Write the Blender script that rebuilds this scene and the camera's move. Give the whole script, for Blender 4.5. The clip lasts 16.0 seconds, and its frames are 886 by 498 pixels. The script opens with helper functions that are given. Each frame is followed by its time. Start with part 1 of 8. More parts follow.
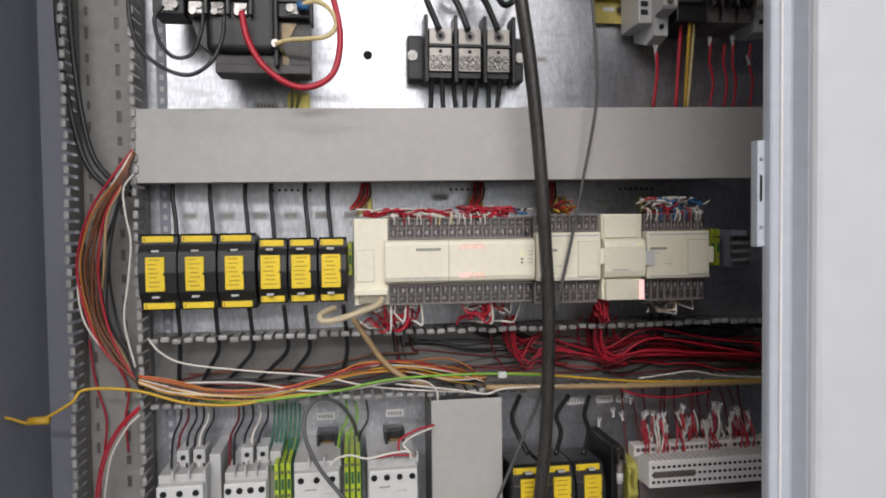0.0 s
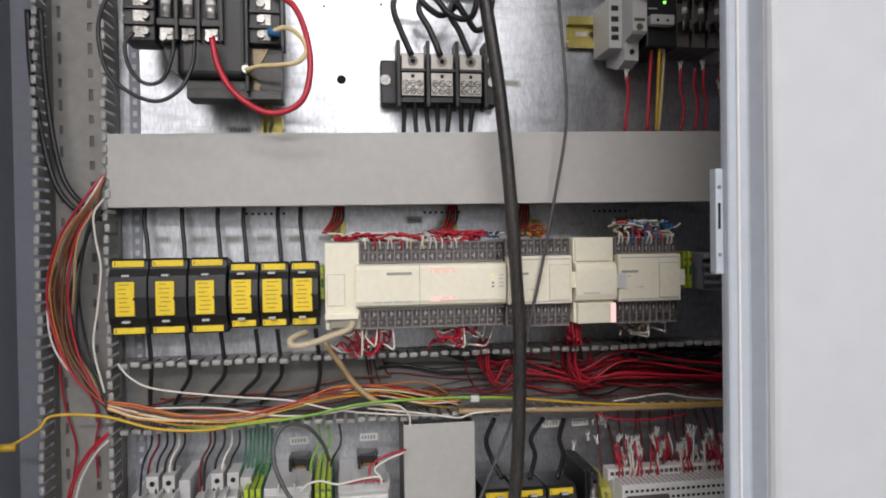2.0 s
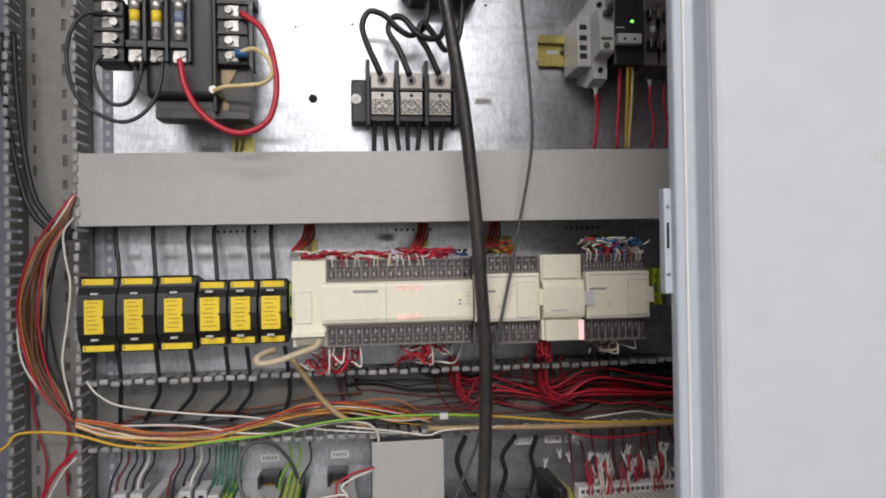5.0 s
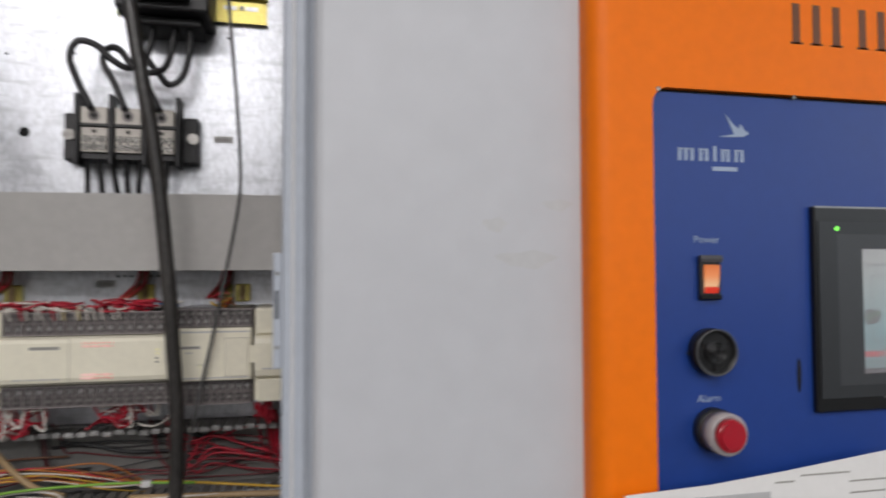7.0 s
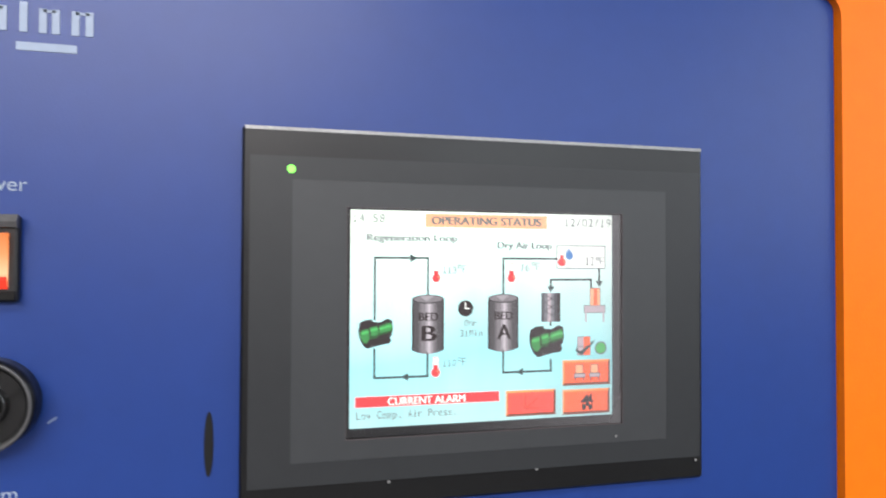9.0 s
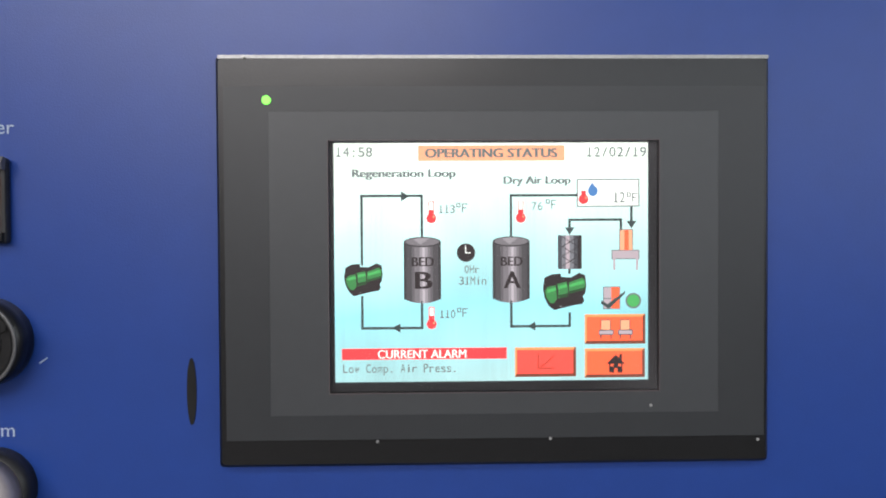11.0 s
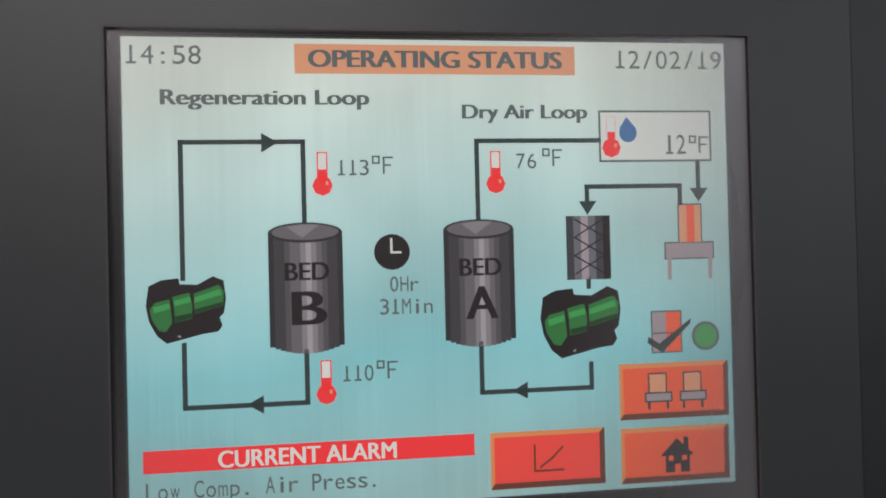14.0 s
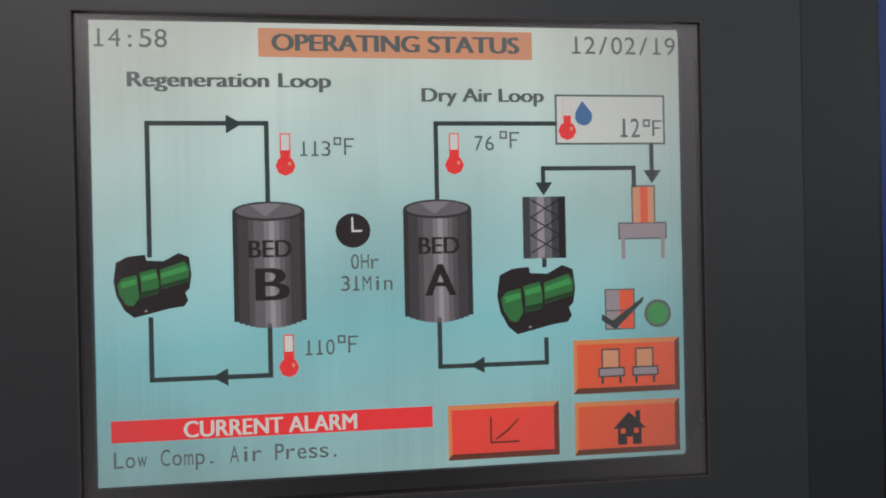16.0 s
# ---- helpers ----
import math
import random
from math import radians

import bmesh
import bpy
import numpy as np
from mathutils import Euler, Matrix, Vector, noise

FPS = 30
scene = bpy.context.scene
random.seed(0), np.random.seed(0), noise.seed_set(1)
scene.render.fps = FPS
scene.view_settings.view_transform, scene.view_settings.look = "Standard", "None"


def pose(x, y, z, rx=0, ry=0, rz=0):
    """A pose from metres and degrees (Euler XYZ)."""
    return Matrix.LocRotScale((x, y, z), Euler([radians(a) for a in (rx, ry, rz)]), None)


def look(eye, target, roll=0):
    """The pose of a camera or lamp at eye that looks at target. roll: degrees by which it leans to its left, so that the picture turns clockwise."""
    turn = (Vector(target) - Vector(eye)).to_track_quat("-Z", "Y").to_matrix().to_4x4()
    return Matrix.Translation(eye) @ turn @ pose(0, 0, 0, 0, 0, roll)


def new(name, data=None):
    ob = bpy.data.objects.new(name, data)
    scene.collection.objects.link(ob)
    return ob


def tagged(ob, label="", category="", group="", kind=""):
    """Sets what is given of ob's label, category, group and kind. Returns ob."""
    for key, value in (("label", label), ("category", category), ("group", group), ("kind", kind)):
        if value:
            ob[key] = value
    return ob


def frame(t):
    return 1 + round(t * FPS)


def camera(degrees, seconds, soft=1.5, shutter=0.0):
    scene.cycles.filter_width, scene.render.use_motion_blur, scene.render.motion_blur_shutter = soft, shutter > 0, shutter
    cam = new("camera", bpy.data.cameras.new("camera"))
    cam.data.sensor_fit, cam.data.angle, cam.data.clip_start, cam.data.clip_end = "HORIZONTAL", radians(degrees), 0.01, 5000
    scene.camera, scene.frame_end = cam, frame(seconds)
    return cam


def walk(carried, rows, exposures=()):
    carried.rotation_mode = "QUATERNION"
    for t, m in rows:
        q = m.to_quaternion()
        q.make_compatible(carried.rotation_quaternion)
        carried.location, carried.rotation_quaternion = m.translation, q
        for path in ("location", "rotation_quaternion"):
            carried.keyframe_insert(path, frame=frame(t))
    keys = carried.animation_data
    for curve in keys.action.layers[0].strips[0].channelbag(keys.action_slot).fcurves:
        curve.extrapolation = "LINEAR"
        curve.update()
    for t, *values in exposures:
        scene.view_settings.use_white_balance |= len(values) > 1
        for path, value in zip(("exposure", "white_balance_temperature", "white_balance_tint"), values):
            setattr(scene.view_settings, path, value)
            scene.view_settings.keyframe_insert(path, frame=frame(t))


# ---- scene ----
cam = camera(67.75, 16.0, soft=1.9, shutter=0.35)
PATH = [
    (0, (-0.00389, 0.07725, 1.38857), (0.13582, 1.06686, 1.35482), -0.72),
    (0.5, (0.01440, 0.07180, 1.39375), (0.15720, 1.06121, 1.36771), -0.59),
    (1, (0.02543, 0.07144, 1.39746), (0.18296, 1.05879, 1.37909), -0.88),
    (1.5, (0.02101, 0.07294, 1.39816), (0.17904, 1.06025, 1.38253), -0.86),
    (2, (0.02283, 0.07245, 1.39860), (0.16935, 1.06158, 1.38669), -0.83),
    (2.5, (0.02356, 0.07260, 1.39740), (0.16675, 1.06227, 1.38983), -0.83),
    (3, (0.02873, 0.07182, 1.39809), (0.16758, 1.06212, 1.39240), -0.92),
    (5.5, (0.09905, 0.05639, 1.40911), (0.23563, 1.04699, 1.41726), -0.90),
    (5.7, (0.12416, 0.05246, 1.41665), (0.25808, 1.04344, 1.42298), -0.52),
    (6, (0.16538, 0.03992, 1.42649), (0.30525, 1.03338, 1.43417), -0.28),
    (6.4, (0.22697, 0.02329, 1.42885), (0.37492, 1.00981, 1.46403), -0.43),
    (6.5, (0.24271, 0.02552, 1.43396), (0.38895, 0.96493, 1.46748), -0.57),
    (7, (0.32108, 0.06517, 1.43675), (0.57779, 1.22123, 1.48026), -0.17),
    (7.2, (0.36729, 0.09289, 1.43432), (0.62978, 1.05711, 1.47148), 0.75),
    (7.5, (0.44312, 0.13354, 1.44924), (0.76311, 1.08074, 1.46976), 1.40),
    (7.9, (0.52313, 0.17627, 1.44165), (0.88382, 1.10824, 1.47806), 1.43),
    (8, (0.53807, 0.18512, 1.44077), (0.90024, 1.11667, 1.47325), 1.05),
    (8.5, (0.61478, 0.21031, 1.44076), (0.95964, 1.14896, 1.44483), -0.38),
    (9, (0.70099, 0.21016, 1.43226), (0.94434, 1.17987, 1.45314), 0.25),
    (9.5, (0.74785, 0.21813, 1.41699), (0.85915, 1.21181, 1.43207), 0.57),
    (11.8, (0.76505, 0.26043, 1.41937), (0.77809, 1.26007, 1.39613), -0.55),
    (12, (0.76327, 0.28129, 1.40920), (0.78519, 1.28100, 1.41833), -1.21),
    (12.5, (0.77426, 0.32812, 1.40994), (0.80716, 1.32751, 1.42186), -0.90),
    (13, (0.77854, 0.35027, 1.41748), (0.86361, 1.34654, 1.43230), -0.83),
    (13.5, (0.77524, 0.35425, 1.41634), (0.88446, 1.34826, 1.42152), -1.19),
    (14, (0.77330, 0.35118, 1.41241), (0.88531, 1.34485, 1.42125), -1.38),
    (14.5, (0.77423, 0.34608, 1.41092), (0.88810, 1.33954, 1.41921), -1.21),
    (15, (0.77639, 0.34497, 1.41005), (0.89239, 1.33822, 1.41249), -1.18),
    (15.5, (0.77725, 0.34606, 1.40878), (0.88599, 1.34011, 1.41483), -1.27),
    (16, (0.78038, 0.34604, 1.40954), (0.89452, 1.33950, 1.40701), -1.18),
]
EXPOSURES = [(0, 0.0), (3.0, 0.0), (5.5, -0.12), (6.0, -0.3), (6.5, -0.5), (7.0, -0.55), (7.5, -0.5), (8.0, -0.38), (8.5, 0.05), (9.0, 0.2), (9.5, 0.05), (12.0, -0.2), (12.5, -0.65), (13.0, -1.02), (14.5, -1.22), (16.0, -1.38)]
walk(cam, [(t, look(eye, target, roll)) for t, eye, target, roll in PATH], EXPOSURES)

# ---- world and lamps ----
world = bpy.data.worlds.new("world")
scene.world = world
world.use_nodes = True
world.node_tree.nodes["Background"].inputs[0].default_value = (0.80, 0.88, 1.0, 1)
world.node_tree.nodes["Background"].inputs[1].default_value = 0.3


# Overhead lights are assumed: out of view, with no fixtures modelled.
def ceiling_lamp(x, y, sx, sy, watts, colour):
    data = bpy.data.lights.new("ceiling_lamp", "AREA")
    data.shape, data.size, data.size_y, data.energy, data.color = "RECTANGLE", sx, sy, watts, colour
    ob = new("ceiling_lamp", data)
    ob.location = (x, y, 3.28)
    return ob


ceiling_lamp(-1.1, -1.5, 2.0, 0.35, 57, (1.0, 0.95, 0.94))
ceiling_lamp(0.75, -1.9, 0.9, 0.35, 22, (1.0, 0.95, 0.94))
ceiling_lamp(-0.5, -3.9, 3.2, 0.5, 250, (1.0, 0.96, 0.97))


def daylight_opening(at, toward, w, h, watts):
    """Unseen daylight, assumed beside and behind the camera for the display's glare."""
    data = bpy.data.lights.new("daylight_opening", "AREA")
    data.shape, data.size, data.size_y, data.energy, data.color = "RECTANGLE", w, h, watts, (0.86, 0.93, 1.0)
    ob = new("daylight_opening", data)
    ob.matrix_world = look(at, toward)


daylight_opening((2.75, -4.45, 2.35), (2.75, 0, 2.35), 2.3, 1.5, 30)
daylight_opening((3.95, -2.1, 2.35), (0, -2.1, 2.35), 3.6, 1.5, 40)


# ---- materials ----
def mat(name, colour, rough=0.5, metal=0.0, var=0.12, scale=60.0, bump=0.0, bscale=300.0, tint=None, emit=0.0, stretch=(1, 1, 1), coat=0.0):
    """A surface with two scales of variation, worn gloss and fine relief."""
    m = bpy.data.materials.new(name)
    m.use_nodes = True
    nt = m.node_tree
    n, l = nt.nodes, nt.links
    b = n["Principled BSDF"]
    b.inputs["Metallic"].default_value = metal
    b.inputs["Coat Weight"].default_value = coat
    tc = n.new("ShaderNodeTexCoord")
    mp = n.new("ShaderNodeMapping")
    mp.inputs["Scale"].default_value = stretch
    l.new(tc.outputs["Object"], mp.inputs[0])
    big, small = n.new("ShaderNodeTexNoise"), n.new("ShaderNodeTexNoise")
    big.inputs["Scale"].default_value, small.inputs["Scale"].default_value = scale / 6, scale * 4
    big.inputs["Detail"].default_value = 5
    info = n.new("ShaderNodeObjectInfo")
    for k in (big, small):
        l.new(mp.outputs[0], k.inputs["Vector"])
    add = n.new("ShaderNodeMath")
    add.operation = "ADD"
    l.new(big.outputs["Fac"], add.inputs[0])
    l.new(small.outputs["Fac"], add.inputs[1])
    add2 = n.new("ShaderNodeMath")
    add2.operation = "MULTIPLY_ADD"
    add2.inputs[1].default_value = 0.35
    l.new(info.outputs["Random"], add2.inputs[0])
    l.new(add.outputs[0], add2.inputs[2])
    ramp = n.new("ShaderNodeMapRange")
    ramp.inputs[1].default_value, ramp.inputs[2].default_value = 0.7, 1.65
    ramp.inputs[3].default_value, ramp.inputs[4].default_value = 0.0, 1.0
    l.new(add2.outputs[0], ramp.inputs[0])
    mix = n.new("ShaderNodeMix")
    mix.data_type = "RGBA"
    l.new(ramp.outputs[0], mix.inputs[0])
    dark = tint or tuple(c * (1 - 2 * var) for c in colour)
    mix.inputs[6].default_value = (*dark, 1)
    mix.inputs[7].default_value = (*(min(1, c * (1 + var * 0.6)) for c in colour), 1)
    l.new(mix.outputs[2], b.inputs["Base Color"])
    rr = n.new("ShaderNodeMapRange")
    rr.inputs[3].default_value, rr.inputs[4].default_value = rough * 0.8, min(1, rough * 1.25)
    l.new(big.outputs["Fac"], rr.inputs[0])
    l.new(rr.outputs[0], b.inputs["Roughness"])
    if bump:
        bn = n.new("ShaderNodeTexNoise")
        bn.inputs["Scale"].default_value = bscale
        l.new(mp.outputs[0], bn.inputs["Vector"])
        bp = n.new("ShaderNodeBump")
        bp.inputs["Strength"].default_value, bp.inputs["Distance"].default_value = bump, 0.001
        l.new(bn.outputs["Fac"], bp.inputs["Height"])
        l.new(bp.outputs[0], b.inputs["Normal"])
    if emit:
        b.inputs["Emission Color"].default_value = (*colour, 1)
        b.inputs["Emission Strength"].default_value = emit
    return m


def glow(name, colour, strength=1.0):
    m = bpy.data.materials.new(name)
    m.use_nodes = True
    b = m.node_tree.nodes["Principled BSDF"]
    b.inputs["Base Color"].default_value = (0.02, 0.02, 0.02, 1)
    b.inputs["Roughness"].default_value = 0.6
    b.inputs["Specular IOR Level"].default_value = 0.1
    b.inputs["Emission Color"].default_value = (*colour, 1)
    b.inputs["Emission Strength"].default_value = strength
    return m


def zinc():
    """Galvanised sheet: streaky bluish metal with scratches, grime and a dark mark below the upper contactor."""
    m = mat("galvanised_sheet", (0.58, 0.60, 0.635), 0.35, 0.86, 0.26, 90, 0.5, 60, stretch=(1, 1, 0.35))
    nt = m.node_tree
    n, l = nt.nodes, nt.links
    b = n["Principled BSDF"]
    old = b.inputs["Base Color"].links[0].from_socket
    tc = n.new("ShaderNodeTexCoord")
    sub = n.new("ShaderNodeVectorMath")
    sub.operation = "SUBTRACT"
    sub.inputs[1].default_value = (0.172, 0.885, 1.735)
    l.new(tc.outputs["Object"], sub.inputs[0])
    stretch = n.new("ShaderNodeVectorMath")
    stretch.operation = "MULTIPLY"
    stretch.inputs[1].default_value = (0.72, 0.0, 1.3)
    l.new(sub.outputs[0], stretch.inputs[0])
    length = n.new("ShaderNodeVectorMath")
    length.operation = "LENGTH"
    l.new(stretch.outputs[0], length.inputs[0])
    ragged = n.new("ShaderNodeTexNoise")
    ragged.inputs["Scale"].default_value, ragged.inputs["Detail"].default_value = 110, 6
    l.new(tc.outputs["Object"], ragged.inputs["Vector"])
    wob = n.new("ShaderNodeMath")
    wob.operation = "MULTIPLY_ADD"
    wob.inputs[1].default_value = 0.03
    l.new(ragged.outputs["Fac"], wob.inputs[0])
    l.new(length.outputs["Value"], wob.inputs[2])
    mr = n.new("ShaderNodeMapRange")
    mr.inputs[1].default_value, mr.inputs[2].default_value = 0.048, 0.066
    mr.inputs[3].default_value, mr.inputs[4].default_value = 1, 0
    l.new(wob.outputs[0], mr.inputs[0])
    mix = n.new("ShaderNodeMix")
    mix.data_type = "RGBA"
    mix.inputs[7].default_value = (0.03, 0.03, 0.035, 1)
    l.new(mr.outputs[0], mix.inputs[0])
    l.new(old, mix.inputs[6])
    # faint scuffs
    sc = n.new("ShaderNodeTexNoise")
    sc.inputs["Scale"].default_value, sc.inputs["Detail"].default_value = 55, 8
    mp = n.new("ShaderNodeMapping")
    mp.inputs["Scale"].default_value, mp.inputs["Rotation"].default_value = (0.35, 1, 1.6), (0, 0.3, 0)
    l.new(tc.outputs["Object"], mp.inputs[0])
    l.new(mp.outputs[0], sc.inputs["Vector"])
    sr = n.new("ShaderNodeMapRange")
    sr.inputs[1].default_value, sr.inputs[2].default_value, sr.inputs[3].default_value, sr.inputs[4].default_value = 0.53, 0.68, 0, 0.7
    l.new(sc.outputs["Fac"], sr.inputs[0])
    mix2 = n.new("ShaderNodeMix")
    mix2.data_type = "RGBA"
    mix2.inputs[7].default_value = (0.36, 0.37, 0.39, 1)
    l.new(sr.outputs[0], mix2.inputs[0])
    l.new(mix.outputs[2], mix2.inputs[6])
    l.new(mix2.outputs[2], b.inputs["Base Color"])
    inv = n.new("ShaderNodeMath")
    inv.operation = "MULTIPLY_ADD"
    inv.inputs[1].default_value, inv.inputs[2].default_value = -0.84, 0.84
    l.new(mr.outputs[0], inv.inputs[0])
    l.new(inv.outputs[0], b.inputs["Metallic"])
    return m


def lcd():
    """The lit display: pale cream at the top fading to turquoise."""
    m = bpy.data.materials.new("lcd_background")
    m.use_nodes = True
    n, l = m.node_tree.nodes, m.node_tree.links
    b = n["Principled BSDF"]
    tc = n.new("ShaderNodeTexCoord")
    sep = n.new("ShaderNodeSeparateXYZ")
    l.new(tc.outputs["Generated"], sep.inputs[0])
    ramp = n.new("ShaderNodeValToRGB")
    e = ramp.color_ramp.elements
    e[0].position, e[0].color = 0.0, (0.37, 0.58, 0.58, 1)
    e[1].position, e[1].color = 1.0, (0.72, 0.78, 0.71, 1)
    k = e.new(0.35)
    k.color = (0.27, 0.63, 0.67, 1)
    k = e.new(0.75)
    k.color = (0.60, 0.80, 0.765, 1)
    side = n.new("ShaderNodeMath")
    side.operation = "MULTIPLY_ADD"
    side.inputs[1].default_value = 0.16
    dist = n.new("ShaderNodeMath")
    dist.operation = "SUBTRACT"
    dist.inputs[1].default_value = 0.55
    l.new(sep.outputs["X"], dist.inputs[0])
    ab = n.new("ShaderNodeMath")
    ab.operation = "ABSOLUTE"
    l.new(dist.outputs[0], ab.inputs[0])
    l.new(ab.outputs[0], side.inputs[0])
    l.new(sep.outputs["Z"], side.inputs[2])
    l.new(side.outputs[0], ramp.inputs[0])
    b.inputs["Base Color"].default_value = (0.02, 0.02, 0.02, 1)
    b.inputs["Specular IOR Level"].default_value = 0.1
    l.new(ramp.outputs[0], b.inputs["Emission Color"])
    # cloudy brightness put into the glow, and the fine upright grain of the touch layer
    total = None
    for size, low, high, detail in (((1600, 1, 14), 0.95, 1.05, 2), ((26, 1, 20), 0.80, 1.22, 2)):
        mp, no, rg = n.new("ShaderNodeMapping"), n.new("ShaderNodeTexNoise"), n.new("ShaderNodeMapRange")
        mp.inputs["Scale"].default_value = size
        no.inputs["Scale"].default_value, no.inputs["Detail"].default_value = 1.0, detail
        rg.inputs[1].default_value, rg.inputs[2].default_value = 0.25, 0.75
        rg.inputs[3].default_value, rg.inputs[4].default_value = low, high
        l.new(tc.outputs["Object"], mp.inputs[0])
        l.new(mp.outputs[0], no.inputs["Vector"])
        l.new(no.outputs["Fac"], rg.inputs[0])
        mul = n.new("ShaderNodeMath")
        mul.operation = "MULTIPLY"
        mul.inputs[1].default_value = LCD
        l.new(rg.outputs[0], mul.inputs[0])
        if total:
            l.new(total, mul.inputs[1])
        total = mul.outputs[0]
    l.new(total, b.inputs["Emission Strength"])
    return m


def clear(name, rough, tint=(1, 1, 1)):
    """A thin satin film whose gloss rises aslant, to put haze over the display."""
    m = bpy.data.materials.new(name)
    m.use_nodes = True
    n, l = m.node_tree.nodes, m.node_tree.links
    n.remove(n["Principled BSDF"])
    tr, gl, mx, fr, mr = (n.new(k) for k in ("ShaderNodeBsdfTransparent", "ShaderNodeBsdfGlossy", "ShaderNodeMixShader", "ShaderNodeLayerWeight", "ShaderNodeMapRange"))
    tr.inputs[0].default_value = (*tint, 1)
    gl.inputs["Roughness"].default_value = rough
    gl.inputs["Color"].default_value = (0.43, 0.405, 0.415, 1)
    fr.inputs[0].default_value = 0.5
    mr.inputs[1].default_value, mr.inputs[2].default_value = 0.05, 0.22
    mr.inputs[3].default_value, mr.inputs[4].default_value = 0.04, 0.82
    l.new(fr.outputs["Facing"], mr.inputs[0])
    l.new(mr.outputs[0], mx.inputs[0])
    l.new(tr.outputs[0], mx.inputs[1])
    l.new(gl.outputs[0], mx.inputs[2])
    l.new(mx.outputs[0], n["Material Output"].inputs[0])
    return m


LCD = 1.70
M_ZINC = zinc()
M_PANEL = mat("grey_powder_coat", (0.545, 0.558, 0.585), 0.42, 0, 0.04, 9, 0.04, 900)
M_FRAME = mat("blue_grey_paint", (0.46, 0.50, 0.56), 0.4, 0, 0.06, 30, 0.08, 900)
# The frame's blue-grey, darkened for the shade inside the cabinet.
M_INSIDE = mat("shaded_blue_grey_paint", (0.235, 0.24, 0.285), 0.5, 0, 0.08, 25, 0.08, 700)
M_ORANGE = mat("orange_powder_coat", (0.97, 0.199, 0.002), 0.45, 0, 0.05, 25, 0.12, 1200)
M_BLUE = mat("blue_overlay_film", (0.012, 0.047, 0.245), 0.36, 0, 0.06, 25, 0.06, 1500)
# Same grey plastic as the cover, darkened for the shade inside the ducts.
M_DUCT = mat("shaded_grey_pvc_duct", (0.17, 0.165, 0.155), 0.5, 0, 0.12, 50, 0.05, 600)
M_BASE = mat("shaded_grey_pvc_base", (0.29, 0.28, 0.265), 0.5, 0, 0.14, 25, 0.04, 500)
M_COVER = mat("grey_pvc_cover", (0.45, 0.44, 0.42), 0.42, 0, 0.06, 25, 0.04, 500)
# Finger ends of the duct plastic, coloured paler for light falling on them.
M_TIP = mat("lit_grey_pvc_tip", (0.36, 0.355, 0.345), 0.38, 0, 0.3, 160, 0.1, 500)
M_PRINT = mat("ochre_print", (0.42, 0.26, 0.02), 0.6, 0, 0.2, 200)
M_BLACK = mat("black_moulding", (0.014, 0.014, 0.0155), 0.45, 0, 0.2, 80)
M_CORE = mat("lacquered_core", (0.045, 0.042, 0.042), 0.4, 0.2, 0.25, 60, 0.4, 400, stretch=(1, 20, 1))
M_YELLOW = mat("yellow_label", (0.85, 0.62, 0.03), 0.5, 0, 0.08, 90)
M_INK = mat("dark_ink", (0.10, 0.09, 0.06), 0.6, 0, 0.2, 90)
M_CREAM = mat("cream_moulding", (0.83, 0.79, 0.64), 0.42, 0, 0.05, 40, 0.05, 900)
M_CREAMLINE = mat("cream_shadow_gap", (0.30, 0.28, 0.22), 0.6, 0, 0.1, 40)
M_GREYINK = mat("grey_print", (0.33, 0.32, 0.29), 0.6, 0, 0.1, 90)
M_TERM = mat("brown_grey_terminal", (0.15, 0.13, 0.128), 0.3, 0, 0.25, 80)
M_WELL = mat("smoky_terminal_well", (0.075, 0.066, 0.066), 0.4, 0, 0.2, 80)
M_DIVIDER = mat("smoky_divider", (0.26, 0.23, 0.225), 0.3, 0, 0.15, 80)
M_STEEL = mat("plated_steel", (0.36, 0.35, 0.33), 0.38, 1.0, 0.5, 160, 0.1, 400)
M_NICKEL = mat("nickel_plate", (0.74, 0.72, 0.69), 0.3, 0.7, 0.25, 160, 0.1, 400)
M_BANDBLUE = mat("grey_blue_print", (0.22, 0.25, 0.36), 0.5, 0, 0.15, 160)
M_ALU = mat("tinned_aluminium", (0.36, 0.34, 0.31), 0.48, 0.85, 0.12, 100, 0.15, 500)
M_BRASS = mat("passivated_zinc", (0.52, 0.46, 0.14), 0.35, 0.8, 0.3, 60, 0.1, 200, tint=(0.44, 0.36, 0.12))
M_LIGHTGREY = mat("light_grey_moulding", (0.48, 0.48, 0.475), 0.45, 0, 0.06, 60)
M_WHITE = mat("white_plastic", (0.60, 0.60, 0.59), 0.5, 0, 0.06, 60)
M_STRIP = mat("pale_terminal_plastic", (0.80, 0.79, 0.78), 0.45, 0, 0.05, 60)
M_GREENYEL = mat("green_yellow_terminal", (0.40, 0.50, 0.03), 0.45, 0, 0.2, 60)
M_DARKGREEN = mat("dark_green_moulding", (0.02, 0.10, 0.05), 0.45, 0, 0.15, 60)
M_YELTERM = mat("translucent_yellow_plastic", (0.55, 0.52, 0.12), 0.3, 0, 0.2, 60)
M_LABEL = mat("grey_tape_label", (0.50, 0.50, 0.50), 0.55, 0, 0.06, 60)
M_REDWIRE = mat("red_insulation", (0.46, 0.016, 0.036), 0.4, 0, 0.15, 60)
M_WHITEWIRE = mat("white_insulation", (0.70, 0.66, 0.60), 0.45, 0, 0.1, 60)
M_BLACKWIRE = mat("black_insulation", (0.018, 0.018, 0.02), 0.42, 0, 0.2, 60)
M_RUBBER = mat("scuffed_rubber", (0.075, 0.068, 0.062), 0.33, 0, 0.3, 120, 0.4, 300, tint=(0.012, 0.012, 0.012), stretch=(1, 1, 0.3))
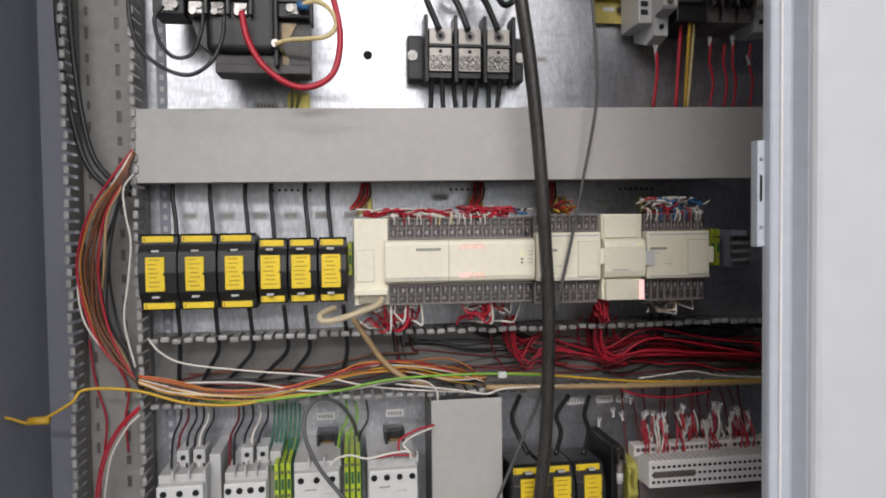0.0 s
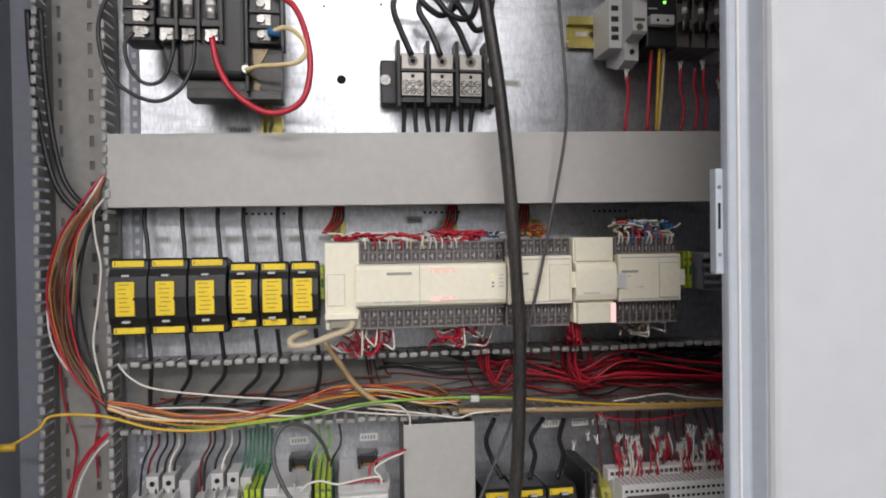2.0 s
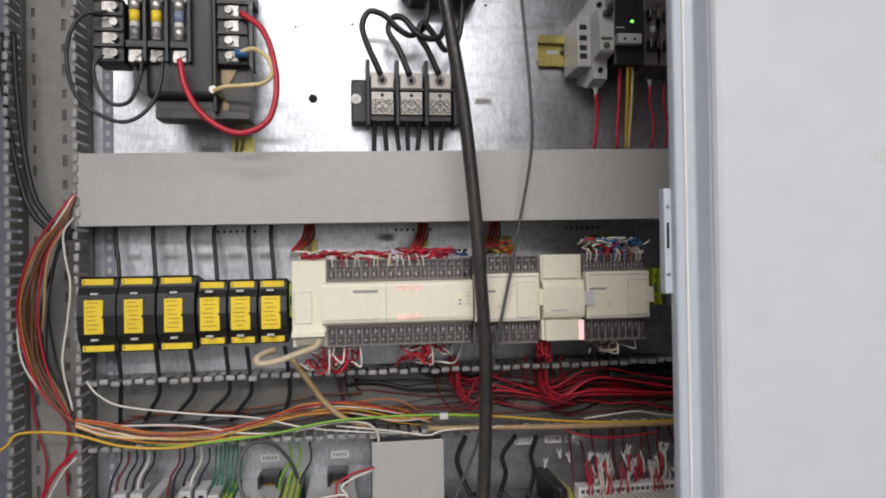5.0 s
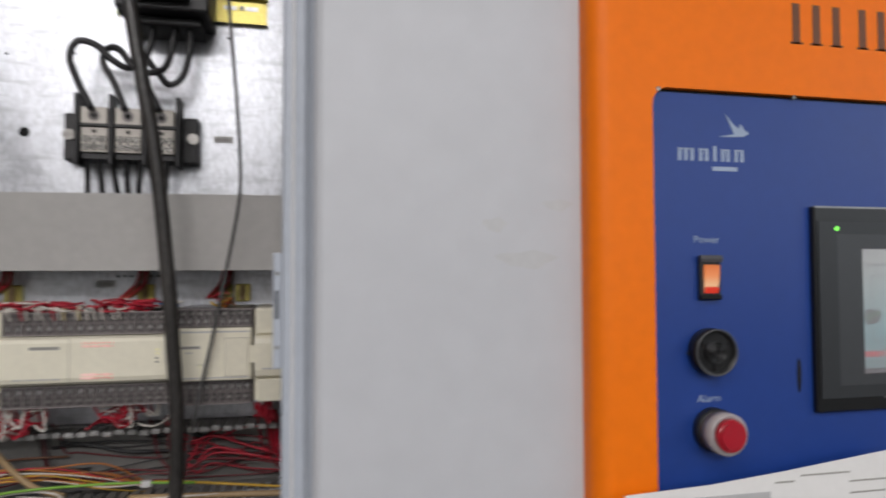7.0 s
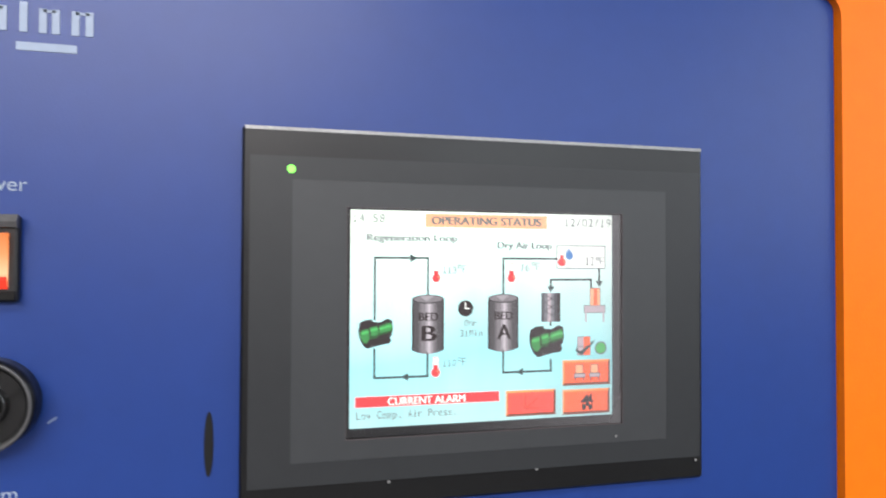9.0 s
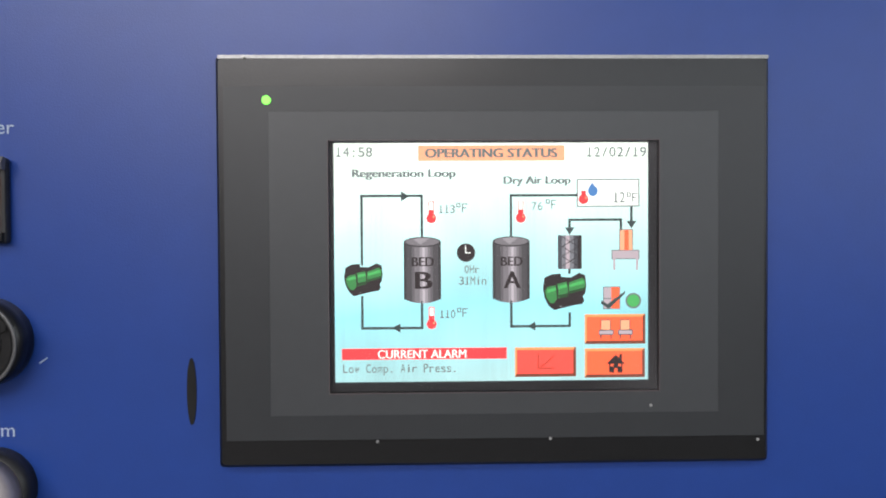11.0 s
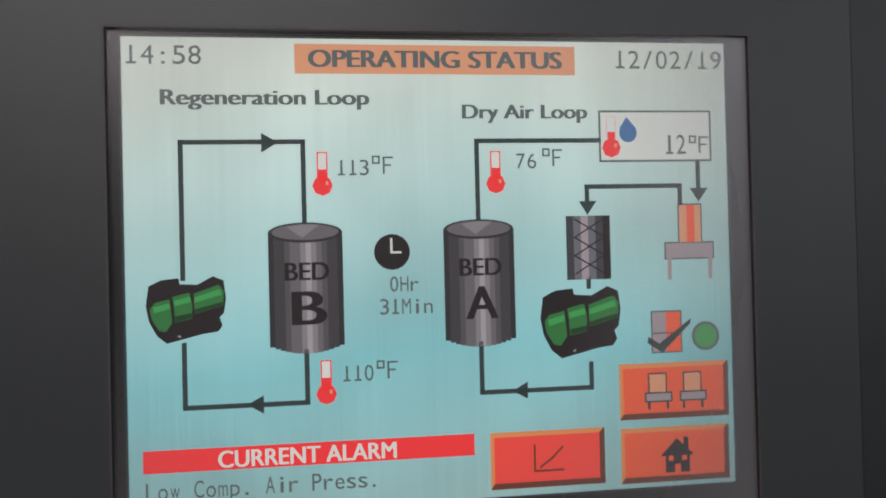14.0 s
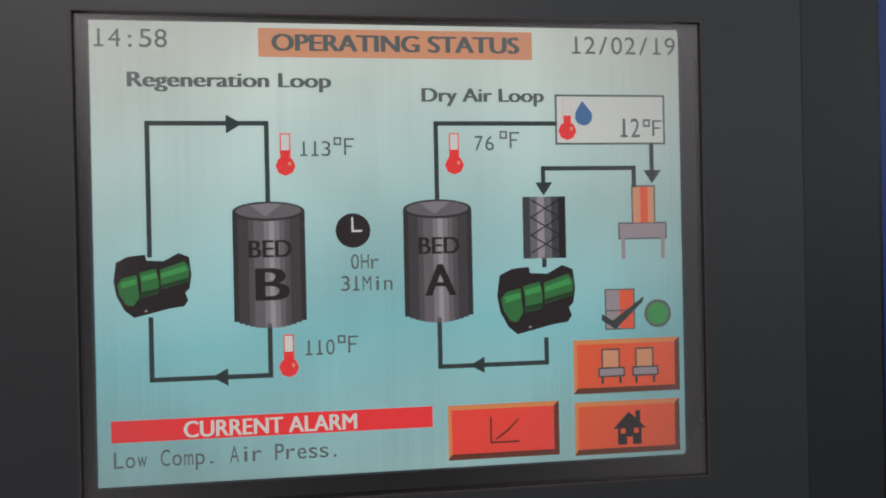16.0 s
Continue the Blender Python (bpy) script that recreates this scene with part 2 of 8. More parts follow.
M_GREYWIRE = mat("grey_insulation", (0.10, 0.10, 0.10), 0.45, 0, 0.2, 60)
M_YELLOWWIRE = mat("yellow_insulation", (0.62, 0.38, 0.03), 0.45, 0, 0.12, 60)
M_ORANGEWIRE = mat("orange_insulation", (0.50, 0.17, 0.03), 0.45, 0, 0.12, 60)
M_BROWNWIRE = mat("brown_insulation", (0.16, 0.06, 0.025), 0.45, 0, 0.2, 60)
M_GREENWIRE = mat("green_yellow_insulation", (0.22, 0.46, 0.05), 0.45, 0, 0.12, 60)
M_TEALWIRE = mat("teal_insulation", (0.02, 0.16, 0.09), 0.45, 0, 0.12, 60)
M_OLIVEWIRE = mat("olive_insulation", (0.25, 0.24, 0.09), 0.5, 0, 0.12, 60)
M_CREAMWIRE = mat("cream_insulation", (0.68, 0.56, 0.28), 0.45, 0, 0.12, 60)
# Red insulation darkened for wires that lie in shade.
M_DARKRED = mat("shaded_red_insulation", (0.15, 0.010, 0.016), 0.45, 0, 0.15, 60)
M_OLDBRASS = mat("dull_brass", (0.20, 0.13, 0.05), 0.5, 0.6, 0.25, 80)
M_VARNISH = mat("yellow_brown_varnish", (0.36, 0.24, 0.09), 0.35, 0, 0.35, 120)
M_CAP = mat("lit_worn_black_plastic", (0.10, 0.10, 0.105), 0.4, 0, 0.2, 120)
M_BUZZ = mat("glossy_black_plastic", (0.012, 0.012, 0.013), 0.22, 0, 0.15, 80, coat=0.4)
M_BLUEWIRE = mat("blue_insulation", (0.03, 0.14, 0.34), 0.45, 0, 0.12, 60)
M_TANCABLE = mat("tan_sheath", (0.42, 0.29, 0.15), 0.5, 0, 0.12, 60)
M_BEIGECABLE = mat("beige_sheath", (0.55, 0.46, 0.31), 0.5, 0, 0.12, 60)
M_BEZEL = mat("charcoal_bezel", (0.007, 0.0072, 0.008), 0.30, 0, 0.2, 60, 0.04, 900)
M_FACE = mat("dark_grey_overlay", (0.025, 0.0275, 0.0305), 0.42, 0, 0.05, 40, 0.02, 1600)
M_FACE2 = mat("grey_overlay", (0.043, 0.0465, 0.0505), 0.42, 0, 0.05, 40, 0.02, 1600)
M_GROOVE = mat("black_gap_shade", (0.012, 0.012, 0.014), 0.6, 0, 0.2, 60)
M_SILVER = mat("worn_edge", (0.42, 0.42, 0.42), 0.4, 0.5, 0.2, 200)
M_LIP = mat("dull_window_lip", (0.10, 0.085, 0.088), 0.5, 0.2, 0.2, 200)
for overlay, gloss in ((M_FACE, 0.5), (M_FACE2, 0.55), (M_LIP, 0.25), (M_ORANGE, 0.25)):
    overlay.node_tree.nodes["Principled BSDF"].inputs["Specular IOR Level"].default_value = gloss
# Near-black discs and bars paint in the shade of holes and recesses.
M_HOLE_SHADE = mat("hole_shade", (0.004, 0.004, 0.004), 0.9, 0, 0.1, 60)
M_LOGO = mat("pale_blue_print", (0.36, 0.44, 0.58), 0.5, 0, 0.06, 60)
M_MARKER = mat("faded_marker", (0.40, 0.10, 0.01), 0.5, 0, 0.1, 60)
M_BROWNPRINT = mat("brown_print", (0.16, 0.055, 0.02), 0.5, 0, 0.1, 60)
M_PAPER = mat("printer_paper", (0.80, 0.79, 0.77), 0.7, 0, 0.03, 40, 0.1, 500)
M_PINKINK = mat("pinkish_print", (0.36, 0.20, 0.24), 0.7, 0, 0.15, 60)
M_REDLENS = mat("red_button", (0.42, 0.006, 0.02), 0.35, 0, 0.08, 60, coat=0.3)
M_CLEARRING = mat("milky_ring", (0.42, 0.38, 0.38), 0.25, 0, 0.1, 60)
M_GREASE = mat("greasy_smear", (0.530, 0.540, 0.548), 0.5, 0, 0.05, 60)
M_WALL = mat("workshop_wall_paint", (0.30, 0.30, 0.29), 0.7, 0, 0.06, 3)
M_FLOOR = mat("workshop_concrete", (0.09, 0.088, 0.085), 0.6, 0, 0.12, 3)
M_CEIL = mat("workshop_ceiling", (0.7, 0.7, 0.68), 0.8, 0, 0.05, 3)
M_LCD = lcd()
M_LED_G = glow("green_led", (0.25, 1.0, 0.12), 2.2)
M_LED_R = glow("red_led", (0.95, 0.22, 0.2), 1.15)
M_LED_RW = glow("bright_red_led", (1.0, 0.55, 0.52), 1.3)
M_LED_Y = glow("yellow_led", (0.9, 0.85, 0.15), 1.2)


def lit_lens():
    """An orange lens with its bulb showing through, brightest just below the middle."""
    m = glow("lit_orange_rocker", (1.0, 0.27, 0.10), 1.15)
    n, l = m.node_tree.nodes, m.node_tree.links
    tc, sep, ramp = n.new("ShaderNodeTexCoord"), n.new("ShaderNodeSeparateXYZ"), n.new("ShaderNodeValToRGB")
    e = ramp.color_ramp.elements
    e[0].position, e[0].color = 0.0, (1.0, 0.20, 0.07, 1)
    e[1].position, e[1].color = 1.0, (0.80, 0.20, 0.05, 1)
    e.new(0.28).color = (1.0, 0.56, 0.30, 1)
    e.new(0.62).color = (1.0, 0.32, 0.12, 1)
    l.new(tc.outputs["Generated"], sep.inputs[0])
    l.new(sep.outputs["Z"], ramp.inputs[0])
    l.new(ramp.outputs[0], n["Principled BSDF"].inputs["Emission Color"])
    return m


M_ROCKER = lit_lens()
M_ROCKER_R = glow("lit_red_rocker", (1.0, 0.05, 0.02), 0.9)
M_FILM = clear("display_film", 0.5)
S_DARK = glow("lcd_dark_grey", (0.035, 0.05, 0.05), LCD)
S_TEXT = glow("lcd_grey_text", (0.12, 0.14, 0.14), LCD)
S_RED = glow("lcd_red", (1.05, 0.045, 0.05), LCD)
S_ORANGE = glow("lcd_orange", (0.98, 0.125, 0.045), LCD)
S_REDBTN = glow("lcd_red_button", (1.02, 0.075, 0.055), LCD)
S_EDGE = glow("lcd_button_edge", (0.16, 0.04, 0.02), LCD)
S_LITEDGE = glow("lcd_button_lit_edge", (0.85, 0.30, 0.10), LCD)
S_PEACH = glow("lcd_peach", (0.82, 0.36, 0.20), LCD)
S_WHITE = glow("lcd_white", (0.80, 0.82, 0.78), LCD)
S_GREY1 = glow("lcd_steel_dark", (0.055, 0.055, 0.065), LCD)
S_GREY2 = glow("lcd_steel_mid", (0.16, 0.16, 0.18), LCD)
S_GREY3 = glow("lcd_steel_light", (0.34, 0.35, 0.37), LCD)
S_BLACK = glow("lcd_black", (0.018, 0.011, 0.012), LCD)
S_GREEN = glow("lcd_green", (0.035, 0.19, 0.05), LCD)
S_GREEN2 = glow("lcd_bright_green", (0.06, 0.36, 0.09), LCD)
S_DGREEN = glow("lcd_dark_green", (0.012, 0.05, 0.014), LCD)
S_BLUE = glow("lcd_blue", (0.06, 0.18, 0.42), LCD)
S_TONES = [glow("lcd_steel_tone", (v, v * 0.90, v * 0.98), LCD) for v in (0.032, 0.058, 0.098, 0.155, 0.26, 0.40)]
S_PINKGREY = glow("lcd_pink_grey", (0.40, 0.33, 0.36), LCD)

# ---- builders ----
ORIGIN = {}


def thing(name, label, category, base, group="", kind=""):
    ob = new(name)
    ob.location = base
    ob.empty_display_size = 0.02
    ORIGIN[ob] = Vector(base)
    return tagged(ob, label, category, group, kind)


def finish(bm, name, material, smooth=False):
    bmesh.ops.recalc_face_normals(bm, faces=bm.faces[:])
    me = bpy.data.meshes.new(name)
    bm.to_mesh(me)
    bm.free()
    me.materials.append(material)
    if smooth:
        for p in me.polygons:
            p.use_smooth = True
    return me


def part(name, bm, material, parent, label="", smooth=False):
    """One mesh object under a thing or under a part; its geometry is given in world metres."""
    o = ORIGIN[parent]
    bmesh.ops.translate(bm, verts=bm.verts[:], vec=-o)
    ob = new(name, finish(bm, name, material, smooth))
    ob.parent = parent
    ORIGIN[ob] = o
    if label:
        ob["label"] = label
    return ob


def share(name, me, at, parent, rot=None):
    """A repeat of a shared mesh at a world place."""
    ob = new(name, me)
    ob.parent = parent
    ob.matrix_basis = Matrix.Translation(Vector(at) - ORIGIN[parent]) @ (rot or Matrix())
    ORIGIN[ob] = Vector(at)
    return ob


def single(name, bm, material, label, category, kind="", group="", smooth=False):
    return tagged(new(name, finish(bm, name, material, smooth)), label, category, group, kind)


def box(bm, x0, x1, y0, y1, z0, z1, bevel=0.0, seg=2):
    m = Matrix.LocRotScale(((x0 + x1) / 2, (y0 + y1) / 2, (z0 + z1) / 2), None, (abs(x1 - x0), abs(y1 - y0), abs(z1 - z0)))
    vs = bmesh.ops.create_cube(bm, size=1, matrix=m)["verts"]
    if bevel:
        es = list({e for v in vs for e in v.link_edges})
        bmesh.ops.bevel(bm, geom=es, offset=bevel, segments=seg, affect="EDGES", profile=0.5)
    return bm


def B(x0, x1, y0, y1, z0, z1, bevel=0.0, seg=2):
    return box(bmesh.new(), x0, x1, y0, y1, z0, z1, bevel, seg)


def cyl(bm, c, r, depth, axis="y", seg=16, r2=None):
    turn = {"y": Matrix.Rotation(radians(90), 4, "X"), "z": Matrix(), "x": Matrix.Rotation(radians(90), 4, "Y")}[axis]
    bmesh.ops.create_cone(bm, cap_ends=True, segments=seg, radius1=r, radius2=r if r2 is None else r2, depth=depth, matrix=Matrix.Translation(c) @ turn)
    return bm


def C(c, r, depth, axis="y", seg=16, r2=None):
    return cyl(bmesh.new(), c, r, depth, axis, seg, r2)


def prism(bm, pts, y0, y1):
    """A flat shape given by (x, z) corners, from y0 to y1."""
    a = [bm.verts.new((x, y0, z)) for x, z in pts]
    b = [bm.verts.new((x, y1, z)) for x, z in pts]
    bm.faces.new(a)
    bm.faces.new(b[::-1])
    for i in range(len(pts)):
        j = (i + 1) % len(pts)
        bm.faces.new((a[i], b[i], b[j], a[j]))
    return bm


def profile(bm, pts, x0, x1):
    """A shape given by (y, z) corners, run from x0 to x1."""
    a = [bm.verts.new((x0, y, z)) for y, z in pts]
    b = [bm.verts.new((x1, y, z)) for y, z in pts]
    bm.faces.new(a)
    bm.faces.new(b[::-1])
    for i in range(len(pts)):
        j = (i + 1) % len(pts)
        bm.faces.new((a[i], b[i], b[j], a[j]))
    return bm


def plan(bm, pts, z0, z1):
    """A shape given by (x, y) corners, run from z0 to z1."""
    a = [bm.verts.new((x, y, z0)) for x, y in pts]
    b = [bm.verts.new((x, y, z1)) for x, y in pts]
    bm.faces.new(a)
    bm.faces.new(b[::-1])
    for i in range(len(pts)):
        j = (i + 1) % len(pts)
        bm.faces.new((a[i], b[i], b[j], a[j]))
    return bm


def ring(bm, c, r0, r1, y0, y1, seg=32):
    """A flat ring about the y axis."""
    rows = []
    for r, y in ((r0, y0), (r1, y0), (r1, y1), (r0, y1)):
        rows.append([bm.verts.new((c[0] + r * math.cos(2 * math.pi * k / seg), y, c[1] + r * math.sin(2 * math.pi * k / seg))) for k in range(seg)])
    for i in range(4):
        for k in range(seg):
            bm.faces.new((rows[i][k], rows[i][(k + 1) % seg], rows[(i + 1) % 4][(k + 1) % seg], rows[(i + 1) % 4][k]))
    return bm


def lettering(text, x0, x1, z0, z1, y, heavy=0.0):
    """Words in the built-in font, fitted to a box on a wall that faces -y."""
    cu = bpy.data.curves.new("text", "FONT")
    cu.body = text
    ob = bpy.data.objects.new("text", cu)
    me = bpy.data.meshes.new_from_object(ob)
    bpy.data.objects.remove(ob)
    bm = bmesh.new()
    bm.from_mesh(me)
    xs, ys = [v.co.x for v in bm.verts], [v.co.y for v in bm.verts]
    ax, bx, ay, by = min(xs), max(xs), min(ys), max(ys)
    for v in bm.verts:
        v.co = Vector((x0 + (v.co.x - ax) / (bx - ax) * (x1 - x0), y, z0 + (v.co.y - ay) / (by - ay) * (z1 - z0)))
    if heavy:
        width = heavy * (x1 - x0) / (bx - ax)
        copy = bmesh.ops.duplicate(bm, geom=bm.verts[:] + bm.edges[:] + bm.faces[:])["geom"]
        bmesh.ops.translate(bm, verts=[g for g in copy if isinstance(g, bmesh.types.BMVert)], vec=(width, -0.00003, 0))
    return bm


def spaced_lettering(text, x0, x1, z0, z1, y):
    """Words in even cells, as a small display sets them; z0 is the baseline, z1 the cap height."""
    def shape(ch):
        cu = bpy.data.curves.new("text", "FONT")
        cu.body = ch
        ob = bpy.data.objects.new("text", cu)
        me = bpy.data.meshes.new_from_object(ob)
        bpy.data.objects.remove(ob)
        return me
    cap = max(v.co.y for v in shape("H").vertices)
    cell, tall = (x1 - x0) / len(text), (z1 - z0) / cap
    out = bmesh.new()
    for k, ch in enumerate(text):
        if ch == " ":
            continue
        me = shape(ch)
        xs = [v.co.x for v in me.vertices]
        mid, wide = (min(xs) + max(xs)) / 2, max(xs) - min(xs)
        sx = min(tall * 1.15, 0.80 * cell / wide) if ch in ".:" else min(tall * 1.4, 0.80 * cell / wide)
        first = len(out.verts)
        out.from_mesh(me)
        out.verts.ensure_lookup_table()
        if ch == "1":
            sx = tall
        for v in out.verts[first:]:
            v.co = Vector((x0 + cell * (k + 0.5) + (v.co.x - mid) * sx, y, z0 + v.co.y * tall))
        if ch == "1":
            w = cell * 0.32
            q = [(-w, 0), (w, 0), (w, 0.12), (-w, 0.12)]
            out.faces.new([out.verts.new((x0 + cell * (k + 0.5) + a, y - 0.00002, z0 + b * (z1 - z0))) for a, b in q])
    return out


def spline(pts, steps=7):
    """Catmull-Rom through the points."""
    p = [Vector(q) for q in pts]
    p = [2 * p[0] - p[1], *p, 2 * p[-1] - p[-2]]
    out = []
    for i in range(1, len(p) - 2):
        for k in range(steps):
            t = k / steps
            out.append(0.5 * (2 * p[i] + (p[i + 1] - p[i - 1]) * t + (2 * p[i - 1] - 5 * p[i] + 4 * p[i + 1] - p[i + 2]) * t * t + (3 * p[i] - p[i - 1] - 3 * p[i + 1] + p[i + 2]) * t ** 3))
    out.append(p[-2])
    return out


def tube(pts, r, seg=8, steps=7):
    line = spline(pts, steps)
    verts, faces = [], []
    side = Vector((0.31, -0.9, 0.2))
    for i, q in enumerate(line):
        d = (line[min(i + 1, len(line) - 1)] - line[max(i - 1, 0)]).normalized()
        a = d.cross(side)
        if a.length < 0.05:
            a = d.cross(Vector((1, 0, 0)))
        a.normalize()
        b = d.cross(a)
        for k in range(seg):
            w = 2 * math.pi * k / seg
            verts.append(q + r * (math.cos(w) * a + math.sin(w) * b))
    for i in range(len(line) - 1):
        for k in range(seg):
            j = (k + 1) % seg
            faces.append((i * seg + k, i * seg + j, (i + 1) * seg + j, (i + 1) * seg + k))
    faces.append(tuple(range(seg))[::-1])
    faces.append(tuple((len(line) - 1) * seg + k for k in range(seg)))
    me = bpy.data.meshes.new("wire")
    me.from_pydata([tuple(v) for v in verts], [], faces)
    for f in me.polygons:
        f.use_smooth = True
    return me


def wire(name, pts, r, material, label, category, group=""):
    me = tube(pts, r, 10 if r > 0.004 else 7)
    me.materials.append(material)
    return tagged(new(name, me), label, category, group)


# ---- unseen room added round the machine to close it in and bounce light ----
def room():
    for name, args, m, label in (
        ("floor", (-4, 4, -4.5, 2.6, -0.1, 0), M_FLOOR, "grey concrete workshop floor"),
        ("ceiling", (-4, 4, -4.5, 2.6, 3.4, 3.5), M_CEIL, "pale workshop ceiling"),
        ("wall_west", (-4.1, -4, -4.5, 2.6, 0, 3.4), M_WALL, "plain painted workshop wall"),
        ("wall_east", (4, 4.1, -4.5, 2.6, 0, 3.4), M_WALL, "plain painted workshop wall"),
        ("wall_south", (-4, 4, -4.6, -4.5, 0, 3.4), M_WALL, "plain painted workshop wall"),
        ("wall_north", (-4, 4, 2.6, 2.7, 0, 3.4), M_WALL, "plain painted workshop wall"),
    ):
        single(name, B(*args), m, label, name.split("_")[0], "structure")


room()


# ---- machine: enclosure ----
def enclosure():
    e = thing("machine_enclosure", "blue-grey painted steel control cabinet standing open", "cabinet", (0, 0.72, 0), kind="structure")
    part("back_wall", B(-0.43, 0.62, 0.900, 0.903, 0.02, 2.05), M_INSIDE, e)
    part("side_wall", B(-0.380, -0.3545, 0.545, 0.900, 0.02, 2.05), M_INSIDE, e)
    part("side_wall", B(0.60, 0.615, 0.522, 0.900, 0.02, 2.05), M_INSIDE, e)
    part("top_panel", B(-0.380, 0.615, 0.545, 0.900, 2.05, 2.06), M_FRAME, e)
    part("plinth", B(-0.380, 0.615, 0.545, 0.900, 0.0, 0.02), M_FRAME, e)
    # folded front frame beside the opening
    lip = [(0.311, 0.546), (0.311, 0.541), (0.3116, 0.5380), (0.3130, 0.5370), (0.3182, 0.5362), (0.3196, 0.5360), (0.3255, 0.5342), (0.3266, 0.5330), (0.3306, 0.5215), (0.3318, 0.5225), (0.345, 0.5225), (0.345, 0.546)]
    part("front_frame", plan(bmesh.new(), lip, 0.02, 2.05), M_FRAME, e, "blue-grey folded front frame with a door groove")
    part("door_seal", plan(bmesh.new(), [(0.3180, 0.5366), (0.3178, 0.5350), (0.3183, 0.5343), (0.3190, 0.5341), (0.3196, 0.5346), (0.3197, 0.5364)], 0.02, 2.05), M_STRIP, e, "pale rubber door seal")
    face = [(0.3315, 0.546), (0.3315, 0.524), (0.3325, 0.5195), (0.3345, 0.5168), (0.338, 0.5150), (0.548, 0.4915), (0.548, 0.546)]
    part("grey_panel", plan(bmesh.new(), face, 0.02, 2.05), M_PANEL, e, "light grey powder-coated panel with faint greasy marks")
    return e


enclosure()


def latch():
    t = thing("latch_bracket", "grey metal latch bracket on the door frame", "bracket", (0.315, 0.55, 1.368))
    part("plate", B(0.305, 0.3115, 0.5435, 0.5525, 1.370, 1.4515, 0.001), M_FRAME, t)
    part("slot", B(0.3068, 0.3086, 0.5430, 0.5436, 1.405, 1.425), M_HOLE_SHADE, t)
    me = finish(C((0, 0, 0), 0.0014, 0.001, "y", 10), "screw", M_STEEL)
    for z in (1.385, 1.437):
        share("screw", me, (0.3078, 0.5432, z), t)


latch()


def mounting_plate():
    t = thing("mounting_plate", "galvanised steel mounting plate, scuffed, with a dark mark", "plate", (0.1, 0.8885, 0.45), kind="structure")
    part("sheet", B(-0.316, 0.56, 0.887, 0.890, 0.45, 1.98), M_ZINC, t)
    part("hole", C((0.0215, 0.8872, 1.597), 0.0055, 0.0012, "y", 20), M_HOLE_SHADE, t, "round hole through the plate")
    me = finish(C((0, 0, 0), 0.0017, 0.0012, "y", 10), "hole", M_HOLE_SHADE)
    for x0 in (-0.093, 0.121, 0.341):
        for k in range(7):
            share("hole", me, (x0 + 0.0072 * k, 0.8872, 1.4345), t)
    for x, z in ((0.002, 1.685), (0.071, 1.690), (0.24, 1.72), (-0.06, 1.73)):
        share("hole", me, (x, 0.8872, z), t)


mounting_plate()


